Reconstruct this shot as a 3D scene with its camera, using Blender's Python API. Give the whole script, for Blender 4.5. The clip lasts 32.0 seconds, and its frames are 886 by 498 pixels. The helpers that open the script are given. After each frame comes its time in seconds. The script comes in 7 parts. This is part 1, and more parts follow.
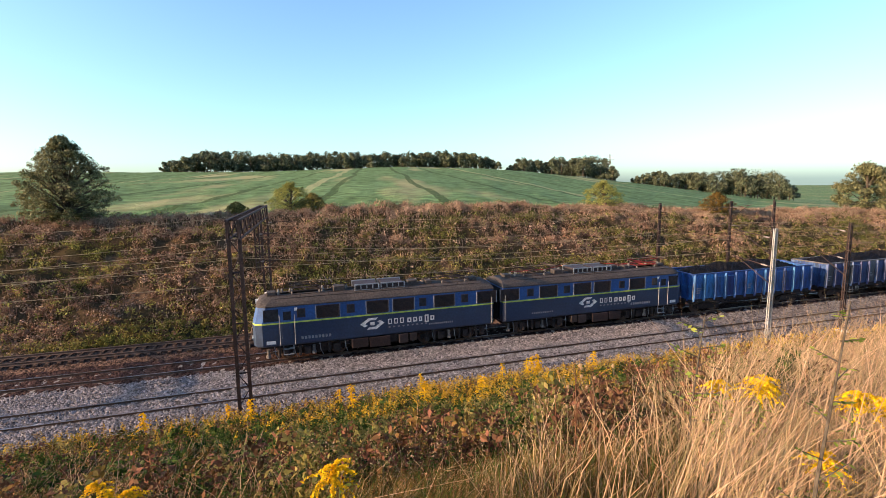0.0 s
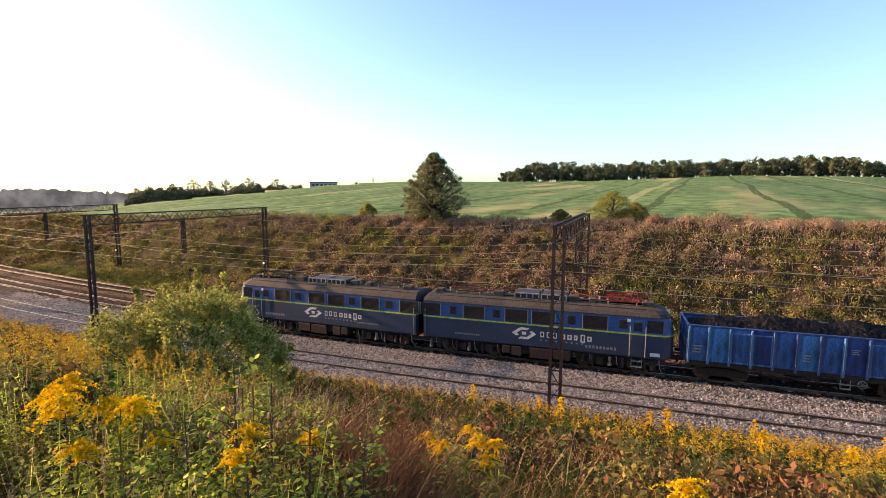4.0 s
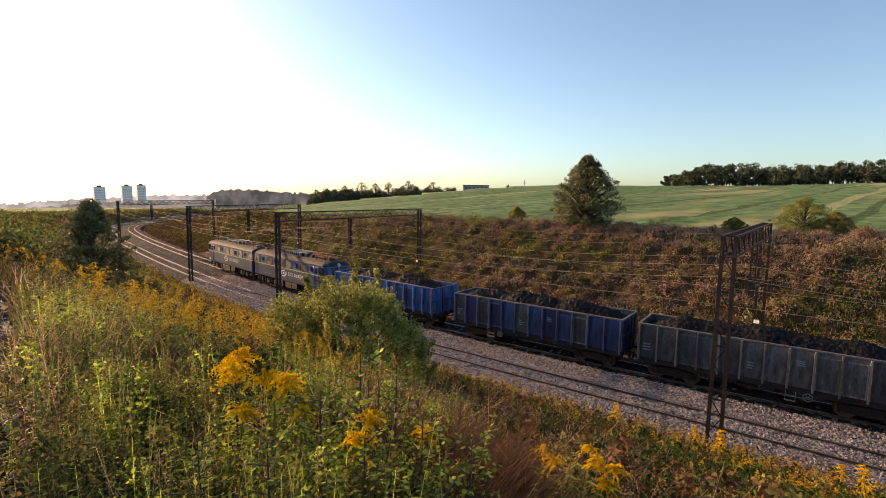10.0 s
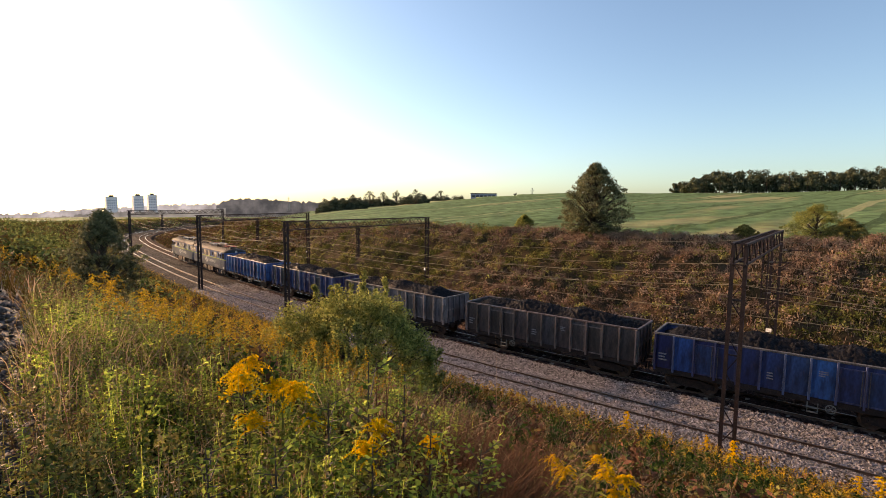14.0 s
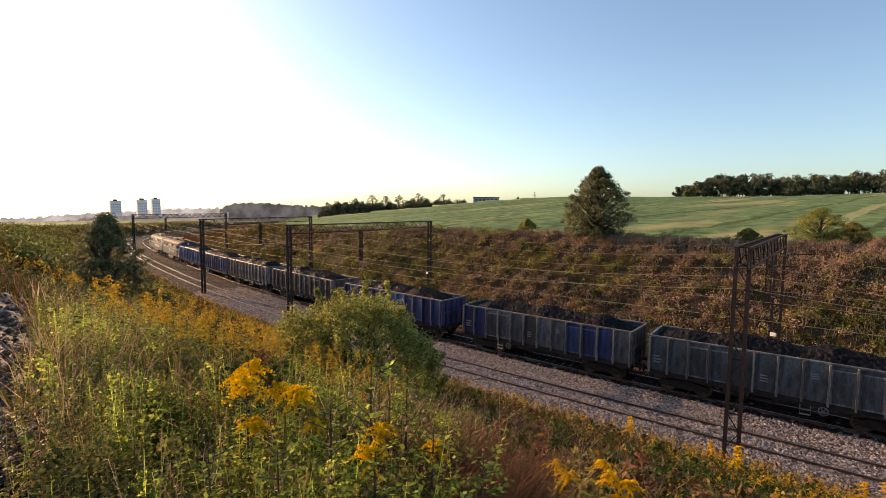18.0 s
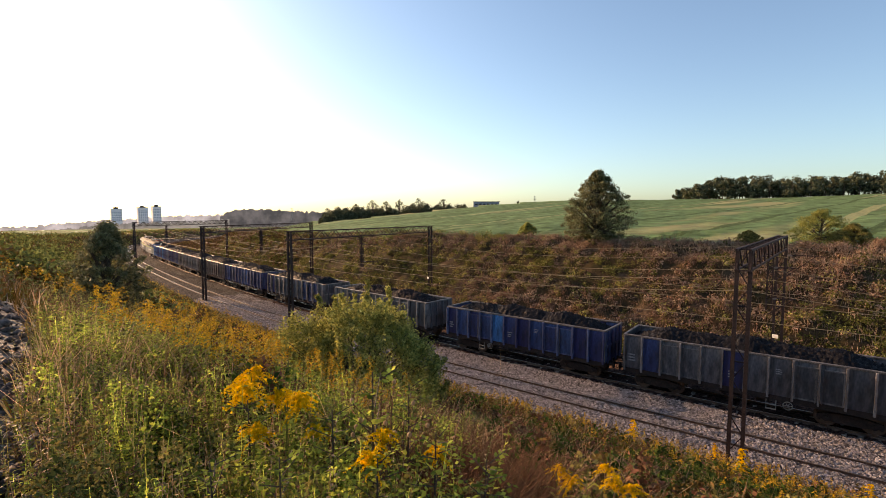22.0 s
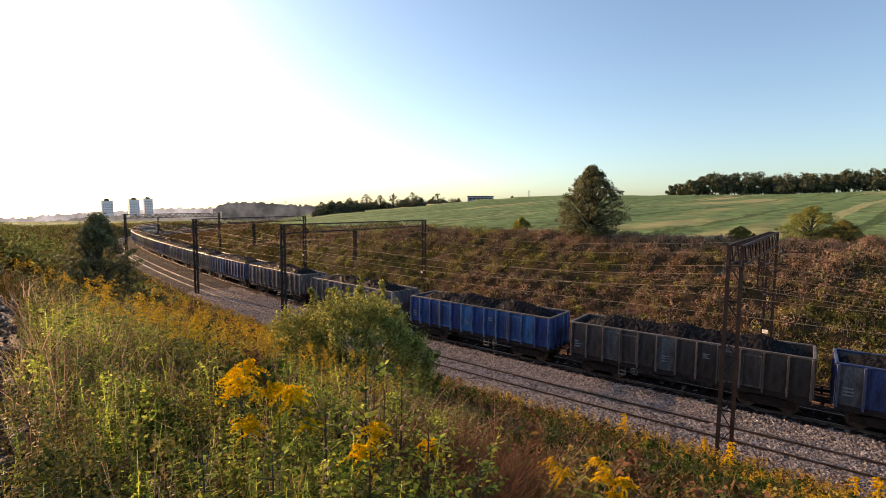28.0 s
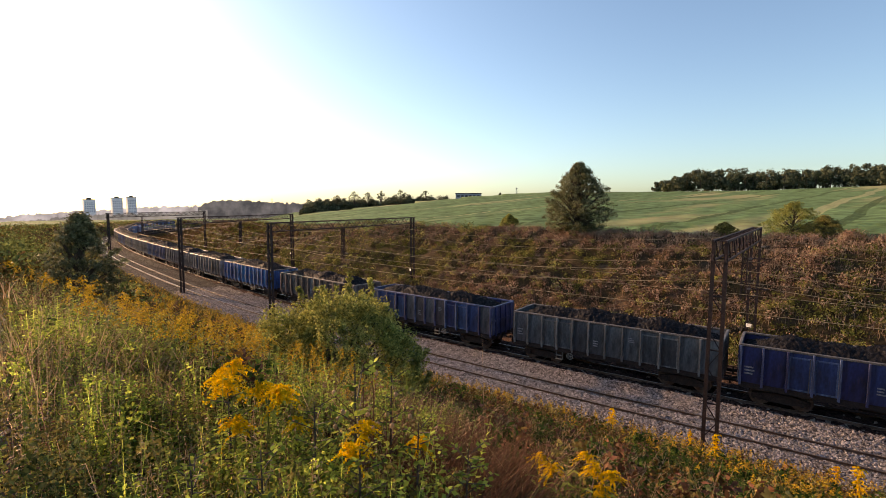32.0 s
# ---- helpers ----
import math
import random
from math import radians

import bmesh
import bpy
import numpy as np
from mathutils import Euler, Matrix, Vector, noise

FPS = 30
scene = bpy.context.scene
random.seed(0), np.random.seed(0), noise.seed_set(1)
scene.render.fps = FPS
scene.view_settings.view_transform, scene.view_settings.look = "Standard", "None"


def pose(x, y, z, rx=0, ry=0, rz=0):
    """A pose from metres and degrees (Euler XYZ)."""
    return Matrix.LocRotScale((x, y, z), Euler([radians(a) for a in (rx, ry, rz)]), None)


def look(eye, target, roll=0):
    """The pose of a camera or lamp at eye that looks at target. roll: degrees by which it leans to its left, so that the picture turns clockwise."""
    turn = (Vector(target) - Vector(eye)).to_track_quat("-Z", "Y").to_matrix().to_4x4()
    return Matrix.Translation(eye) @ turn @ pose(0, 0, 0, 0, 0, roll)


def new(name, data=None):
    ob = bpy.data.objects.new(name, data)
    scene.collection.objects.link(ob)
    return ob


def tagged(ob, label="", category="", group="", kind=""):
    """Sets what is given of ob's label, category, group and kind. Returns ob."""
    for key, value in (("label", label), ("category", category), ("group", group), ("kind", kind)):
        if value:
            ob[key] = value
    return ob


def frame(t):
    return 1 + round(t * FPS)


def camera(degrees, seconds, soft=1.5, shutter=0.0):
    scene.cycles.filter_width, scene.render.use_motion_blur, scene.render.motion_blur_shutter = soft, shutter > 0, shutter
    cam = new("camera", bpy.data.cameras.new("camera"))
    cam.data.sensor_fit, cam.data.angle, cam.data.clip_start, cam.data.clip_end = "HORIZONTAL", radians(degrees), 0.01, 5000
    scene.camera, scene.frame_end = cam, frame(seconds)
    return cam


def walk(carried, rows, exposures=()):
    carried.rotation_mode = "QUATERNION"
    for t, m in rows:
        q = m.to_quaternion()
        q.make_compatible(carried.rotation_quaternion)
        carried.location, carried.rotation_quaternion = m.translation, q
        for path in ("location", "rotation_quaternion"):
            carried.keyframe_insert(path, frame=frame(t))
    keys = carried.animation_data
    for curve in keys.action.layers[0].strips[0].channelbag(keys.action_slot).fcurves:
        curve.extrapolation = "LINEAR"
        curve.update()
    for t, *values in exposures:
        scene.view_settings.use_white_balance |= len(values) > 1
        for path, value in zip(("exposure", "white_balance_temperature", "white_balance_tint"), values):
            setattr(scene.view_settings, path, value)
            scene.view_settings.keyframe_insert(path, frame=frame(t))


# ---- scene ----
cam = camera(85.0, 32.0, soft=0.65)
# t, x, y, z, yaw, pitch, roll
PATH = (
    (0, 0.12, 0.07, 10.43, -0.10, -7.75, 0.72),
    (0.5, 0.12, 0.08, 10.42, 4.48, -7.56, 0.94),
    (1, 0.11, 0.05, 10.40, 8.36, -8.10, -0.60),
    (1.5, 0.05, -0.01, 10.42, 13.27, -8.86, -0.49),
    (2, 0.00, -0.01, 10.45, 15.96, -8.47, -0.53),
    (2.5, -0.05, -0.02, 10.42, 20.14, -7.43, -0.75),
    (3, -0.08, -0.03, 10.41, 25.72, -6.83, 0.28),
    (3.5, -0.11, -0.06, 10.39, 31.83, -6.61, 0.23),
    (4, -0.15, -0.09, 10.36, 36.33, -6.45, -0.17),
    (4.5, -0.13, -0.06, 10.37, 44.52, -7.05, 0.63),
    (6.5, 0.00, 0.00, 10.40, 53.64, -6.56, -0.96),
    (7, 0.00, 0.00, 10.40, 55.23, -6.07, -0.47),
    (7.5, 0.00, 0.00, 10.40, 54.81, -6.39, -0.58),
    (8, 0.00, 0.00, 10.40, 53.80, -6.85, -0.93),
    (8.5, 0.00, 0.00, 10.40, 53.97, -6.53, -0.80),
    (9, 0.00, 0.00, 10.40, 53.94, -6.11, -0.92),
    (9.5, 0.00, 0.00, 10.40, 53.96, -6.15, -0.74),
    (10, 0.00, 0.00, 10.40, 53.97, -6.24, -0.88),
    (10.5, 0.00, 0.00, 10.40, 54.16, -5.91, -1.06),
    (11, 0.00, 0.00, 10.40, 53.99, -5.36, -0.59),
    (11.5, 0.00, 0.00, 10.40, 54.90, -5.47, -0.41),
    (12, 0.00, 0.00, 10.40, 55.08, -5.42, -0.40),
    (12.5, 0.00, 0.00, 10.40, 54.80, -5.52, -0.61),
    (13, 0.00, 0.00, 10.40, 54.55, -5.60, -0.78),
    (13.5, 0.00, 0.00, 10.40, 54.84, -5.54, -0.69),
    (14, 0.00, 0.00, 10.40, 54.87, -5.27, -0.64),
    (14.5, 0.00, 0.00, 10.40, 53.91, -4.44, 0.14),
    (16.5, 0.00, 0.00, 10.40, 54.93, -4.42, -0.18),
    (17, 0.00, 0.00, 10.40, 55.28, -4.71, -0.49),
    (17.5, 0.00, 0.00, 10.40, 55.04, -4.81, -0.36),
    (18, 0.00, 0.00, 10.40, 55.17, -4.83, -0.60),
    (18.5, 0.00, 0.00, 10.40, 55.16, -4.82, -0.38),
    (19, 0.00, 0.00, 10.40, 55.09, -4.67, -0.20),
    (19.5, 0.00, 0.00, 10.40, 55.17, -4.70, -0.38),
    (20, 0.00, 0.00, 10.40, 55.10, -4.66, -0.30),
    (20.5, 0.00, 0.00, 10.40, 54.81, -4.61, -0.00),
    (21, 0.00, 0.00, 10.40, 54.77, -4.61, 0.16),
    (21.5, 0.00, 0.00, 10.40, 54.97, -4.82, -0.17),
    (22, 0.00, 0.00, 10.40, 55.20, -4.26, -0.07),
    (22.5, 0.00, 0.00, 10.40, 55.62, -3.98, -0.05),
    (23, 0.00, 0.00, 10.40, 55.07, -4.50, -0.37),
    (23.5, 0.00, 0.00, 10.40, 54.68, -4.84, -0.45),
    (24, 0.00, 0.00, 10.40, 54.63, -5.17, -0.63),
    (24.5, 0.00, 0.00, 10.40, 53.98, -4.71, 0.17),
    (25, 0.00, 0.00, 10.40, 53.87, -4.75, 0.08),
    (25.5, 0.00, 0.00, 10.40, 54.37, -4.78, 0.08),
    (27.5, 0.00, 0.00, 10.40, 54.53, -4.60, -0.85),
    (28, 0.00, 0.00, 10.40, 54.50, -4.94, -0.47),
    (28.5, 0.00, 0.00, 10.40, 54.10, -5.16, -0.48),
    (29, 0.00, 0.00, 10.40, 53.96, -5.05, -0.23),
    (29.5, 0.00, 0.00, 10.40, 53.80, -5.16, -0.09),
    (30, 0.00, 0.00, 10.40, 53.14, -5.25, -0.23),
    (30.5, 0.00, 0.00, 10.40, 53.03, -5.52, -0.31),
    (31, 0.00, 0.00, 10.40, 52.97, -5.35, -0.20),
    (31.5, 0.00, 0.00, 10.40, 53.10, -5.29, -0.13),
    (32, 0.00, 0.00, 10.40, 53.10, -5.25, -0.20),
)
walk(cam, [(t, pose(x, y, z, 90 + p, r, yw)) for t, x, y, z, yw, p, r in PATH],
     exposures=((0, 0.9, 6800, 21), (1.5, 0.98, 7200, 22), (3, 1.04, 7700, 24), (4.5, 0.95, 7900, 25), (7, 0.44, 8200, 28), (32, 0.46, 8200, 28)))

# ---------------------------------------------------------------- world and sun
SUN_AZ, SUN_EL = radians(109.5), radians(16)
TO_SUN = Vector((-math.sin(SUN_AZ) * math.cos(SUN_EL), math.cos(SUN_AZ) * math.cos(SUN_EL), math.sin(SUN_EL)))
world = bpy.data.worlds.new("sky")
scene.world = world
world.use_nodes = True
wn = world.node_tree.nodes
sky = wn.new("ShaderNodeTexSky")
sky.sky_type, sky.sun_disc = "NISHITA", False
sky.sun_elevation, sky.sun_rotation = SUN_EL, -SUN_AZ
sky.air_density, sky.dust_density, sky.ozone_density = 0.9, 1.3, 2.6
wn["Background"].inputs["Strength"].default_value = 0.2
cool = wn.new("ShaderNodeMix")
cool.data_type, cool.blend_type = "RGBA", "MULTIPLY"
cool.inputs["Factor"].default_value = 1.0
cool.inputs[7].default_value = (0.76, 0.98, 1.0, 1)
world.node_tree.links.new(sky.outputs[0], cool.inputs[6])
world.node_tree.links.new(cool.outputs[2], wn["Background"].inputs["Color"])
sun = new("sun", bpy.data.lights.new("sun", "SUN"))
sun.data.energy, sun.data.angle, sun.data.color = 6.6, radians(0.6), (1.0, 0.71, 0.42)
sun.matrix_world = look((0, 0, 60), Vector((0, 0, 60)) - TO_SUN)

# ---------------------------------------------------------------- materials
def material(name, color, rough=0.8, metal=0.0, second=None, scale=4.0, fine=40.0, amount=0.5, bump=0.2, bump_scale=30.0,
             island=0.0, per_object=0.0, transl=0.0, stretch=(1, 1, 1), third=None, third_scale=0.5, third_at=0.55, spec=0.3):
    """Colour broken by two noises (coarse and fine), with relief; islands or objects may vary in value."""
    m = bpy.data.materials.new(name)
    m.use_nodes = True
    nt = m.node_tree
    n, L = nt.nodes, nt.links
    bsdf = n["Principled BSDF"]
    bsdf.inputs["Roughness"].default_value, bsdf.inputs["Metallic"].default_value = rough, metal
    bsdf.inputs["Specular IOR Level"].default_value = spec
    co = n.new("ShaderNodeTexCoord")
    mp = n.new("ShaderNodeMapping")
    mp.inputs["Scale"].default_value = stretch
    L.new(co.outputs["Object"], mp.inputs["Vector"])

    def noise_of(sc, detail=4.0):
        k = n.new("ShaderNodeTexNoise")
        k.inputs["Scale"].default_value, k.inputs["Detail"].default_value = sc, detail
        L.new(mp.outputs[0], k.inputs["Vector"])
        return k.outputs["Fac"]

    def ramp(fac, lo, hi):
        r = n.new("ShaderNodeMapRange")
        r.inputs["From Min"].default_value, r.inputs["From Max"].default_value = lo, hi
        L.new(fac, r.inputs["Value"])
        return r.outputs["Result"]

    def mix(fac, a, b, kind="MIX"):
        x = n.new("ShaderNodeMix")
        x.data_type, x.blend_type = "RGBA", kind
        for sock, v in ((x.inputs["Factor"], fac), (x.inputs[6], a), (x.inputs[7], b)):
            if isinstance(v, bpy.types.NodeSocket):
                L.new(v, sock)
            elif isinstance(v, (int, float)):
                sock.default_value = v
            else:
                sock.default_value = (*v, 1)
        return x.outputs[2]

    second = second or tuple(c * 0.6 for c in color)
    col = mix(ramp(noise_of(scale), 0.35, 0.65), color, second)
    if third:
        col = mix(ramp(noise_of(third_scale, 6), third_at, third_at + 0.1), col, third)
    f = noise_of(fine, 2)
    g = n.new("ShaderNodeMapRange")
    g.inputs["From Min"].default_value, g.inputs["From Max"].default_value = 0.3, 0.7
    g.inputs["To Min"].default_value, g.inputs["To Max"].default_value = 1 - amount, 1 + amount * 0.6
    L.new(f, g.inputs["Value"])
    gray = n.new("ShaderNodeCombineColor")
    for i in range(3):
        L.new(g.outputs["Result"], gray.inputs[i])
    col = mix(1.0, col, gray.outputs[0], "MULTIPLY")
    for amt, src in ((island, "geo"), (per_object, "obj")):
        if amt:
            if src == "geo":
                o = n.new("ShaderNodeNewGeometry").outputs["Random Per Island"]
            else:
                o = n.new("ShaderNodeObjectInfo").outputs["Random"]
            hsv = n.new("ShaderNodeHueSaturation")
            v = n.new("ShaderNodeMapRange")
            v.inputs["To Min"].default_value, v.inputs["To Max"].default_value = 1 - amt, 1 + amt
            L.new(o, v.inputs["Value"])
            L.new(v.outputs["Result"], hsv.inputs["Value"])
            h = n.new("ShaderNodeMapRange")
            h.inputs["To Min"].default_value, h.inputs["To Max"].default_value = 0.5 + amt * 0.05, 0.5 - amt * 0.05
            L.new(o, h.inputs["Value"])
            L.new(h.outputs["Result"], hsv.inputs["Hue"])
            L.new(col, hsv.inputs["Color"])
            col = hsv.outputs["Color"]
    L.new(col, bsdf.inputs["Base Color"])
    if transl:
        tr = n.new("ShaderNodeBsdfTranslucent")
        L.new(col, tr.inputs["Color"])
        ms = n.new("ShaderNodeMixShader")
        ms.inputs[0].default_value = transl
        L.new(bsdf.outputs[0], ms.inputs[1])
        L.new(tr.outputs[0], ms.inputs[2])
        L.new(ms.outputs[0], n["Material Output"].inputs["Surface"])
    if bump:
        b = n.new("ShaderNodeBump")
        b.inputs["Strength"].default_value = min(1.0, bump)
        b.inputs["Distance"].default_value = 0.6 / bump_scale
        L.new(noise_of(bump_scale, 3), b.inputs["Height"])
        L.new(b.outputs[0], bsdf.inputs["Normal"])
    return m


# soil and plants
M_SOIL = material("weedy_soil", (0.062, 0.040, 0.022), second=(0.038, 0.032, 0.014), scale=0.5, fine=6, third=(0.10, 0.065, 0.04), third_scale=0.25, spec=0.03)
M_DRY = material("dry_grass", (0.46, 0.33, 0.19), second=(0.27, 0.175, 0.09), scale=0.6, fine=3, island=0.5, transl=0.28, bump=0, spec=0.08, rough=0.6)
M_OLIVE = material("olive_grass", (0.165, 0.108, 0.028), second=(0.085, 0.06, 0.016), scale=0.5, fine=3, island=0.55, transl=0.2, bump=0, spec=0.08, rough=0.6)
M_GREEN = material("green_leaf", (0.185, 0.22, 0.07), second=(0.095, 0.12, 0.038), scale=0.8, fine=5, island=0.55, transl=0.35, bump=0, spec=0.03, rough=0.8)
M_BRIGHT = material("sunlit_weed_leaf", (0.36, 0.45, 0.085), second=(0.20, 0.27, 0.05), scale=2, fine=9, island=0.6, transl=0.62, bump=0, spec=0.03, rough=0.8)
M_HEATH = material("faded_heath_growth", (0.265, 0.155, 0.10), second=(0.15, 0.09, 0.062), scale=0.6, fine=4, island=0.3, transl=0.12, bump=0, spec=0.05)
M_RUSSET = material("russet_dead_weed", (0.165, 0.082, 0.042), second=(0.095, 0.052, 0.03), scale=0.6, fine=4, island=0.45, transl=0.15, bump=0, spec=0.08)
M_GOLD = material("goldenrod_flower", (0.80, 0.53, 0.012), second=(0.66, 0.40, 0.01), scale=3, fine=20, island=0.25, transl=0.3, bump=0, spec=0.08, rough=0.7)
M_GOLDFADE = material("fading_flower", (0.62, 0.40, 0.03), second=(0.36, 0.22, 0.025), scale=1.2, fine=8, island=0.35, transl=0.3, bump=0, spec=0.08, rough=0.7)
M_TREE = material("tree_leaf", (0.20, 0.195, 0.095), second=(0.115, 0.12, 0.055), scale=0.4, fine=3, island=0.45, transl=0.25, bump=0, spec=0.08, rough=0.5)
M_WOODS = material("wood_leaf", (0.125, 0.14, 0.085), second=(0.075, 0.092, 0.055), scale=0.12, fine=0.8, island=0.35, transl=0.22, bump=0, spec=0.08)
M_SCRUB = material("scrub_leaf", (0.13, 0.135, 0.036), second=(0.065, 0.075, 0.02), scale=0.6, fine=4, island=0.45, transl=0.3, bump=0, spec=0.03)
M_BARK = material("bark", (0.09, 0.07, 0.05), scale=3, fine=25, bump=0.6)
M_SHRUB = material("shrub_leaf", (0.36, 0.37, 0.10), second=(0.21, 0.22, 0.06), scale=0.7, fine=5, island=0.5, transl=0.45, bump=0, rough=0.7, spec=0.1)
M_TAN = material("pale_dry_growth", (0.44, 0.31, 0.215), second=(0.28, 0.19, 0.13), scale=0.35, fine=3, island=0.28, transl=0.12, bump=0, spec=0.05)
M_BUSH = material("bush_leaf", (0.29, 0.25, 0.08), second=(0.155, 0.14, 0.045), scale=0.8, fine=5, island=0.45, transl=0.4, bump=0, rough=0.8, spec=0.03)
M_DARKWEED = material("dark_green_weed", (0.06, 0.10, 0.022), second=(0.036, 0.062, 0.015), scale=0.8, fine=5, island=0.45, transl=0.3, bump=0, rough=0.8, spec=0.03)



def stony(m, scale, lo=0.3, hi=1.75):
    """Breaks a material into single stones: each cell its own value, with joints between them."""
    n, L = m.node_tree.nodes, m.node_tree.links
    bsdf = n["Principled BSDF"]
    base = bsdf.inputs["Base Color"].links[0].from_socket
    co = n.new("ShaderNodeTexCoord")
    v = n.new("ShaderNodeTexVoronoi")
    v.inputs["Scale"].default_value = scale
    L.new(co.outputs["Object"], v.inputs["Vector"])
    sep = n.new("ShaderNodeSeparateColor")
    L.new(v.outputs["Color"], sep.inputs[0])
    r = n.new("ShaderNodeMapRange")
    r.inputs["To Min"].default_value, r.inputs["To Max"].default_value = lo, hi
    L.new(sep.outputs[0], r.inputs["Value"])
    x = n.new("ShaderNodeVectorMath")
    x.operation = "MULTIPLY"
    L.new(base, x.inputs[0])
    L.new(r.outputs["Result"], x.inputs[1])
    L.new(x.outputs[0], bsdf.inputs["Base Color"])
    b = n.new("ShaderNodeBump")
    b.inputs["Strength"].default_value, b.inputs["Distance"].default_value, b.invert = 1.0, 0.05, True
    L.new(v.outputs["Distance"], b.inputs["Height"])
    L.new(b.outputs[0], bsdf.inputs["Normal"])
    return m


M_BALLAST = stony(material("ballast", (0.19, 0.174, 0.174), second=(0.12, 0.107, 0.106), scale=1.5, fine=16, amount=0.6, bump=0, rough=0.95, spec=0.03), 11)
# darker copy of the ballast for the far curve, backlit shade put into its colour
M_FARBED = stony(material("ballast_backlit_shade", (0.062, 0.056, 0.054), second=(0.04, 0.035, 0.034), scale=0.6, fine=16, amount=0.6, bump=0, rough=0.95, spec=0.03), 7)
# rust-brown stained stone, the shade under the train painted in as well
M_STAIN_SHADE = stony(material("stained_and_shaded_ballast", (0.07, 0.04, 0.034), second=(0.038, 0.024, 0.021), scale=2, fine=16, amount=0.6, bump=0, rough=0.95, spec=0.03), 11, 0.35, 1.7)
M_STONE = material("ballast_stone", (0.30, 0.275, 0.272), second=(0.19, 0.172, 0.17), scale=5, fine=30, island=0.6, bump=0, rough=0.9, spec=0.05)
M_OLDBED = stony(material("rusty_ballast", (0.13, 0.078, 0.055), second=(0.075, 0.048, 0.036), scale=2, fine=14, amount=0.6, bump=0, rough=0.95, spec=0.03), 10, 0.35, 1.7)
M_RAIL = material("rusty_rail", (0.15, 0.095, 0.07), rough=0.7, metal=0.0, scale=2, fine=30)
M_RAILTOP = material("worn_rail_head", (0.35, 0.32, 0.30), rough=0.3, metal=0.9, scale=2, fine=30, amount=0.2, bump=0)
M_SLEEPER = material("concrete_sleeper", (0.30, 0.27, 0.25), scale=3, fine=20, per_object=0.15)
M_RUST = material("rusty_lattice_steel", (0.052, 0.030, 0.026), second=(0.03, 0.02, 0.019), rough=0.75, metal=0.2, scale=3, fine=25)
M_GALV = material("galvanised_steel", (0.36, 0.36, 0.35), rough=0.6, metal=0.2, scale=2, fine=20, amount=0.2)
M_FITTING = material("grimy_insulator", (0.24, 0.21, 0.19), rough=0.5, amount=0.2, bump=0)
M_WIRE = material("copper_wire", (0.34, 0.27, 0.17), rough=0.7, bump=0)
M_PORC = material("insulator", (0.75, 0.73, 0.68), rough=0.3, amount=0.1, bump=0)
M_WHITE = material("white_paint", (0.78, 0.77, 0.74), rough=0.6, amount=0.15, bump=0)
M_PLASTER = material("tower_plaster", (0.78, 0.76, 0.74), second=(0.66, 0.65, 0.64), scale=0.05, fine=0.5, amount=0.1, bump=0)
M_HALL = material("grey_blue_cladding", (0.30, 0.33, 0.38), second=(0.25, 0.28, 0.33), scale=0.4, fine=3, amount=0.2, bump=0)
M_LRAIL = material("grey_painted_rail", (0.30, 0.32, 0.34), rough=0.6, amount=0.2, bump=0)
M_GLASS = material("dark_window_glass", (0.03, 0.035, 0.045), rough=0.12, spec=0.6, amount=0.1, bump=0)
M_GRAVEL = material("gravel_heap", (0.15, 0.125, 0.11), second=(0.085, 0.07, 0.06), scale=2.5, fine=12, amount=0.8, bump=1.0, bump_scale=9)


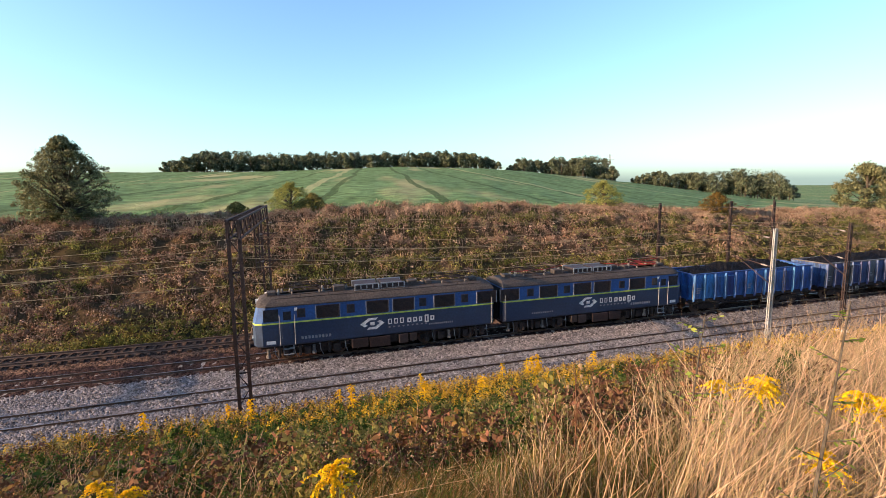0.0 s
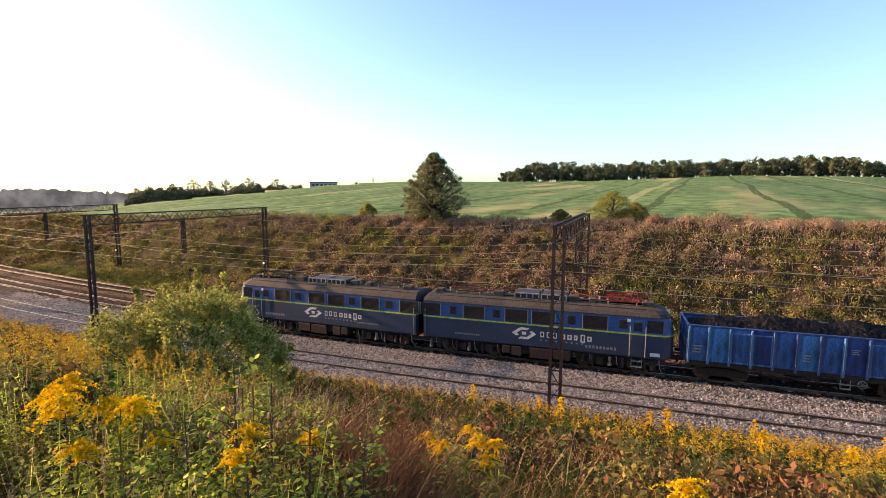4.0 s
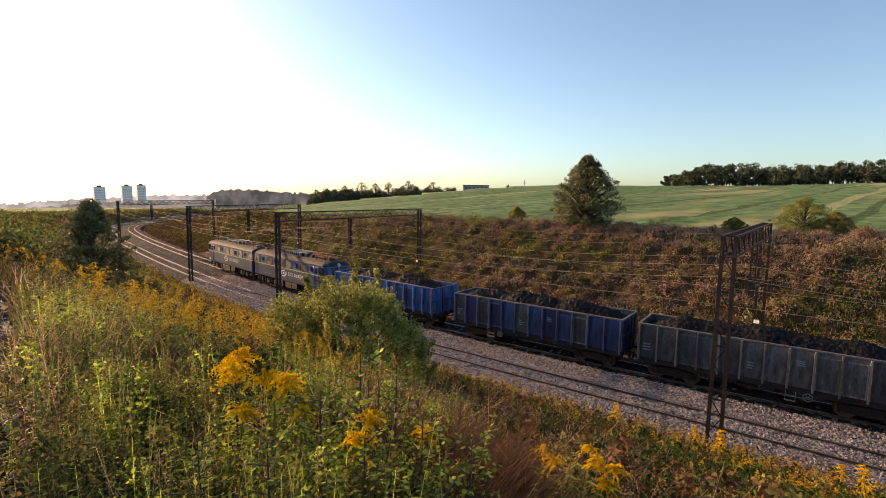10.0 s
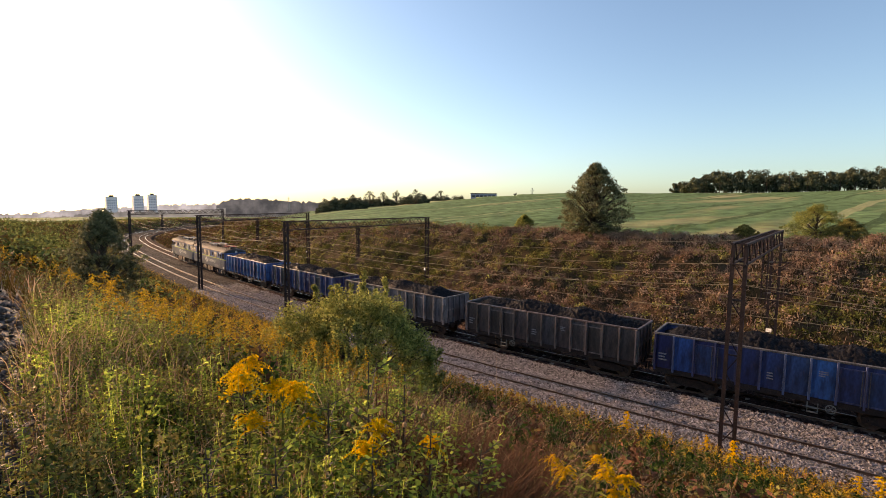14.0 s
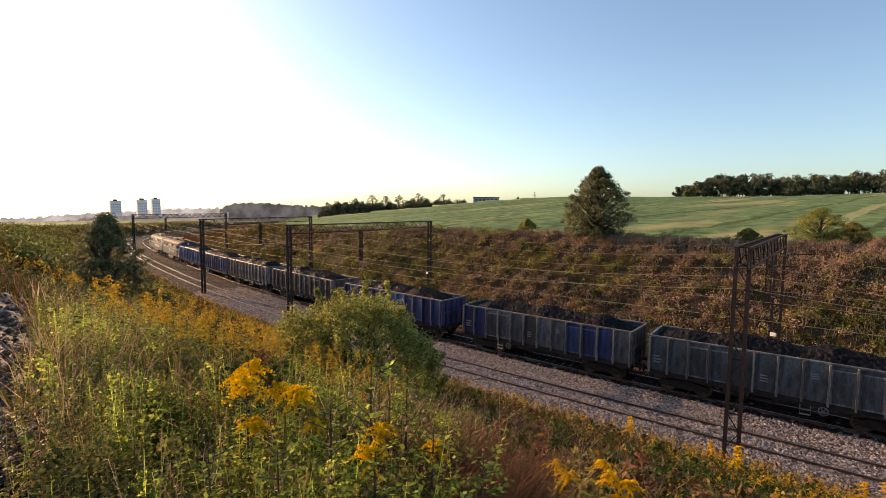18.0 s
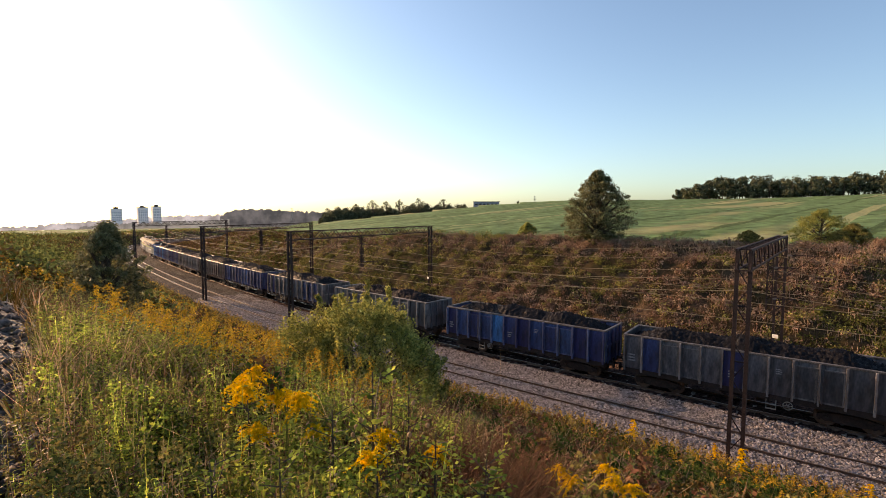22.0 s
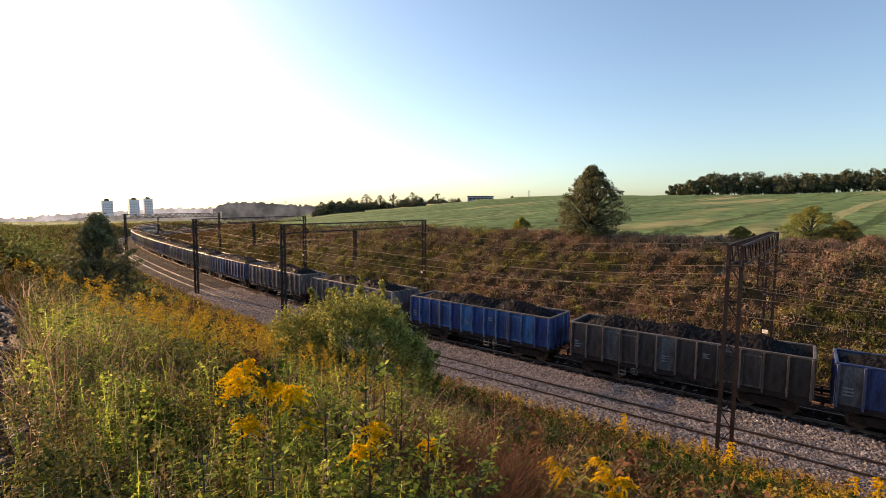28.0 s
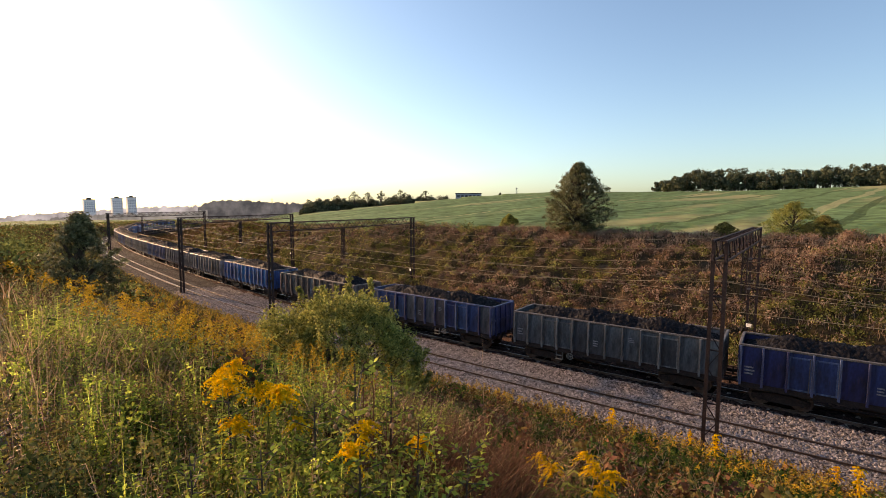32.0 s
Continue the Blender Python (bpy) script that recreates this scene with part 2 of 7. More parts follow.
def field_material():
    """Young green crop with tramlines, pale dry strips and cloudy patches."""
    m = material("green_crop", (0.125, 0.205, 0.085), second=(0.092, 0.155, 0.062), scale=0.05, fine=0.35, amount=0.5, bump=0.5, bump_scale=1.2, rough=0.9, spec=0.05)
    nt = m.node_tree
    n, L = nt.nodes, nt.links
    bsdf = n["Principled BSDF"]
    base = bsdf.inputs["Base Color"].links[0].from_socket
    co = n.new("ShaderNodeTexCoord")
    sep = n.new("ShaderNodeSeparateXYZ")
    mp = n.new("ShaderNodeMapping")
    mp.inputs["Rotation"].default_value = (0, 0, radians(-8))
    L.new(co.outputs["Object"], mp.inputs["Vector"])
    L.new(mp.outputs[0], sep.inputs[0])
    wob = n.new("ShaderNodeTexNoise")
    wob.inputs["Scale"].default_value = 0.012
    L.new(mp.outputs[0], wob.inputs["Vector"])

    def math_node(op, a, b):
        k = n.new("ShaderNodeMath")
        k.operation = op
        for i, v in enumerate((a, b)):
            if isinstance(v, bpy.types.NodeSocket):
                L.new(v, k.inputs[i])
            else:
                k.inputs[i].default_value = v
        return k.outputs[0]

    across = math_node("ADD", sep.outputs["X"], math_node("MULTIPLY", wob.outputs["Fac"], 9.0))

    def stripes(period, width, shift):
        return math_node("LESS_THAN", math_node("PINGPONG", math_node("ADD", across, shift), period), width)

    patch = n.new("ShaderNodeTexNoise")
    patch.inputs["Scale"].default_value, patch.inputs["Detail"].default_value = 0.02, 3
    sm = n.new("ShaderNodeMapping")
    sm.inputs["Scale"].default_value = (2.6, 0.45, 1)
    L.new(mp.outputs[0], sm.inputs["Vector"])
    L.new(sm.outputs[0], patch.inputs["Vector"])
    pr = n.new("ShaderNodeMapRange")
    pr.inputs["From Min"].default_value, pr.inputs["From Max"].default_value = 0.56, 0.66
    L.new(patch.outputs["Fac"], pr.inputs["Value"])
    fine = n.new("ShaderNodeTexNoise")
    fine.inputs["Scale"].default_value, fine.inputs["Detail"].default_value = 0.9, 4
    L.new(sm.outputs[0], fine.inputs["Vector"])

    def over(fac, col, under):
        x = n.new("ShaderNodeMix")
        x.data_type = "RGBA"
        L.new(fac, x.inputs["Factor"])
        L.new(under, x.inputs[6])
        x.inputs[7].default_value = (*col, 1)
        return x.outputs[2]

    c = over(math_node("MULTIPLY", pr.outputs["Result"], 0.6), (0.36, 0.31, 0.16), base)
    c = over(math_node("MULTIPLY", math_node("MULTIPLY", stripes(9.0, 0.8, 3.0), fine.outputs["Fac"]), 1.7), (0.05, 0.08, 0.028), c)
    c = over(math_node("MULTIPLY", math_node("MULTIPLY", stripes(31.0, 1.2, 9.0), fine.outputs["Fac"]), 0.9), (0.38, 0.34, 0.18), c)
    L.new(c, bsdf.inputs["Base Color"])
    return m


M_FIELD = field_material()


# ---------------------------------------------------------------- mesh building
class Build:
    """Collects boxes, prisms, tubes and sheets for one mesh."""

    def __init__(self):
        self.v, self.f = [], []

    def add(self, verts, faces):
        k = len(self.v)
        self.v.extend(tuple(p) for p in verts)
        self.f.extend(tuple(i + k for i in q) for q in faces)
        return self

    def box(self, x0, y0, z0, x1, y1, z1):
        return self.add([(x0, y0, z0), (x1, y0, z0), (x1, y1, z0), (x0, y1, z0), (x0, y0, z1), (x1, y0, z1), (x1, y1, z1), (x0, y1, z1)],
                        [(0, 3, 2, 1), (4, 5, 6, 7), (0, 1, 5, 4), (1, 2, 6, 5), (2, 3, 7, 6), (3, 0, 4, 7)])

    def chamfer(self, x0, y0, z0, x1, y1, z1, c=0.02):
        """A box with its edges taken off."""
        ring = [(x0 + c, y0), (x1 - c, y0), (x1, y0 + c), (x1, y1 - c), (x1 - c, y1), (x0 + c, y1), (x0, y1 - c), (x0, y0 + c)]
        cx, cy = (x0 + x1) / 2, (y0 + y1) / 2
        kx, ky = 1 - 2 * c / max(1e-6, x1 - x0), 1 - 2 * c / max(1e-6, y1 - y0)
        small = [(cx + (x - cx) * kx, cy + (y - cy) * ky) for x, y in ring]
        return self.loft([[(x, y, z0) for x, y in small], [(x, y, z0 + c) for x, y in ring], [(x, y, z1 - c) for x, y in ring], [(x, y, z1) for x, y in small]])

    def loft(self, rings, caps=True):
        n = len(rings[0])
        vs = [p for r in rings for p in r]
        fs = [(i * n + j, i * n + (j + 1) % n, (i + 1) * n + (j + 1) % n, (i + 1) * n + j) for i in range(len(rings) - 1) for j in range(n)]
        if caps:
            fs += [tuple(range(n))[::-1], tuple(range((len(rings) - 1) * n, len(rings) * n))]
        return self.add(vs, fs)

    def bar(self, a, b, w, d=None, up=(0, 0, 1)):
        """A rectangular bar from a to b."""
        a, b = Vector(a), Vector(b)
        t = (b - a).normalized()
        s = t.cross(Vector(up))
        if s.length < 1e-3:
            s = t.cross(Vector((1, 0, 0)))
        s.normalize()
        u = s.cross(t)
        d = w if d is None else d
        o = [s * (w / 2) + u * (d / 2), s * (-w / 2) + u * (d / 2), s * (-w / 2) - u * (d / 2), s * (w / 2) - u * (d / 2)]
        return self.loft([[a + k for k in o], [b + k for k in o]])

    def tube(self, pts, radii, n=6, caps=True):
        rings = []
        pts = [Vector(p) for p in pts]
        if isinstance(radii, (int, float)):
            radii = [radii] * len(pts)
        for i, p in enumerate(pts):
            t = (pts[min(i + 1, len(pts) - 1)] - pts[max(i - 1, 0)]).normalized()
            s = t.cross(Vector((0, 0, 1)))
            if s.length < 1e-3:
                s = Vector((1, 0, 0))
            s.normalize()
            u = s.cross(t)
            rings.append([p + (s * math.cos(a) + u * math.sin(a)) * radii[i] for a in (2 * math.pi * k / n for k in range(n))])
        return self.loft(rings, caps)

    def mesh(self, name, smooth=False):
        me = bpy.data.meshes.new(name)
        me.from_pydata(self.v, [], self.f)
        if smooth:
            me.shade_smooth()
        me.update()
        return me


def sheet_mesh(name, verts, quads):
    """A mesh from arrays: verts (n, 3), quads (m, 4) or triangles (m, 3)."""
    verts, quads = np.asarray(verts, np.float32), np.asarray(quads, np.int32)
    me = bpy.data.meshes.new(name)
    k = quads.shape[1]
    me.vertices.add(len(verts))
    me.vertices.foreach_set("co", verts.ravel())
    me.loops.add(quads.size)
    me.loops.foreach_set("vertex_index", quads.ravel())
    me.polygons.add(len(quads))
    me.polygons.foreach_set("loop_start", np.arange(len(quads), dtype=np.int32) * k)
    me.update(calc_edges=True)
    me.validate()
    return me


def linked(name, me, mat, parent=None, m=None):
    ob = new(name, me)
    if mat:
        if not me.materials:
            me.materials.append(None)
        ob.material_slots[0].link = "OBJECT"
        ob.material_slots[0].material = mat
    if parent:
        ob.parent = parent
    if m is not None:
        ob.matrix_basis = m
    return ob


def part(name, b, mat, parent, label="", m=None, smooth=False):
    ob = linked(name, b if isinstance(b, bpy.types.Mesh) else b.mesh(name, smooth), mat, parent, m)
    return tagged(ob, label) if label else ob


def thing(name, label, category, group="", m=None, kind=""):
    ob = new(name)
    ob.empty_display_size = 0.3
    if m is not None:
        ob.matrix_basis = m
    return tagged(ob, label, category, group, kind)


# ---------------------------------------------------------------- the line: near outer rail, by heading along its length
KNOT = (-300, -170, -130, -95, -65, -40, -15, 10, 35, 60, 90, 160, 420)
HEAD = (-90.6, -20.6, 0.4, 4.4, 5.9, 8.2, 12.2, 18.0, 17.4, 16.8, 17.5, 22, 24)
SS = np.arange(-300.0, 421.0, 1.0)
HH = np.convolve(np.pad(np.radians(np.interp(SS, KNOT, HEAD)), 10, "edge"), np.ones(21) / 21, "valid")
XX = np.concatenate([[0], np.cumsum((np.cos(HH[1:]) + np.cos(HH[:-1])) / 2)])
YY = np.concatenate([[0], np.cumsum((np.sin(HH[1:]) + np.sin(HH[:-1])) / 2)])
XX, YY = XX - XX[300] - 25.0, YY - YY[300] + 18.34
NEAR, MAIN, OLD = 0.72, 5.72, 10.4  # centre lines of the three tracks


def line(s, off):
    h = np.interp(s, SS, HH)
    return np.interp(s, SS, XX) - np.sin(h) * off, np.interp(s, SS, YY) + np.cos(h) * off, h


def on_line(s, off, z=0.0):
    x, y, h = line(s, off)
    return Vector((float(x), float(y), z))


def along(x, y):
    """For points: the place along the line and the distance off it."""
    x, y = np.asarray(x, float), np.asarray(y, float)
    shape, x, y = x.shape, x.ravel(), y.ravel()
    s, o = np.empty(x.size), np.empty(x.size)
    for k in range(0, x.size, 4000):
        dx, dy = x[k:k + 4000, None] - XX[::3], y[k:k + 4000, None] - YY[::3]
        i = (dx * dx + dy * dy).argmin(1)
        j = np.arange(len(i))
        h = HH[::3][i]
        s[k:k + 4000] = SS[::3][i] + dx[j, i] * np.cos(h) + dy[j, i] * np.sin(h)
        o[k:k + 4000] = -dx[j, i] * np.sin(h) + dy[j, i] * np.cos(h)
    return s.reshape(shape), o.reshape(shape)


RIDGE_AZ = (-180, -100, -60, -33, -22, -10, -4.6, 5, 14, 20, 28.5, 41, 50, 57.4, 67, 76.4, 82, 98, 125, 180)
RIDGE_EL = (-2.5, -3.0, -3.6, -2.0, -0.3, 1.25, 1.7, 2.0, 1.75, 1.55, 1.5, 1.5, 1.15, 0.55, -0.3, -1.6, -1.9, -2.0, -2.0, -2.5)


_lr = np.random.default_rng(9)
LUMP = [(k * math.cos(a), k * math.sin(a), p, w) for k, a, p, w in zip(_lr.uniform(0.35, 2.6, 14), _lr.uniform(0, 6.28, 14), _lr.uniform(0, 6.28, 14), _lr.uniform(0.2, 0.5, 14))]


def lumps(x, y):
    """Irregular swells from many crossing waves."""
    return sum(w * np.sin(a * x + b * y + p) for a, b, p, w in LUMP) / 1.3


def patches(x, y, shift=0.0):
    """Slow irregular pattern, about -1 to 1, for what grows where."""
    return sum(w * np.sin(0.28 * (a * x + b * y) + p * 3 + shift) for a, b, p, w in LUMP) / 1.5


def toe_of(s):
    return np.interp(s, (-60, -30, -5, 10, 120), (21.0, 20.0, 15.5, 14.0, 14.0))


def crest_of(s):
    return np.interp(s, (-160, -100, -62, -42, -28, -7, 20, 35, 50, 62, 77, 110), (3.5, 5.3, 6.0, 6.9, 7.2, 7.0, 7.3, 7.6, 7.2, 6.6, 5.9, 5.0))


def height(x, y):
    x, y = np.asarray(x, float), np.asarray(y, float)
    s, o = along(x, y)
    r, az = np.hypot(x, y), np.degrees(np.arctan2(-x, y))
    toe, zc = toe_of(s), crest_of(s)
    near = np.interp(o, (-60, -30, -24.9, -22, -16, -10, -3.2, -2.2), (8.4, 8.8, 8.75, 7.9, 5.0, 2.3, -0.45, -0.75))
    fall = np.clip((r - 35) / 160, 0, 1)
    near = near * (1 - fall) + np.minimum(near, 4.6 - 0.01 * r) * fall
    u = np.clip((o - toe) / (30 - toe), 0, 1)
    bank = -0.6 + (zc + 0.6) * (u * u * (3 - 2 * u) * 0.45 + u * 0.55)
    ridge = 10.4 + 330 * np.tan(np.radians(np.interp(az, RIDGE_AZ, RIDGE_EL)))
    rc = np.interp(az, (-60, -30, -22, -13, -3, 15, 29, 41, 47.5, 54, 61, 67, 75, 80), (120, 80, 70, 62, 57, 55, 56, 60, 64.5, 71, 81, 96.5, 129, 160))
    f = np.clip((r - rc) / (330 - rc), 0, 1)
    far = zc + (ridge - zc) * f
    over = np.clip((r - 345) / 900, 0, 1)
    far = far - over * 30 * (az < 72)
    vale = np.clip((r - 330) / 3670, 0, 1) * 112 * np.clip((az - 70) / 6, 0, 1)
    z = np.where(o < -2.2, near, np.where(o < toe, -0.75 + 0.15 * np.clip((o - 11) / 3, 0, 1), np.where(o < 30, bank, far)))
    rough = np.where((o > 11) & (o < 32), 0.28, 0.1) * np.clip(np.abs(o - 4) / 9 - 0.55, 0, 1)
    z = z + rough * 1.1 * lumps(x, y) - vale
    return z


def ground_at(x, y):
    return float(height(np.array([x]), np.array([y]))[0])


# ---------------------------------------------------------------- ground: one sheet to the horizon
def build_ground():
    rings = np.concatenate([np.linspace(0.002, 12, 25), np.linspace(12.6, 75, 105), np.geomspace(76, 4000, 56)])
    az = np.radians(np.concatenate([np.arange(-60, 125, 0.6), np.arange(125, 300, 3.0)]))
    a, r = np.meshgrid(az, rings)
    shift = np.clip(1 - r / 8, 0, 1)
    x, y = -np.sin(a) * r + 0.23 * shift, np.cos(a) * r - 0.31 * shift
    z = height(x, y)
    n, m = a.shape[1], a.shape[0]
    i, j = np.meshgrid(np.arange(m - 1), np.arange(n), indexing="ij")
    q = np.stack([i * n + j, i * n + (j + 1) % n, (i + 1) * n + (j + 1) % n, (i + 1) * n + j], -1).reshape(-1, 4)
    s, o = along(x, y)
    ground = linked("ground", sheet_mesh("ground", np.stack([x, y, z], -1).reshape(-1, 3), q), M_SOIL)
    me = ground.data
    me.materials.append(M_FIELD)
    me.materials.append(M_GRAVEL)
    oc, rc, ac = o.ravel()[q].mean(1), r.ravel()[q].mean(1), np.degrees(a.ravel()[q].mean(1))
    mi = np.where(oc > 30.5, 1, 0)
    sc = s.ravel()[q].mean(1)
    mi = np.where((oc < -16) & (rc > 60), 1, mi)
    mi = np.where((oc < -20) & (rc < 40) & (ac > 95.2) & (ac < 112), 2, mi)
    me.polygons.foreach_set("material_index", mi.astype(np.int32))
    me.shade_smooth()
    tagged(ground, "weedy railway cutting rising to a green crop field", "ground", kind="structure")


build_ground()

# ---------------------------------------------------------------- tracks
def strip(s0, s1, step, section, close=False):
    """A sheet along the line: section is a row of (off, z)."""
    s = np.arange(s0, s1 + step / 2, step)
    v = []
    for off, z in section:
        x, y, _ = line(s, off)
        v.append(np.stack([x, y, np.full(len(s), z)], -1))
    v = np.stack(v, 1)
    n, m = v.shape[:2]
    i, j = np.meshgrid(np.arange(n - 1), np.arange(m - 1), indexing="ij")
    q = np.stack([i * m + j, i * m + j + 1, (i + 1) * m + j + 1, (i + 1) * m + j], -1).reshape(-1, 4)[:, ::-1]
    return v.reshape(-1, 3), q


def build_bed():
    rng = np.random.default_rng(4)

    def sheet(name, s, offs, knots, zk, rough, mats, split, label):
        zs = np.interp(offs, knots, zk)
        S_, O_ = np.meshgrid(s, offs, indexing="ij")
        x, y, _ = line(S_, O_)
        z = zs[None, :] + rng.normal(0, rough, S_.shape)
        n, m = S_.shape
        i, j = np.meshgrid(np.arange(n - 1), np.arange(m - 1), indexing="ij")
        q = np.stack([i * m + j, (i + 1) * m + j, (i + 1) * m + j + 1, i * m + j + 1], -1).reshape(-1, 4)
        bed = linked(name, sheet_mesh(name, np.stack([x, y, z], -1).reshape(-1, 3), q), mats[0])
        if len(mats) > 1:
            bed.data.materials.append(mats[1])
            oc = O_.ravel()[q].mean(1) + 0.12 * np.sin(S_.ravel()[q].mean(1) * 2.1) + rng.normal(0, 0.12, len(q))
            bed.data.polygons.foreach_set("material_index", (oc > split).astype(np.int32))
        tagged(bed, label, "ballast", kind="structure")

    knots = (-2.6, -1.2, -0.85, 2.5, 2.9, 3.55, 4.0, 7.6, 7.95, 8.35)
    zk = (-0.85, -0.22, -0.14, -0.14, -0.27, -0.27, -0.14, -0.14, -0.2, -0.62)
    text = "pale grey crushed-stone ballast under the two main tracks"
    sheet("ballast_bed", np.arange(-42, 75.01, 0.2), np.concatenate([np.arange(-2.6, 8.2, 0.2), [8.35]]), knots, zk, 0.045, (M_BALLAST, M_STAIN_SHADE), 4.35, text)
    sheet("ballast_bed", np.arange(-235, -41.9, 0.5), np.arange(-2.6, 8.4, 0.3), knots, zk, 0.02, (M_FARBED, M_STAIN_SHADE), 4.6, text)
    sheet("ballast_bed", np.arange(75, 171, 0.5), np.arange(-2.6, 8.4, 0.3), knots, zk, 0.02, (M_BALLAST, M_STAIN_SHADE), 4.35, text)
    s = np.arange(-70, 171, 0.4)
    offs = np.array([8.2, 8.6, 9.0, 9.6, 10.4, 11.2, 11.8, 12.3, 12.8])
    zs = np.interp(offs, (8.2, 8.9, 11.9, 12.8), (-0.66, -0.26, -0.26, -0.72))
    S_, O_ = np.meshgrid(s, offs, indexing="ij")
    x, y, _ = line(S_, O_)
    z = zs[None, :] + rng.normal(0, 0.025, S_.shape)
    n, m = S_.shape
    i, j = np.meshgrid(np.arange(n - 1), np.arange(m - 1), indexing="ij")
    q = np.stack([i * m + j, (i + 1) * m + j, (i + 1) * m + j + 1, i * m + j + 1], -1).reshape(-1, 4)
    bed = linked("old_ballast_bed", sheet_mesh("old_ballast_bed", np.stack([x, y, z], -1).reshape(-1, 3), q), M_OLDBED)
    bed.data.shade_smooth()
    tagged(bed, "rust-brown overgrown ballast of the third track", "ballast", kind="structure")


build_bed()


def loose_stones():
    """Single stones over the near ballast, as low pyramids."""
    rng = np.random.default_rng(6)
    n = 60000
    st, of = rng.uniform(-34, 46, n), rng.uniform(-2.3, 4.3, n)
    x, y, _ = line(st, of)
    z = np.interp(of, (-2.6, -1.2, -0.85, 2.5, 2.9, 3.55, 4.0), (-0.85, -0.22, -0.14, -0.14, -0.27, -0.27, -0.14))
    c = np.stack([x, y, z - 0.005], -1)
    r = rng.uniform(0.03, 0.075, n)
    a0 = rng.uniform(0, 6.28, n)
    ring = [c + np.stack([np.cos(a0 + k * 1.571), np.sin(a0 + k * 1.571), np.zeros(n)], -1) * (r * rng.uniform(0.7, 1.3, n))[:, None] for k in range(4)]
    top = c + np.stack([rng.normal(0, 0.4, n) * r, rng.normal(0, 0.4, n) * r, r * rng.uniform(0.7, 1.5, n)], -1)
    v = np.stack(ring + [top], 1).reshape(-1, 3)
    k = np.arange(n)[:, None] * 5
    q = np.concatenate([k + np.array(t) for t in ((0, 1, 4), (1, 2, 4), (2, 3, 4), (3, 0, 4))])
    tagged(linked("loose_ballast_stones", sheet_mesh("loose_ballast_stones", v, q), M_STONE), "loose grey stones lying over the ballast", "stones", kind="stuff")


loose_stones()
SLEEPER = Build().loft([[(-0.13, y, -0.10), (0.13, y, -0.10), (0.10, y, z), (-0.10, y, z)] for y, z in ((-1.25, 0.05), (-0.45, 0.055), (-0.2, 0.02), (0.2, 0.02), (0.45, 0.055), (1.25, 0.05))]).mesh("sleeper")
SLEEPER.materials.append(None)


def build_track(label, centre, s0, s1, top_mat, span):
    t = thing("railway_track", label, "track", "tracks in the cutting", kind="structure")
    for side in (-0.7525, 0.7525):
        o = centre + side
        prof = [(-0.06, -0.172), (0.06, -0.172), (0.06, -0.155), (0.012, -0.14), (0.012, -0.045), (0.036, -0.035), (0.036, -0.004), (0.028, 0.0),
                (-0.028, 0.0), (-0.036, -0.004), (-0.036, -0.035), (-0.012, -0.045), (-0.012, -0.14), (-0.06, -0.155)]
        v, q = strip(s0, s1, 2.0, [(o + a, z) for a, z in prof] + [(o + prof[0][0], prof[0][1])])
        rail = part("rail", sheet_mesh("rail", v, q), M_RAIL, t)
        v, q = strip(s0, s1, 2.0, [(o - 0.033, 0.0015), (o + 0.033, 0.0015)])
        part("running_surface", sheet_mesh("running_surface", v, q), top_mat, rail, "rail head polished by wheels")
    for k in range(int(span[0] / 0.62), int(span[1] / 0.62)):
        x, y, h = line(k * 0.62, centre)
        part("sleeper", SLEEPER, M_SLEEPER if centre < 9 else M_OLDBED, t, m=pose(float(x), float(y), -0.21, 0, 0, math.degrees(float(h))))
    return t


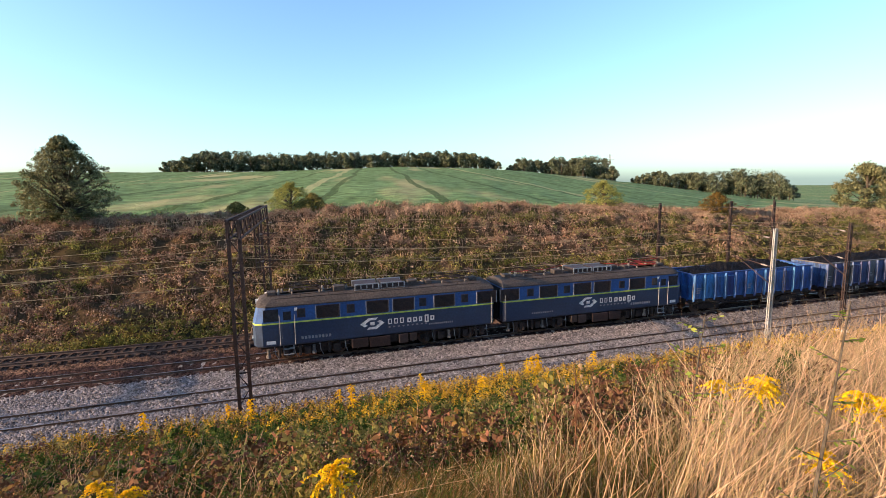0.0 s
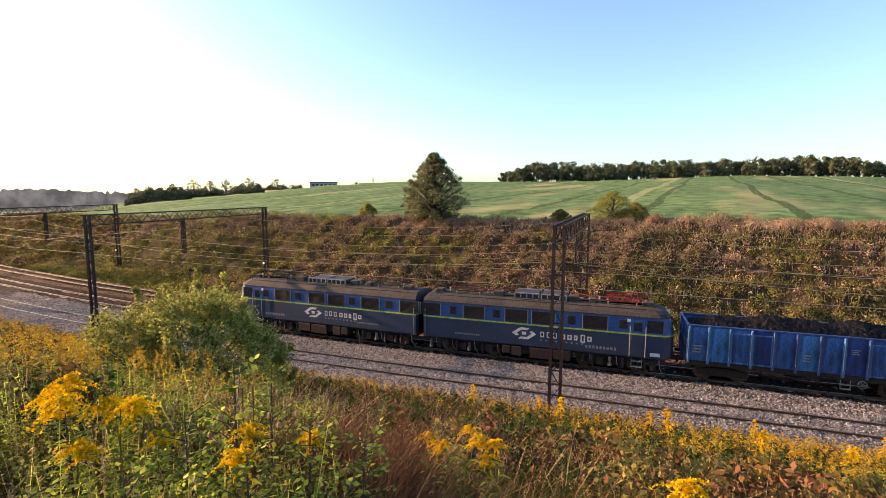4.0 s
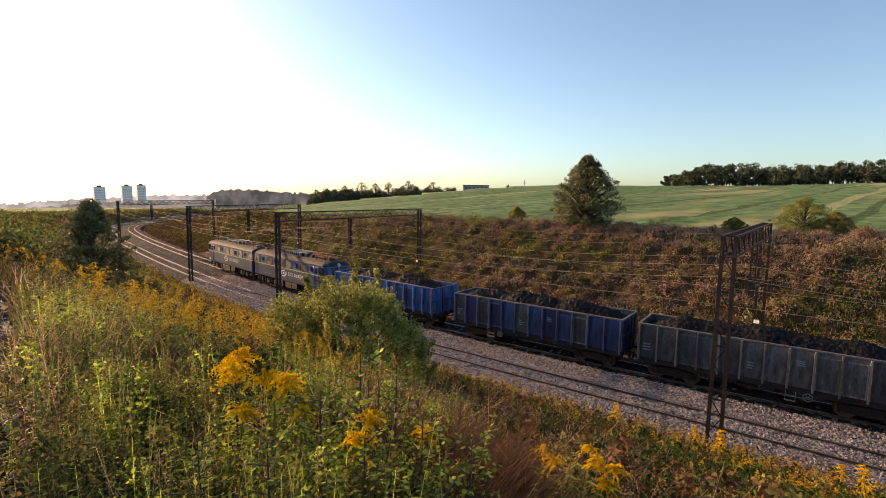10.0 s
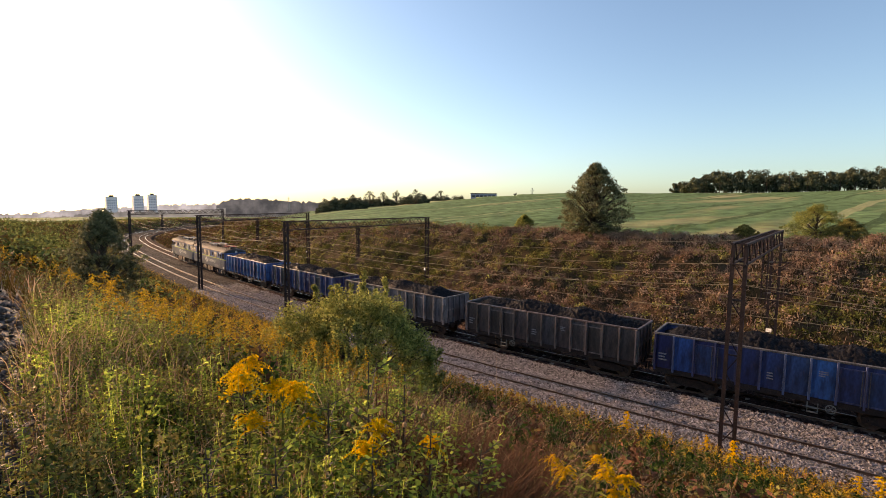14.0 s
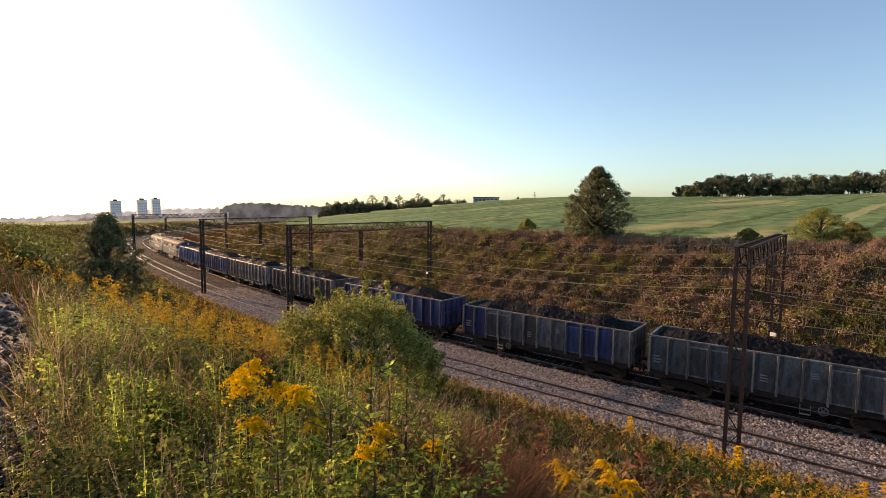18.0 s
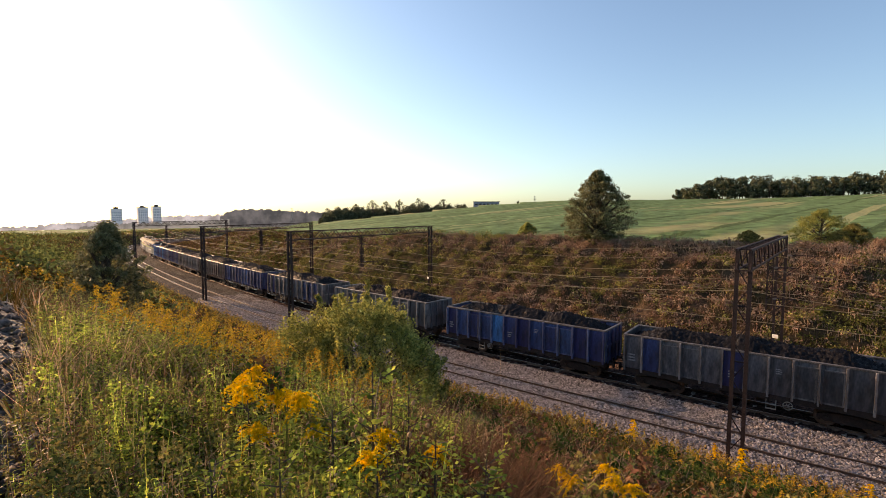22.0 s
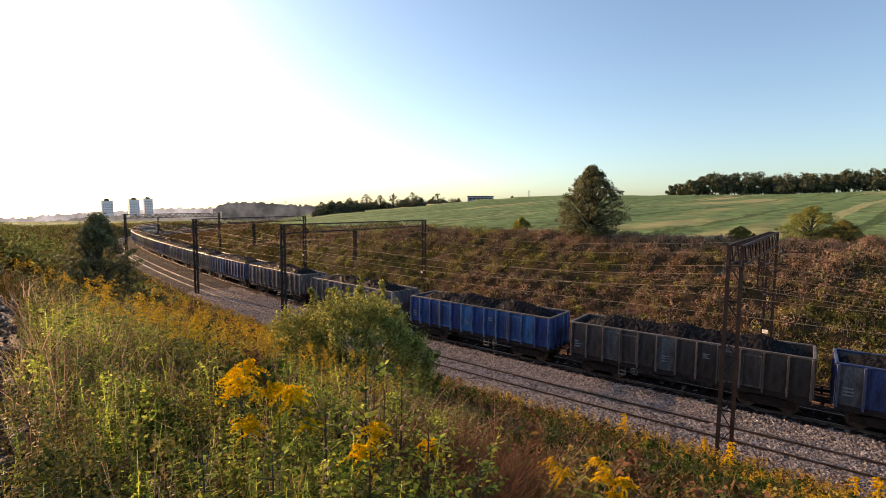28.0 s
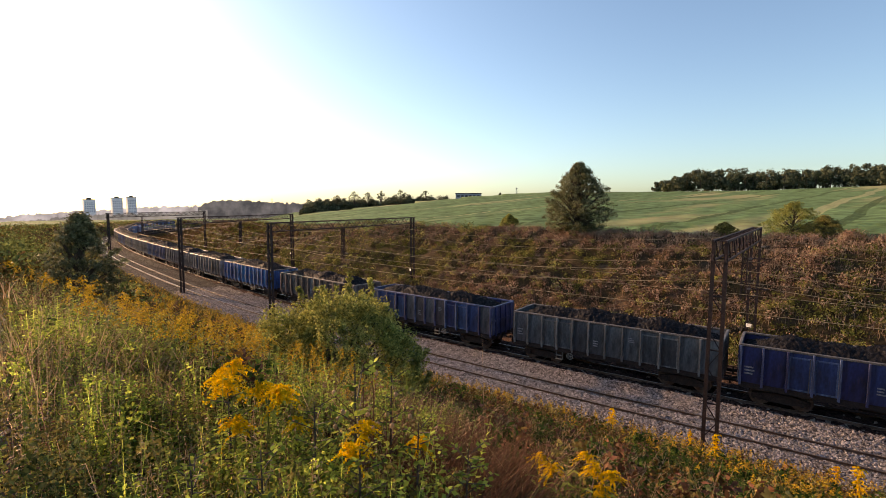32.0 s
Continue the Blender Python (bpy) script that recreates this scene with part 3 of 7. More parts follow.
# ---------------------------------------------------------------- freight train
def paint_material(name, color, worn, rust, patch_at=0.55, dirt=0.5):
    """Weathered wagon paint: vertical streaks, bare patches and rust."""
    m = material(name, color, rough=0.5, spec=0.6, second=tuple(c * 0.72 for c in color), scale=1.4, fine=14, amount=0.35, bump=0.25, bump_scale=12,
                 stretch=(1, 1, 0.35), third=worn, third_scale=0.9, third_at=patch_at, per_object=0.42)
    n, L = m.node_tree.nodes, m.node_tree.links
    bsdf = n["Principled BSDF"]
    base = bsdf.inputs["Base Color"].links[0].from_socket
    k = n.new("ShaderNodeTexNoise")
    k.inputs["Scale"].default_value, k.inputs["Detail"].default_value = 2.2, 8
    co, mp = n.new("ShaderNodeTexCoord"), n.new("ShaderNodeMapping")
    mp.inputs["Scale"].default_value = (2.0, 1.0, 0.5)
    L.new(co.outputs["Object"], mp.inputs["Vector"])
    L.new(mp.outputs[0], k.inputs["Vector"])
    r = n.new("ShaderNodeMapRange")
    r.inputs["From Min"].default_value, r.inputs["From Max"].default_value, r.inputs["To Max"].default_value = 0.58, 0.75, dirt
    L.new(k.outputs["Fac"], r.inputs["Value"])
    x = n.new("ShaderNodeMix")
    x.data_type = "RGBA"
    L.new(r.outputs["Result"], x.inputs["Factor"])
    L.new(base, x.inputs[6])
    x.inputs[7].default_value = (*rust, 1)
    # long vertical run marks
    k2, mp2 = n.new("ShaderNodeTexNoise"), n.new("ShaderNodeMapping")
    k2.inputs["Scale"].default_value, k2.inputs["Detail"].default_value = 3.0, 5
    mp2.inputs["Scale"].default_value = (1.3, 1.0, 0.25)
    L.new(co.outputs["Object"], mp2.inputs["Vector"])
    L.new(mp2.outputs[0], k2.inputs["Vector"])
    r2 = n.new("ShaderNodeMapRange")
    r2.inputs["From Min"].default_value, r2.inputs["From Max"].default_value = 0.36, 0.62
    r2.inputs["To Min"].default_value, r2.inputs["To Max"].default_value = 0.42, 1.2
    L.new(k2.outputs["Fac"], r2.inputs["Value"])
    run = n.new("ShaderNodeVectorMath")
    run.operation = "MULTIPLY"
    L.new(x.outputs[2], run.inputs[0])
    L.new(r2.outputs["Result"], run.inputs[1])
    L.new(run.outputs[0], bsdf.inputs["Base Color"])
    return m


RUSTY = (0.11, 0.06, 0.045)
M_BLUE = paint_material("bright_blue_paint", (0.016, 0.11, 0.34), (0.04, 0.18, 0.44), RUSTY, 0.62, 0.25)
M_DKBLUE = paint_material("faded_blue_paint", (0.02, 0.042, 0.15), (0.06, 0.085, 0.17), RUSTY, 0.55, 0.5)
M_GREY = paint_material("weathered_grey_paint", (0.105, 0.10, 0.11), (0.20, 0.18, 0.175), RUSTY, 0.52, 0.6)
M_BROWN = paint_material("brown_grey_paint", (0.08, 0.06, 0.056), (0.16, 0.13, 0.115), RUSTY, 0.54, 0.65)
M_GREENISH = paint_material("grey_green_paint", (0.085, 0.095, 0.105), (0.17, 0.175, 0.175), RUSTY, 0.54, 0.5)
# lighter copies of the wagon paints, sunlight on the proud ribs put into colour
RIBS = {}
for base, name, c, worn in ((M_BLUE, "blue", (0.06, 0.19, 0.46), (0.12, 0.27, 0.52)), (M_DKBLUE, "faded_blue", (0.08, 0.11, 0.25), (0.16, 0.18, 0.28)), (M_GREY, "grey", (0.25, 0.235, 0.24), (0.34, 0.31, 0.30)),
                            (M_BROWN, "brown", (0.20, 0.16, 0.145), (0.29, 0.25, 0.22)), (M_GREENISH, "grey_green", (0.21, 0.22, 0.225), (0.29, 0.29, 0.285))):
    RIBS[base.name] = paint_material("sun_lightened_" + name + "_rib_paint", c, worn, RUSTY, 0.55, 0.4)
M_CHASSIS = material("grimy_underframe", (0.024, 0.018, 0.017), second=(0.045, 0.029, 0.024), scale=4, fine=25, rough=0.85)
M_COAL = material("coal", (0.0045, 0.0045, 0.006), second=(0.011, 0.0105, 0.013), scale=9, fine=26, amount=0.7, rough=0.6, bump=1.0, bump_scale=12, spec=0.15)
M_STENCIL = material("faded_stencil_paint", (0.36, 0.36, 0.37), second=(0.14, 0.15, 0.18), scale=9, fine=30, amount=0.5, bump=0)
M_STEP = material("pale_step_paint", (0.26, 0.245, 0.22), amount=0.2, bump=0)
M_RIM = material("worn_rim_steel", (0.17, 0.155, 0.145), rough=0.5, metal=0.2, scale=2, fine=15)
# loco livery
M_NAVY = material("navy_livery", (0.02, 0.042, 0.088), second=(0.015, 0.03, 0.062), scale=0.6, fine=8, amount=0.25, rough=0.42, spec=0.6, bump=0.05)
M_LBLUE = material("mid_blue_livery", (0.018, 0.09, 0.27), second=(0.014, 0.062, 0.19), scale=0.6, fine=8, amount=0.25, rough=0.42, spec=0.6, bump=0.05)
M_LIME = material("lime_stripe", (0.50, 0.62, 0.10), amount=0.1, bump=0)
M_ROOF = material("grimy_roof", (0.065, 0.053, 0.048), second=(0.04, 0.034, 0.032), scale=1.2, fine=10, rough=0.8)
M_GRILLE = material("dark_louvre", (0.035, 0.025, 0.025), second=(0.05, 0.033, 0.03), rough=0.6)
M_RED = material("red_busbar", (0.28, 0.03, 0.025), amount=0.2, bump=0)
M_BLACK = material("black_rubber", (0.012, 0.012, 0.012), amount=0.2, bump=0)

WHEEL = Build().tube([(0, -0.07, 0), (0, -0.055, 0), (0, 0.04, 0), (0, 0.04, 0), (0, 0.07, 0)], [0.40, 0.46, 0.46, 0.50, 0.49], 20).mesh("wheel")


def wheelset(parent, x, y=0.0, r=1.0):
    ws = part("wheelset", Build().tube([(0, -0.75, 0), (0, 0.75, 0)], 0.08, 8), M_CHASSIS, parent, m=pose(x, y, 0.46 * r))
    for sd in (-1, 1):
        part("wheel", WHEEL, M_RAIL, ws, m=pose(0, 0.75 * sd, 0, 0, 0, 0 if sd < 0 else 180))
    return ws


def bogie(parent, x, base=1.8):
    b = Build()
    for y in (-1.0, 1.0):
        b.loft([[(-base / 2 - 0.35, y - 0.06, 0.42), (-base / 2 - 0.35, y + 0.06, 0.42), (-base / 2 - 0.35, y + 0.06, 0.62), (-base / 2 - 0.35, y - 0.06, 0.62)],
                [(-0.45, y - 0.06, 0.3), (-0.45, y + 0.06, 0.3), (-0.45, y + 0.06, 0.78), (-0.45, y - 0.06, 0.78)],
                [(0.45, y - 0.06, 0.3), (0.45, y + 0.06, 0.3), (0.45, y + 0.06, 0.78), (0.45, y - 0.06, 0.78)],
                [(base / 2 + 0.35, y - 0.06, 0.42), (base / 2 + 0.35, y + 0.06, 0.42), (base / 2 + 0.35, y + 0.06, 0.62), (base / 2 + 0.35, y - 0.06, 0.62)]])
        for k in (-1, 1):
            b.tube([(k * base / 2, y - 0.14, 0.46), (k * base / 2, y + 0.14, 0.46)], 0.13, 10)
            b.tube([(k * base / 2 - 0.26, y, 0.34), (k * base / 2 - 0.26, y, 0.62)], 0.07, 8)
            b.tube([(k * base / 2 + 0.26, y, 0.34), (k * base / 2 + 0.26, y, 0.62)], 0.07, 8)
    b.box(-0.3, -1.0, 0.45, 0.3, 1.0, 0.75)
    bg = part("bogie", b, M_CHASSIS, parent, m=pose(x, 0, 0))
    for k in (-1, 1):
        for sd in (-1, 1):
            part("wheel", WHEEL, M_RAIL, bg, m=pose(k * base / 2, 0.75 * sd, 0.46, 0, 0, 0 if sd < 0 else 180))
    return bg


def buffers(parent, x, sgn, z=1.06):
    for y in (-0.875, 0.875):
        b = Build().tube([(0, 0, 0), (sgn * 0.3, 0, 0)], 0.09, 10).tube([(sgn * 0.3, 0, 0), (sgn * 0.32, 0, 0), (sgn * 0.36, 0, 0)], [0.2, 0.24, 0.2], 14)
        part("buffer", b, M_CHASSIS, parent, m=pose(x, y, z))
    part("draw_hook", Build().box(-0.05, -0.06, -0.1, 0.05, 0.06, 0.1).tube([(0, 0, -0.05), (sgn * 0.35, 0, -0.12)], 0.05, 6), M_CHASSIS, parent, m=pose(x, 0, z - 0.03))


WAGON_L, WAGON_W, FLOOR, TOP = 12.3, 2.9, 1.18, 3.25
BAYS = 12


def coal_mesh(seed):
    rng = np.random.default_rng(seed)
    nx, ny = 150, 38
    x, y = np.meshgrid(np.linspace(-WAGON_L / 2 + 0.1, WAGON_L / 2 - 0.1, nx), np.linspace(-WAGON_W / 2 + 0.1, WAGON_W / 2 - 0.1, ny), indexing="ij")
    u, v = x / (WAGON_L / 2), y / (WAGON_W / 2)
    hump = (1 - 0.75 * np.abs(v) ** 2.4) * (1 - np.abs(u) ** 5)
    wave = 0.10 * np.sin(x * 1.55 + rng.uniform(0, 6)) + 0.06 * np.sin(x * 3.1 + rng.uniform(0, 6))
    z = TOP - 0.5 + hump * (0.80 + wave) + rng.normal(0, 0.06, x.shape)
    i, j = np.meshgrid(np.arange(nx - 1), np.arange(ny - 1), indexing="ij")
    q = np.stack([i * ny + j, (i + 1) * ny + j, (i + 1) * ny + j + 1, i * ny + j + 1], -1).reshape(-1, 4)
    me = sheet_mesh("coal_load", np.stack([x, y, z], -1).reshape(-1, 3), q)
    me.materials.append(None)
    return me


COALS = [coal_mesh(k) for k in range(3)]


def wagon_shapes():
    """Shared meshes of the open wagon, about its centre at rail height."""
    sh = {}
    bay = WAGON_L / BAYS
    # plates bulged outwards between the ribs by the load
    pz = (FLOOR + 0.06, FLOOR + 0.45, (FLOOR + TOP) / 2, TOP - 0.5, TOP - 0.1)
    px = (-bay / 2, -bay / 4, 0.0, bay / 4, bay / 2)
    swell = [[0.014 + 0.05 * (1 - (2 * a / bay) ** 2) * math.sin(math.pi * (z - pz[0]) / (pz[-1] - pz[0])) for a in px] for z in pz]
    pb = Build()
    pb.add([(a, sg * swell[r][c], z) for sg in (1, -1) for r, z in enumerate(pz) for c, a in enumerate(px)],
           [(r * 5 + c, r * 5 + c + 1, r * 5 + c + 6, r * 5 + c + 5) for r in range(4) for c in range(4)]
           + [(25 + r * 5 + c, 25 + r * 5 + c + 5, 25 + r * 5 + c + 6, 25 + r * 5 + c + 1) for r in range(4) for c in range(4)])
    sh["panel"] = pb.mesh("side_panel", True)
    sh["rib"] = Build().loft([[(-0.055, 0, FLOOR - 0.08), (0.055, 0, FLOOR - 0.08), (0.045, 0.14, FLOOR - 0.08), (-0.045, 0.14, FLOOR - 0.08)],
                              [(-0.055, 0, FLOOR + 0.3), (0.055, 0, FLOOR + 0.3), (0.045, 0.22, FLOOR + 0.3), (-0.045, 0.22, FLOOR + 0.3)],
                              [(-0.055, 0, TOP - 0.08), (0.055, 0, TOP - 0.08), (0.04, 0.19, TOP - 0.08), (-0.04, 0.19, TOP - 0.08)]]).mesh("rib")
    d = Build()
    h0, h1, w = FLOOR + 0.1, TOP - 0.3, bay / 2 - 0.06
    d.chamfer(-w, 0.0, h0, w, 0.07, h1, 0.012)
    sh["door"] = d.mesh("door_leaf")
    fr = Build()
    for x0, z0, x1, z1 in ((-w, h0, -w + 0.06, h1), (w - 0.06, h0, w, h1), (-w + 0.06, h0, w - 0.06, h0 + 0.06), (-w + 0.06, h1 - 0.06, w - 0.06, h1)):
        fr.box(x0, 0.07, z0, x1, 0.13, z1)
    sh["door_frame"] = fr.mesh("door_frame")
    sh["bar"] = Build().bar((0.0, 0.15, FLOOR + 0.05), (0.0, 0.15, TOP - 0.3), 0.035).mesh("door_lock_bar")
    sh["end"] = Build().box(-0.02, -WAGON_W / 2, FLOOR, 0.02, WAGON_W / 2, TOP - 0.08).mesh("end_wall")
    sh["endrib"] = Build().loft([[(-0.1, -0.05, FLOOR - 0.1), (-0.1, 0.05, FLOOR - 0.1), (-0.02, 0.06, FLOOR - 0.1), (-0.02, -0.06, FLOOR - 0.1)],
                                 [(-0.08, -0.05, TOP - 0.1), (-0.08, 0.05, TOP - 0.1), (-0.02, 0.06, TOP - 0.1), (-0.02, -0.06, TOP - 0.1)]]).mesh("end_stanchion")
    sh["endbeam"] = Build().box(-0.06, -WAGON_W / 2, FLOOR + 0.95, -0.022, WAGON_W / 2, FLOOR + 1.08).mesh("end_rail")
    r = Build()
    for y in (-WAGON_W / 2, WAGON_W / 2):
        r.chamfer(-WAGON_L / 2 - 0.05, y - 0.075, TOP - 0.11, WAGON_L / 2 + 0.05, y + 0.075, TOP, 0.02)
    for x in (-WAGON_L / 2, WAGON_L / 2):
        r.chamfer(x - 0.07, -WAGON_W / 2 + 0.08, TOP - 0.11, x + 0.07, WAGON_W / 2 - 0.08, TOP - 0.004, 0.02)
    sh["rim"] = r.mesh("top_rim")
    u = Build().box(-WAGON_L / 2, -WAGON_W / 2 + 0.04, FLOOR - 0.02, WAGON_L / 2, WAGON_W / 2 - 0.04, FLOOR + 0.03)
    for y in (-WAGON_W / 2 + 0.02, WAGON_W / 2 - 0.02):
        u.box(-WAGON_L / 2, y - 0.05, FLOOR - 0.22, WAGON_L / 2, y + 0.05, FLOOR + 0.055)
    u.loft([[(x, -0.22, FLOOR - 0.02), (x, 0.22, FLOOR - 0.02), (x, 0.22, z), (x, -0.22, z)] for x, z in ((-6.1, 0.85), (-3.2, 0.85), (-2.0, 0.55), (2.0, 0.55), (3.2, 0.85), (6.1, 0.85))])
    for x in (-6.1, 6.0):
        u.box(x, -1.35, FLOOR - 0.32, x + 0.12, 1.35, FLOOR - 0.02)
    u.tube([(-1.2, -0.5, 0.75), (-0.2, -0.5, 0.75)], 0.2, 12)
    u.box(0.5, -0.8, 0.6, 1.1, -0.3, 0.95)
    u.bar((-2.5, -0.9, 0.55), (2.5, -0.9, 0.6), 0.04)
    sh["under"] = u.mesh("underframe")
    st = Build()
    for x in (-0.21, 0.21):
        st.bar((x, 0, FLOOR - 0.2), (x, 0.02, FLOOR - 0.68), 0.035)
    for z in (FLOOR - 0.45, FLOOR - 0.68):
        st.box(-0.22, -0.06, z, 0.22, 0.1, z + 0.035)
    sh["step"] = st.mesh("step")
    w = Build()
    n = 16
    for k in range(n):
        a, b = 2 * math.pi * k / n, 2 * math.pi * (k + 1) / n
        w.bar((0.2 * math.cos(a), 0, 0.2 * math.sin(a)), (0.2 * math.cos(b), 0, 0.2 * math.sin(b)), 0.035)
    for k in range(3):
        a = math.pi * k / 3
        w.bar((-0.2 * math.cos(a), 0, -0.2 * math.sin(a)), (0.2 * math.cos(a), 0, 0.2 * math.sin(a)), 0.025)
    sh["wheelring"] = w.mesh("handbrake_wheel")
    sh["rail"] = Build().bar((0, 0, FLOOR + 0.1), (0, 0, FLOOR + 1.3), 0.03).mesh("grab_rail")
    for me in sh.values():
        me.materials.append(None)
    return sh


SHAPES = wagon_shapes()


def make_wagon(k, label, main, spread, writing):
    """An open coal wagon; spread: paints for single panels, by bay."""
    w = thing("coal_wagon", label, "freight wagon", "wagons of the coal train")
    bay = WAGON_L / BAYS
    part("underframe", SHAPES["under"], M_CHASSIS, w)
    rng = random.Random(k)
    for sd in (-1, 1):
        y = sd * WAGON_W / 2
        for i in range(BAYS):
            x = -WAGON_L / 2 + bay * (i + 0.5)
            paint = spread.get(i if sd < 0 else BAYS - 1 - i, main)
            p = part("side_panel", SHAPES["panel"], paint, w, m=pose(x, y, 0))
            if i in (2, 3, 8, 9):
                dd = part("door_leaf", SHAPES["door"], paint, w, m=pose(x, y, 0, 0, 0, 180 if sd < 0 else 0))
                part("door_frame", SHAPES["door_frame"], RIBS[paint.name], dd, "pale door frame")
                part("door_lock_bar", SHAPES["bar"], M_RIM if rng.random() < 0.6 else main, dd, m=pose((bay / 2 - 0.14) * (1 if i in (2, 8) else -1) * (-1 if sd < 0 else 1), 0, 0))
        for i in range(BAYS + 1):
            part("rib", SHAPES["rib"], RIBS[main.name], w, m=pose(-WAGON_L / 2 + bay * i + (0.06 if i == 0 else -0.06 if i == BAYS else 0), y, 0, 0, 0, 180 if sd < 0 else 0))
        for x in (-WAGON_L / 2 - 0.03, WAGON_L / 2 + 0.03):
            part("grab_rail", SHAPES["rail"], M_STEP, w, m=pose(x, y + 0.06 * sd, 0))
    for x, a in ((-WAGON_L / 2, 0), (WAGON_L / 2, 180)):
        ew = part("end_wall", SHAPES["end"], main, w, m=pose(x, 0, 0, 0, 0, a))
        for yy in (-1.0, -0.35, 0.35, 1.0):
            part("end_stanchion", SHAPES["endrib"], main, ew, m=pose(0, yy, 0))
        part("end_rail", SHAPES["endbeam"], main, ew)
    part("top_rim", SHAPES["rim"], M_RIM if k % 3 else main, w, "worn steel top rim")
    part("coal_load", COALS[k % 3], M_COAL, w, "heaped black coal")
    for x in (-4.3, 4.3):
        bogie(w, x)
    buffers(w, -WAGON_L / 2 - 0.06, -1)
    buffers(w, WAGON_L / 2 + 0.06, 1)
    part("step", SHAPES["step"], M_STEP, w, "pale painted step", m=pose(-2.9 if k % 2 else 1.2, -WAGON_W / 2 - 0.02, 0, 0, 0, 180))
    part("handbrake_wheel", SHAPES["wheelring"], M_STEP, w, m=pose(-2.2 if k % 2 else 1.9, -WAGON_W / 2 - 0.06, FLOOR - 0.36))
    for x, z, ww, hh in writing:
        for j in range(3):
            b = Build().box(-ww / 2, -0.004, 0, ww / 2 * rng.uniform(0.1, 1), 0, hh * 0.2)
            part("stencilled_line", b, M_STENCIL, w, "illegible faded white stencilled line", m=pose(x, -WAGON_W / 2 - 0.072, z + j * hh * 0.4))
    return w

def make_loco(label, sx, red):
    """One half of the twin electric locomotive; its cab looks to -x, or to +x where sx is -1."""
    lo = thing("electric_locomotive", label, "locomotive", "twin locomotive")
    X0, X1, W = -7.7, 7.38, 1.5

    def plan(z, inset=0.0):
        rake = 0.24 * min(1, max(0, (z - 2.46) / 0.95))
        f, w = X0 + rake + inset * 0.6, W - inset
        pts = [(f, -w + 0.55), (f + 0.16, -w + 0.22), (f + 0.55, -w), (X1 - inset * 0.2, -w), (X1 - inset * 0.2, w), (f + 0.55, w), (f + 0.16, w - 0.22), (f, w - 0.55)]
        pts = [(x * sx, y, z) for x, y in pts]
        return pts if sx > 0 else pts[::-1]

    part("lower_body", Build().loft([plan(1.02, 0.08), plan(1.1), plan(2.38)]), M_NAVY, lo, "dark navy lower body")
    part("stripe", Build().loft([plan(2.38, -0.006), plan(2.47, -0.006)]), M_LIME, lo, "thin lime waist stripe")
    part("upper_body", Build().loft([plan(2.47), plan(3.0), plan(3.4)]), M_LBLUE, lo, "mid-blue upper body")
    roof = part("roof", Build().loft([plan(3.4, -0.02), plan(3.46, -0.02), plan(3.62, 0.14), plan(3.76, 0.42), plan(3.85, 0.8), plan(3.88, 1.2)]), M_ROOF, lo, "grimy brown-black roof")
    slat = Build()
    for k in range(9):
        z = 2.62 + k * 0.075
        slat.add([(-0.62, 0, z), (0.62, 0, z), (0.62, -0.03, z - 0.03), (-0.62, -0.03, z - 0.03)], [(0, 1, 2, 3), (3, 2, 1, 0)])
    slat.box(-0.68, -0.035, 2.56, -0.62, 0.0, 3.3).box(0.62, -0.035, 2.56, 0.68, 0, 3.3).box(-0.62, -0.035, 2.52, 0.62, 0, 2.58).box(-0.62, -0.035, 3.26, 0.62, 0, 3.31)
    slat.box(-0.62, -0.006, 2.58, 0.62, -0.002, 3.26)
    slat = slat.mesh("louvre")
    win = Build().chamfer(-0.24, -0.02, 2.68, 0.24, 0.0, 3.22, 0.015).mesh("window")
    pane = Build().box(-0.19, -0.026, 2.73, 0.19, -0.021, 3.17).mesh("pane")
    trim = Build().box(-0.018, -0.03, 2.5, 0.018, 0, 3.33).mesh("window_trim")
    big = Build().box(-0.42, -0.012, 2.56, 0.42, -0.004, 3.28).mesh("cab_side_window")
    for sd in (-1, 1):
        rz = 0 if sd < 0 else 180
        y = sd * (W + 0.004)
        for u in (4.3, 7.3, 8.95, 11.65, 14.6):
            part("louvre", slat, M_GRILLE, lo, "dark louvred grille", m=pose(sx * (X0 + u), y, 0, 0, 0, rz))
        for u in (2.75, 5.65, 10.2, 13.05):
            w = part("window", win, M_GRILLE, lo, m=pose(sx * (X0 + u), y, 0, 0, 0, rz))
            part("pane", pane, M_GLASS, w)
        for u, fw in ((4.3, 0.68), (7.3, 0.68), (8.95, 0.68), (11.65, 0.68), (14.6, 0.68)):
            for e in (-1, 1):
                part("window_trim", trim, M_LRAIL, lo, m=pose(sx * (X0 + u) + e * (fw + 0.03), y, 0, 0, 0, rz))
        part("cab_side_window", big, M_GLASS, lo, "dark cab side glass", m=pose(sx * (X0 + 1.05), y, 0, 0, 0, rz))
        d = part("cab_door", Build().chamfer(-0.33, -0.02, 1.15, 0.33, 0, 2.38, 0.012), M_NAVY, lo, m=pose(sx * (X0 + 1.95), y, 0, 0, 0, rz))
        part("upper_panel", Build().chamfer(-0.33, -0.02, 2.475, 0.33, 0, 3.25, 0.012), M_LBLUE, d, "mid-blue upper door panel")
        part("door_window", Build().box(-0.22, -0.028, 2.6, 0.22, -0.021, 3.1), M_GLASS, d)
        for u in (1.52, 2.36, 14.95):
            part("handrail", Build().tube([(0, -0.06, 1.1), (0, -0.06, 2.9)], 0.022, 6), M_LRAIL, lo, m=pose(sx * (X0 + u), y, 0, 0, 0, rz))
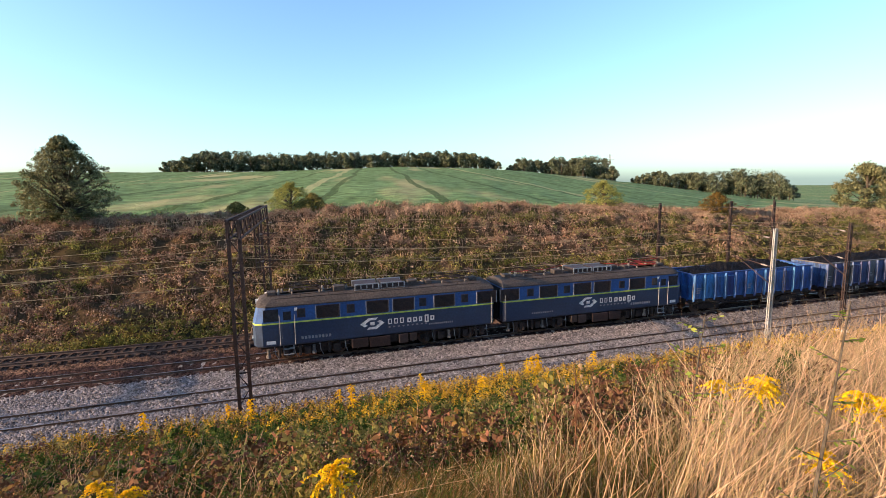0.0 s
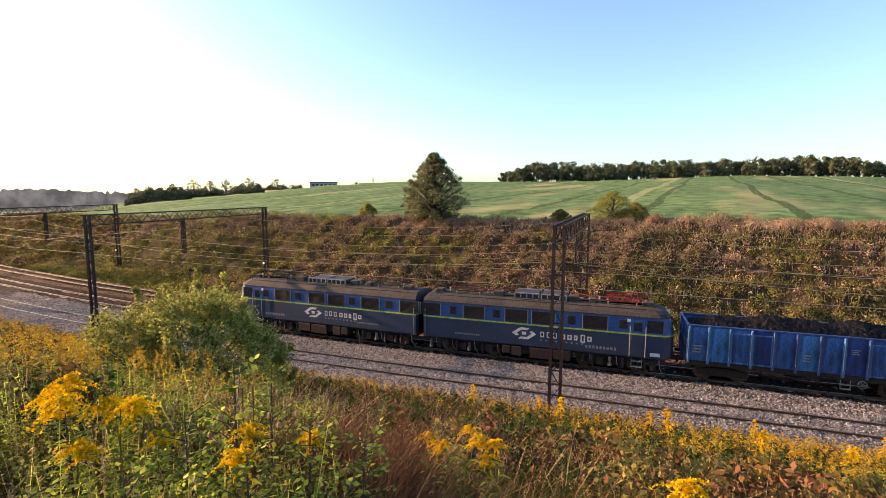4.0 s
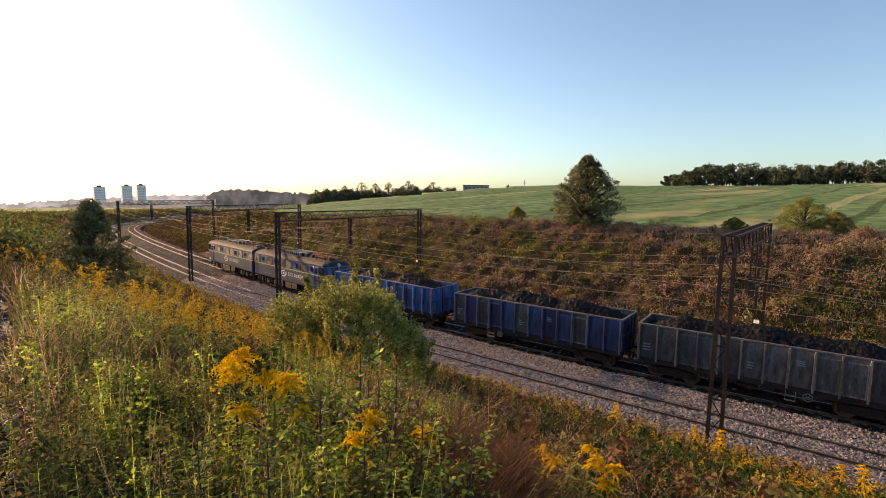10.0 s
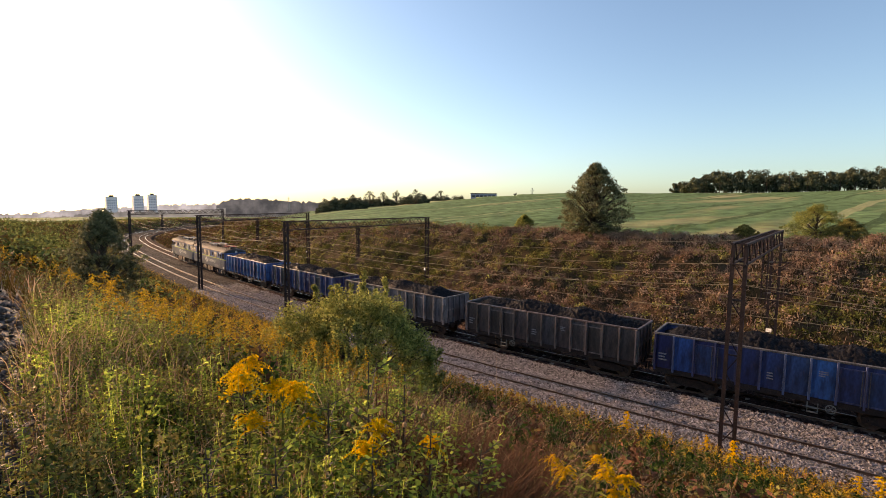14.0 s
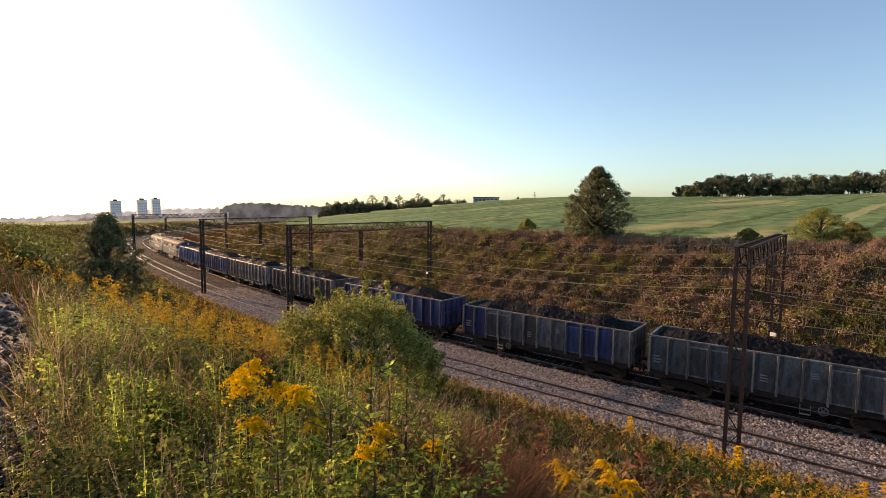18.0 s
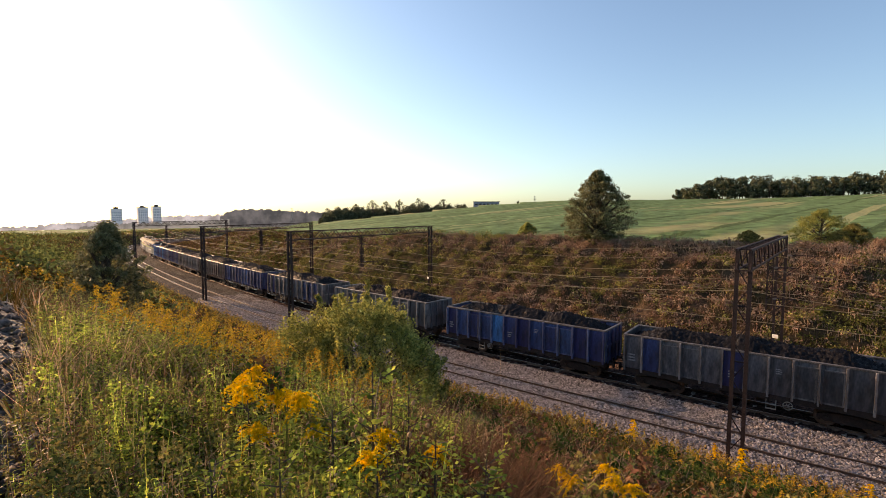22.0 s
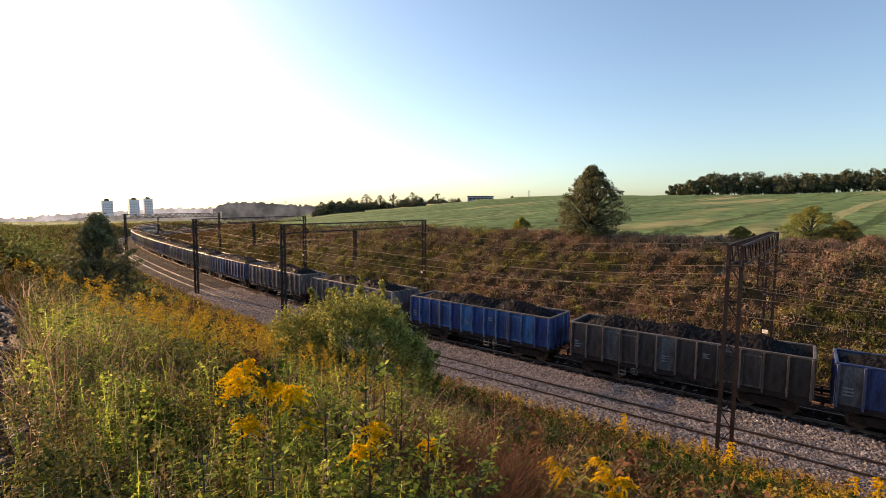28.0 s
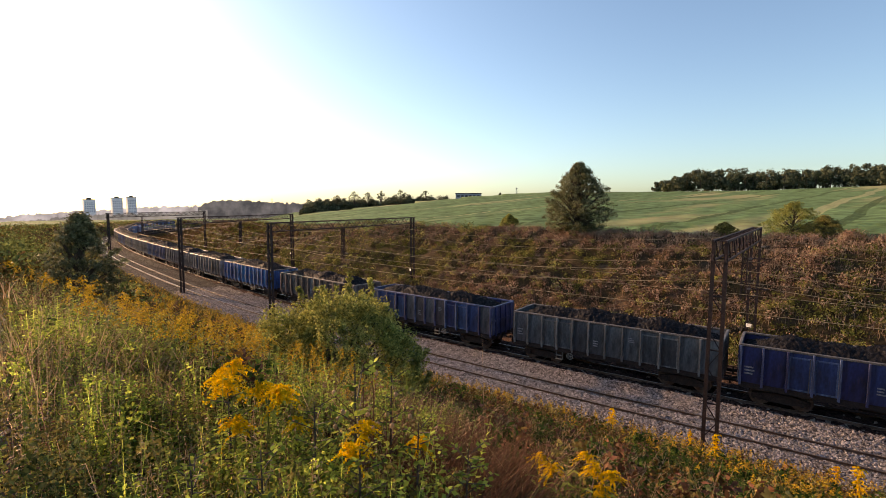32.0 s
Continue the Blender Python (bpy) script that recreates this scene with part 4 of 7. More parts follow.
        part("marker_plate", Build().box(-0.09, -0.02, 3.12, 0.09, -0.012, 3.3), M_WHITE, lo, m=pose(sx * (X0 + 2.45), y, 0, 0, 0, rz))
        # operator's mark as plain shapes: two angled hooks and a row of bars
        q = 1 if sd < 0 else -1
        cx = -0.75 * q
        mk = Build()
        for sgn in (-1, 1):
            pts = [(-0.75, 0.0), (-0.25, 0.36), (0.35, 0.36), (0.2, 0.22), (-0.15, 0.22), (-0.45, 0.0), (-0.3, -0.12), (-0.5, -0.18)]
            a = [(sgn * px, 0, sgn * pz) for px, pz in pts]
            b_ = [(px, -0.006, pz) for px, _, pz in a]
            mk.loft([a, b_] if sgn > 0 else [a, b_])
        mk.box(-0.13, -0.006, -0.1, 0.13, 0, 0.1)
        part("operator_mark", mk, M_WHITE, lo, "white angular emblem", m=pose(cx, y, 1.86, 0, 0, rz))
        for k, (wd_, hh) in enumerate(((0.26, 0.34), (0.26, 0.34), (0.26, 0.34), (0.3, 0.3), (0.3, 0.3), (0.24, 0.3), (0.3, 0.38), (0.3, 0.3))):
            wd, x0 = Build(), 0.0
            z0 = -0.1 if k == 6 else 0
            wide, bar = wd_ * 0.86, 0.05 if k < 3 else 0.075
            wd.box(x0, -0.006, z0, x0 + bar, 0, hh).box(x0 + wide - bar, -0.006, z0, x0 + wide, 0, hh)
            wd.box(x0 + bar, -0.006, hh - bar, x0 + wide - bar, 0, hh).box(x0 + bar, -0.006, z0, x0 + wide - bar, 0, z0 + bar)
            part("lettering_bar", wd, M_WHITE, lo, "white lettering drawn as plain open bars", m=pose(cx + q * (1.0 + k * 0.38 + (0.08 if k > 2 else 0)), y, 1.72, 0, 0, rz))
        for name, n_, step, w_, h_, at, z_ in (("small_lettering_bar", 9, 0.3, 0.12, 0.08, cx + 1.0 * q, 1.5), ("number_bar", 9, 0.2, 0.12, 0.17, -5.0 * q if sx * sd < 0 else 2.9 * q, 1.34),
                                               ("number_bar", 12, 0.14, 0.08, 0.10, 2.9 * q if sx * sd < 0 else -5.2 * q, 1.42)):
            me = Build().box(0, -0.006, 0, w_, 0, h_).mesh(name)
            for k in range(n_):
                part(name, me, M_STENCIL, lo, m=pose(at + q * k * step, y, z_, 0, 0, rz))
        part("data_plate", Build().box(-0.26, -0.012, 1.2, 0.26, 0, 1.4), M_WHITE, lo, "small blank white plate", m=pose(sx * (X0 + 1.0), y, 0, 0, 0, rz))
    # front
    for y in (-0.5, 0.5):
        b = Build()
        f = lambda z: X0 + 0.24 * (z - 2.46) / 0.95 - 0.012
        b.add([(sx * f(2.6), y - 0.42, 2.6), (sx * f(2.6), y + 0.42, 2.6), (sx * f(3.28), y + 0.4, 3.28), (sx * f(3.28), y - 0.4, 3.28)], [(0, 1, 2, 3), (3, 2, 1, 0)])
        part("windscreen", b, M_GLASS, lo, "dark windscreen pane")
        part("headlight", Build().tube([(sx * (X0 - 0.06), y * 1.7, 1.55), (sx * (X0 + 0.05), y * 1.7, 1.55)], 0.13, 14), M_PORC, lo)
    part("headlight", Build().tube([(sx * (X0 + 0.18), 0, 3.5), (sx * (X0 + 0.45), 0, 3.5)], 0.16, 14), M_PORC, lo)
    part("inner_end", Build().box(sx * X1 - 0.03, -1.0, 1.1, sx * X1 + 0.03, 1.0, 3.3), M_BLACK, lo, "black gangway end")
    bl = Build()
    for k in range(4):
        bl.chamfer(sx * X1 + sx * 0.04 + k * 0.08 * sx - 0.03, -0.7, 1.15, sx * X1 + sx * 0.04 + k * 0.08 * sx + 0.03, 0.7, 3.1, 0.02)
    part("gangway_bellows", bl, M_BLACK, lo, "black folded gangway bellows")
    buffers(lo, sx * (X0 + 0.1), -sx, 1.05)
    # underneath
    part("battery_box", Build().chamfer(-2.1, -1.3, 0.48, 2.1, 1.3, 1.04, 0.03), M_CHASSIS, lo)
    for x in (-4.3, 4.3):
        bogie(lo, x, 3.0)
    sk = Build().box(-7.3, -1.2, 0.85, 7.3, 1.2, 1.03)
    for x in (-6.3, -5.1, -3.4, 3.3, 5.0, 6.2):
        for y in (-1.32, 1.32):
            sk.tube([(x, y, 0.3), (x, y, 0.95)], 0.09, 8)
            sk.box(x + 0.25, y - 0.05, 0.35, x + 0.6, y + 0.05, 0.8)
    part("running_gear", sk, M_CHASSIS, lo)
    for x, w_, z0_, z1_, mt in ((-1.55, 1.0, 0.42, 1.0, M_RUST), (-0.3, 1.3, 0.36, 0.98, M_RUST), (1.2, 0.6, 0.4, 0.98, M_GRILLE), (1.85, 0.5, 0.5, 0.98, M_CHASSIS)):
        for y in (-1.42, 1.42):
            part("equipment_case", Build().chamfer(x * sx - w_ / 2, y - 0.1, z0_, x * sx + w_ / 2, y + 0.1, z1_, 0.02), mt, lo, "grimy equipment case under the body")
    for x in (-6.9, -5.8, -4.3, -2.8, 2.8, 4.3, 5.8, 6.6):
        for y in (-1.3, 1.3):
            part("axle_spring", Build().tube([(x, y, 0.34), (x, y, 0.5), (x, y, 0.52), (x, y, 0.86)], [0.14, 0.14, 0.09, 0.09], 8), M_RIM if int(x * 10) % 2 else M_CHASSIS, lo)
            part("sand_pipe", Build().tube([(x + 0.35, y, 0.95), (x + 0.4, y, 0.5), (x + 0.55, y * 0.8, 0.12)], 0.025, 5), M_LRAIL, lo)
    for y in (-1.36, 1.36):
        part("step", Build().box(sx * (X0 + 1.95) - 0.3, y - 0.1, 0.45, sx * (X0 + 1.95) + 0.3, y + 0.1, 0.49).box(sx * (X0 + 1.95) - 0.3, y - 0.1, 0.78, sx * (X0 + 1.95) + 0.3, y + 0.1, 0.82).bar((sx * (X0 + 1.95) - 0.28, y, 0.45), (sx * (X0 + 1.95) - 0.28, y, 1.05), 0.03).bar((sx * (X0 + 1.95) + 0.28, y, 0.45), (sx * (X0 + 1.95) + 0.28, y, 1.05), 0.03), M_LRAIL, lo, "grey cab steps")
    # roof gear
    for x0 in (-0.9, 0.75):
        c = part("resistor_cover", Build().chamfer(x0 * sx - 0.72, -0.7, 3.9, x0 * sx + 0.72, 0.7, 4.2, 0.05), M_GRILLE, lo, "dark roof resistor with a pale frame")
        for yy in (-0.76, 0.70):
            fr = Build()
            fr.box(x0 * sx - 0.78, yy, 4.18, x0 * sx + 0.78, yy + 0.06, 4.25).box(x0 * sx - 0.78, yy, 3.86, x0 * sx + 0.78, yy + 0.06, 3.92)
            for k in range(5):
                fr.box(x0 * sx - 0.78 + k * 0.375, yy, 3.92, x0 * sx - 0.72 + k * 0.375, yy + 0.06, 4.18)
            part("pale_frame", fr, M_LRAIL, c, "pale grey resistor frame")
    for y0 in (-1.02, 1.02):
        rl = Build().tube([(-6.6, y0, 3.98), (6.7, y0, 3.98)], 0.02, 5)
        for k in range(9):
            rl.tube([(-6.6 + k * 1.66, y0, 3.66), (-6.6 + k * 1.66, y0, 3.98)], 0.015, 4)
        part("roof_rail", rl, M_CHASSIS, lo)
    for x0, y0, h0 in ((-6.2, -0.3, 0.3), (-5.5, 0.2, 0.22), (-3.6, -0.2, 0.34), (-2.1, 0.1, 0.26), (2.4, -0.15, 0.36), (3.4, 0.1, 0.24), (5.9, -0.2, 0.3)):
        part("roof_insulator", Build().tube([(x0 * sx, y0, 3.8), (x0 * sx, y0, 3.86 + h0 * 0.4), (x0 * sx, y0, 3.86 + h0 * 0.45), (x0 * sx, y0, 3.9 + h0)], [0.09, 0.06, 0.1, 0.05], 8), M_FITTING, lo, "pale ribbed roof insulator")
    for k, (xa, xb, sag) in enumerate(((-6.2, -3.6, 0.12), (-3.6, -2.1, 0.05), (2.4, 5.9, 0.14), (-5.5, -2.1, 0.1))):
        part("roof_cable", Build().tube([(xa * sx, -0.2 + k * 0.1, 4.15), ((xa + xb) / 2 * sx, -0.2 + k * 0.1, 4.15 - sag), (xb * sx, -0.2 + k * 0.1, 4.17)], 0.018, 5), M_RED if red and k < 2 else M_CHASSIS, lo)
    for px in (-4.6, 4.9):
        hue = M_RED if red and px * sx < 0 else M_CHASSIS
        base = part("pantograph", Build().bar((px, -0.6, 4.08), (px, 0.6, 4.08), 0.06), hue, lo, "folded pantograph on insulators")
        for y in (-0.55, 0.55):
            part("base_rail", Build().bar((px - 0.95, y, 4.08), (px + 0.95, y, 4.08), 0.06), hue, base)
            part("lower_arm", Build().bar((px + 0.85, y, 4.12), (px - 0.95, y * 0.6, 4.4), 0.055), hue, base)
            part("upper_arm", Build().bar((px - 0.95, y * 0.6, 4.4), (px + 1.35, y * 0.6, 4.5), 0.045), hue, base)
        for x in (-0.9, 0.9):
            part("cross_rail", Build().bar((px + x, -0.52, 4.08), (px + x, 0.52, 4.08), 0.05), hue, base)
        for x in (-0.8, 0.8):
            for y in (-0.55, 0.55):
                part("insulator", Build().tube([(px + x, y, 3.75), (px + x, y, 4.08)], [0.06, 0.045], 8), M_FITTING, base)
        for x in (1.3, 1.55):
            part("contact_bow", Build().bar((px + x, -0.9, 4.52), (px + x, 0.9, 4.52), 0.06), M_CHASSIS, base)
    for x in (-6.0, -3.2, -2.3, 2.2, 3.0, 6.6):
        part("insulator", Build().tube([(x, 0.35, 3.78), (x, 0.35, 4.1)], [0.08, 0.05], 8), M_FITTING, lo)
    part("roof_busbar", Build().tube([(-6.0, 0.35, 4.1), (-3.2, 0.35, 4.1), (-1.8, 0.8, 4.2), (1.8, 0.8, 4.2), (3.0, 0.35, 4.1), (6.6, 0.35, 4.1)], 0.025, 6), M_RED if red else M_CHASSIS, lo)
    for x, l_, h_ in ((-6.6, 0.5, 0.2), (-2.6, 0.7, 0.28), (2.1, 0.6, 0.3), (3.2, 0.4, 0.22), (6.3, 0.6, 0.2)):
        part("roof_box", Build().chamfer(x - l_ / 2, -0.5, 3.84, x + l_ / 2, 0.1, 3.9 + h_, 0.03), M_ROOF, lo, "dark roof equipment box")
    part("roof_walkway", Build().box(-6.4, -1.05, 3.78, 6.6, -0.75, 3.81), M_ROOF, lo)
    return lo


# how the train runs: place of the first wagon's leading end along the line, by seconds
STRETCH_S = np.arange(-300.0, 421.0, 1.0)
STRETCH = np.interp(STRETCH_S, (-300, -75, -45, -30, 4, 8, 24, 30, 420), (0.9, 0.9, 0.95, 1.04, 1.05, 0.945, 0.93, 1.0, 1.0))
NOMINAL = np.concatenate([[0], np.cumsum(1 / STRETCH[1:])])
PITCH = 14.04


def to_line(u):
    return np.interp(u, NOMINAL, STRETCH_S)


def to_nominal(s):
    return np.interp(s, STRETCH_S, NOMINAL)


SEEN = ((0, 1, 47.8), (1, 1, 42.0), (2, 1, 36.0), (3, 1, 29.2), (4, 1, 22.9), (8, 2, 11.1), (9, 1, -10.0), (13, 3, -9.4), (19, 6, -10.2), (20, 6, -18.3), (23, 8, -12.1), (28, 11, -7.5), (32, 13, -11.1))
LEAD_T = np.array([r[0] for r in SEEN], float)
LEAD_U = np.array([to_nominal(s) - (n - 1) * PITCH for _, n, s in SEEN])
LEAD = np.polyfit(LEAD_T, LEAD_U, 4)
FIX = LEAD_U - np.polyval(LEAD, LEAD_T)
print("train", [round(float(v), 2) for v in FIX])


def lead(t):
    """Nominal place of the first wagon's front, with the small unevenness of its speed."""
    return float(np.polyval(LEAD, t) + np.interp(t, LEAD_T, FIX))


def middle_of(t, ahead):
    """Place of a vehicle's middle: the first wagon, or a locomotive half kept clear of what follows it."""
    s = to_line(lead(t) + WAGON_L / 2)
    for k in range(ahead):
        s = min(to_line(lead(t) - (8.6, 24.2)[k]), s - (14.5, 15.45)[k])
    return s


def vehicle_rows(centre, half, ahead=0):
    """Rows for a vehicle whose middle lies so far behind the first wagon's front."""
    rows = []
    for t in np.arange(0, 32.01, 1.0):
        u = lead(t) + centre
        s = middle_of(t, ahead) if ahead else to_line(u)
        a, b = on_line(s - half, MAIN), on_line(s + half, MAIN)
        m = (a + b) / 2
        d = b - a
        rows.append((float(t), pose(m.x, m.y, 0.0, 0, 0, math.degrees(math.atan2(d.y, d.x)))))
    return rows


LOCO_A = make_loco("dark navy and blue electric locomotive half with cab leading", 1, False)
LOCO_B = make_loco("dark navy and blue electric locomotive half with red roof busbar", -1, True)
BL, DB, GY, BR, GN = M_BLUE, M_DKBLUE, M_GREY, M_BROWN, M_GREENISH
WAGONS = []
for k, (label, main, spread) in enumerate((
        ("bright blue open coal wagon heaped with coal", BL, {}),
        ("blue open coal wagon with pale worn end panels", DB, {0: GY, 2: GN, 5: GN, 9: GN}),
        ("weathered grey open coal wagon heaped with coal", GY, {2: GN, 3: GN}),
        ("brown-grey rusty open coal wagon heaped with coal", BR, {6: GY}),
        ("dull blue open coal wagon with faded streaks", DB, {1: BL, 7: BL}),
        ("patched blue and grey open coal wagon", GY, {0: DB, 1: DB, 5: BR, 8: DB, 9: DB, 10: DB}),
        ("dull grey-green open coal wagon with grimy doors", GN, {2: GY}),
        ("dark blue open coal wagon with white stencils", DB, {4: BL}),
        ("pale grey open coal wagon with two blue panels", GY, {1: DB, 5: DB}),
        ("grey open coal wagon with one blue panel", GY, {3: DB, 9: GN}),
        ("bright blue open coal wagon with clean stencils", BL, {}),
        ("dark grey open coal wagon heaped with coal", BR, {2: GY, 5: GN}),
        ("blue open coal wagon with four bare grey panels", DB, {0: GY, 4: GY, 5: BR, 6: GY, 7: BR, 11: GY}),
        ("dark grey-green open coal wagon with pale end panel", GN, {0: GY}),
        ("faded blue open coal wagon with white stencils", DB, {}),
        ("grey open coal wagon at the train's tail", GY, {}))):
    WAGONS.append(make_wagon(k, label, main, spread, ((-5.64, 1.7, 0.55, 0.42), (-0.52, 1.75, 0.42, 0.36), (1.54, 2.35, 0.4, 0.26))))


def motions():
    walk(LOCO_B, vehicle_rows(-8.6, 4.3, 1))
    walk(LOCO_A, vehicle_rows(-24.2, 4.3, 2))
    for k, w in enumerate(WAGONS):
        walk(w, vehicle_rows(k * PITCH + WAGON_L / 2, 4.3))


build_track("near main track with worn rails on pale ballast", NEAR, -235, 170, M_RAILTOP, (-40, 46))
build_track("main track that carries the coal train", MAIN, -235, 400, M_RAILTOP, (-36, 52))
build_track("rusty third track half lost in brown ballast", OLD, -70, 170, M_RAIL, (-50, 30))

# ---------------------------------------------------------------- overhead line
def lattice(b, a, c, wa, wc, da, dc, bays, side, leg=0.085, lace=0.045, cross=None):
    """Four corner angles from a to c with zigzag lacing; side: the direction of the width."""
    a, c, side = Vector(a), Vector(c), Vector(side).normalized()
    t = (c - a).normalized()
    dep = t.cross(side).normalized()

    def corner(f, i, j):
        w, d = wa + (wc - wa) * f, da + (dc - da) * f
        return a + (c - a) * f + side * (w / 2 * i) + dep * (d / 2 * j)

    cs = ((-1, -1), (1, -1), (1, 1), (-1, 1))
    for i, j in cs:
        b.bar(corner(0, i, j), corner(1, i, j), leg, up=side)
    for k in range(bays):
        f0, f1 = k / bays, (k + 1) / bays
        for m in range(4):
            p, q = cs[m], cs[(m + 1) % 4]
            if (k + m) % 2:
                p, q = q, p
            b.bar(corner(f0, *p), corner(f1, *q), lace, up=side)
        if cross is None or k % cross == 0:
            for m in range(4):
                b.bar(corner(f0, *cs[m]), corner(f0, *cs[(m + 1) % 4]), lace, up=side)
    return b


def cantilever(parent, root, reach, drop, z, n=None):
    """Bracket arm with a stay and insulators, from a post or drop post towards the wire."""
    root, reach = Vector(root), Vector(reach)
    tip = root + reach
    arm = part("bracket_arm", Build().tube([root + Vector((0, 0, 0)), tip], 0.03, 6).tube([root + Vector((0, 0, -drop)), root + reach * 0.85], 0.028, 6), M_RUST, parent)
    part("insulator", Build().tube([root + reach * 0.12, root + reach * 0.17, root + reach * 0.22, root + reach * 0.27], [0.035, 0.06, 0.06, 0.035], 8), M_FITTING, arm)
    return tip


def column(q, z0, top, w0, w1, side, leg, parent):
    """A post of two channels joined by zigzag lacing and battens; side: the direction in which they stand apart."""
    b = Build()
    side = Vector(side).normalized()
    q = Vector((q.x, q.y, 0))

    def at(f, i):
        return q + Vector((0, 0, z0 + (top - z0) * f)) + side * ((w0 + (w1 - w0) * f) / 2 * i)

    for i in (-1, 1):
        b.bar(at(0, i), at(1, i), leg, leg * 1.5, up=side)
    bays = max(6, int((top - z0) / 0.75))
    for k in range(bays):
        i = 1 if k % 2 else -1
        b.bar(at(k / bays, i), at((k + 1) / bays, -i), leg * 0.5, leg * 0.4, up=side)
        if k % 3 == 0:
            b.bar(at(k / bays, -1), at(k / bays, 1), leg * 0.6, up=side)
    return part("post", b, M_RUST, parent)


def truss_beam(a, c, zb, high, deep, parent, chord=0.09, web=0.05):
    """A box truss: four chords, zigzag webs on both faces, rungs above and below."""
    b = Build()
    t = (c - a).normalized()
    dep = Vector((-t.y, t.x, 0))
    a, c = a - t * 0.3, c + t * 0.3
    bays = max(10, int((c - a).length / 0.8))

    def at(f, i, j):
        return a + (c - a) * f + Vector((0, 0, zb + i * high / 2)) + dep * (j * deep / 2)

    for i in (-1, 1):
        for j in (-1, 1):
            b.bar(at(0, i, j), at(1, i, j), chord)
    for k in range(bays):
        i = 1 if k % 2 else -1
        for j in (-1, 1):
            b.bar(at(k / bays, i, j), at((k + 1) / bays, -i, j), web)
        b.bar(at(k / bays, i, -1), at(k / bays, i, 1), web)
        b.bar(at((k + 0.5) / bays, 1, -1), at((k + 0.5) / bays, 1, 1), web)
    return part("beam", b, M_RUST, parent)


def portal(label, near_s, near_o, far_s, far_o, top, drops=(), post_w=0.62, truss=0.75, leg=0.12, along_post=True):
    """A lattice gantry over the tracks: two posts, a truss beam and drop posts with bracket arms."""
    p = thing("catenary_gantry", label, "gantry", "catenary gantries")
    a, c = on_line(near_s, near_o), on_line(far_s, far_o)
    za, zc = -0.6, ground_at(c.x, c.y) - 0.2
    across = (c - a).normalized()
    alongv = Vector((-across.y, across.x, 0))
    for q, z0, w0 in ((a, za, post_w), (c, zc, post_w)):
        post = column(q, z0, top, w0, w0 * 0.9, alongv if along_post else across, leg, p)
        part("footing", Build().chamfer(q.x - 0.4, q.y - 0.4, z0 - 0.3, q.x + 0.4, q.y + 0.4, z0 + 0.12, 0.05), M_SLEEPER, post)
        if q is c:
            part("number_plate", Build().box(q.x - 0.17, q.y - 0.35, 2.0, q.x + 0.17, q.y - 0.33, 2.25), M_WHITE, post, "small blank white plate")
    truss_beam(a, c, top - truss / 2, truss, post_w * 0.95, p)
    for f, arm in drops:
        q = a + (c - a) * f
        dp = part("drop_post", lattice(Build(), (q.x, q.y, top - truss), (q.x, q.y, top - 4.0), 0.26, 0.26, 0.2, 0.2, 6, alongv, leg=0.06, lace=0.03), M_RUST, p)
        for z, dz in ((top - 1.6, 0.0), (top - 3.4, 0.0)):
            cantilever(dp, (q.x, q.y, z), across * 0.5 - alongv * arm * 0.8, 0.9, z)
    cantilever(p, (c.x, c.y, top - 1.3), Vector((0, 0, 0.05)) - alongv * 2.2, 1.7, top - 1.3)
    return p


portal("rusty lattice gantry spanning three tracks in the cutting", 16.0, -1.4, 16.6, 14.6, 8.9, ((0.62, 1.6),), 0.52, truss=0.85, leg=0.10)
portal("rusty lattice gantry with a wide truss beam", -18.2, -0.95, -23.0, 21.0, 8.75, ((0.42, 2.2),), 0.46)
portal("dark lattice gantry farther along the curve", -40.0, -0.9, -54.0, 20.3, 8.75, ((0.45, 2.0),), 0.42)
portal("dark distant lattice gantry on the curve", -84.0, -1.2, -98.0, 19.0, 8.6, ((0.3, 2.0),), 0.4)


def lone_mast(name, label, s, o, top, mat, arm, foot=M_SLEEPER):
    p = thing(name, label, "catenary mast", "lone catenary masts")
    q = on_line(s, o)
    z0 = ground_at(q.x, q.y) - 0.2
    h = float(np.interp(s, SS, HH))
    tv = Vector((math.cos(h), math.sin(h), 0))
    part("post", lattice(Build(), (q.x, q.y, z0), (q.x, q.y, top), 0.26, 0.18, 0.16, 0.12, 12, tv, leg=0.055, lace=0.03), mat, p)
    part("footing", Build().chamfer(q.x - 0.35, q.y - 0.35, z0, q.x + 0.35, q.y + 0.35, z0 + 0.7, 0.04), foot, p)
    if arm:
        ac = Vector((-math.sin(h), math.cos(h), 0)) * arm
        for z in (top - 0.7, top - 2.6):
            cantilever(p, (q.x, q.y, z), ac + Vector((0, 0, 0.4)), 1.2, z)
    return p


lone_mast("catenary_mast", "galvanised pale catenary mast beside the near track", 48.9, -1.2, 7.2, M_GALV, 3.2)
for mast_s, mast_arm, mast_label in ((53.4, 0, "slim rusty mast at the foot of the far slope"), (62.4, -2.4, "slim rusty mast with a bracket at the far slope"), (68.4, 0, "slim rusty mast at the foot of the far slope")):
    lone_mast("catenary_mast", mast_label, mast_s, 14.6, 8.2, M_RUST, mast_arm)
lone_mast("catenary_mast", "dark slim mast on a white base beside the track", 55.4, -1.5, 7.4, M_RUST, 2.6, M_WHITE)


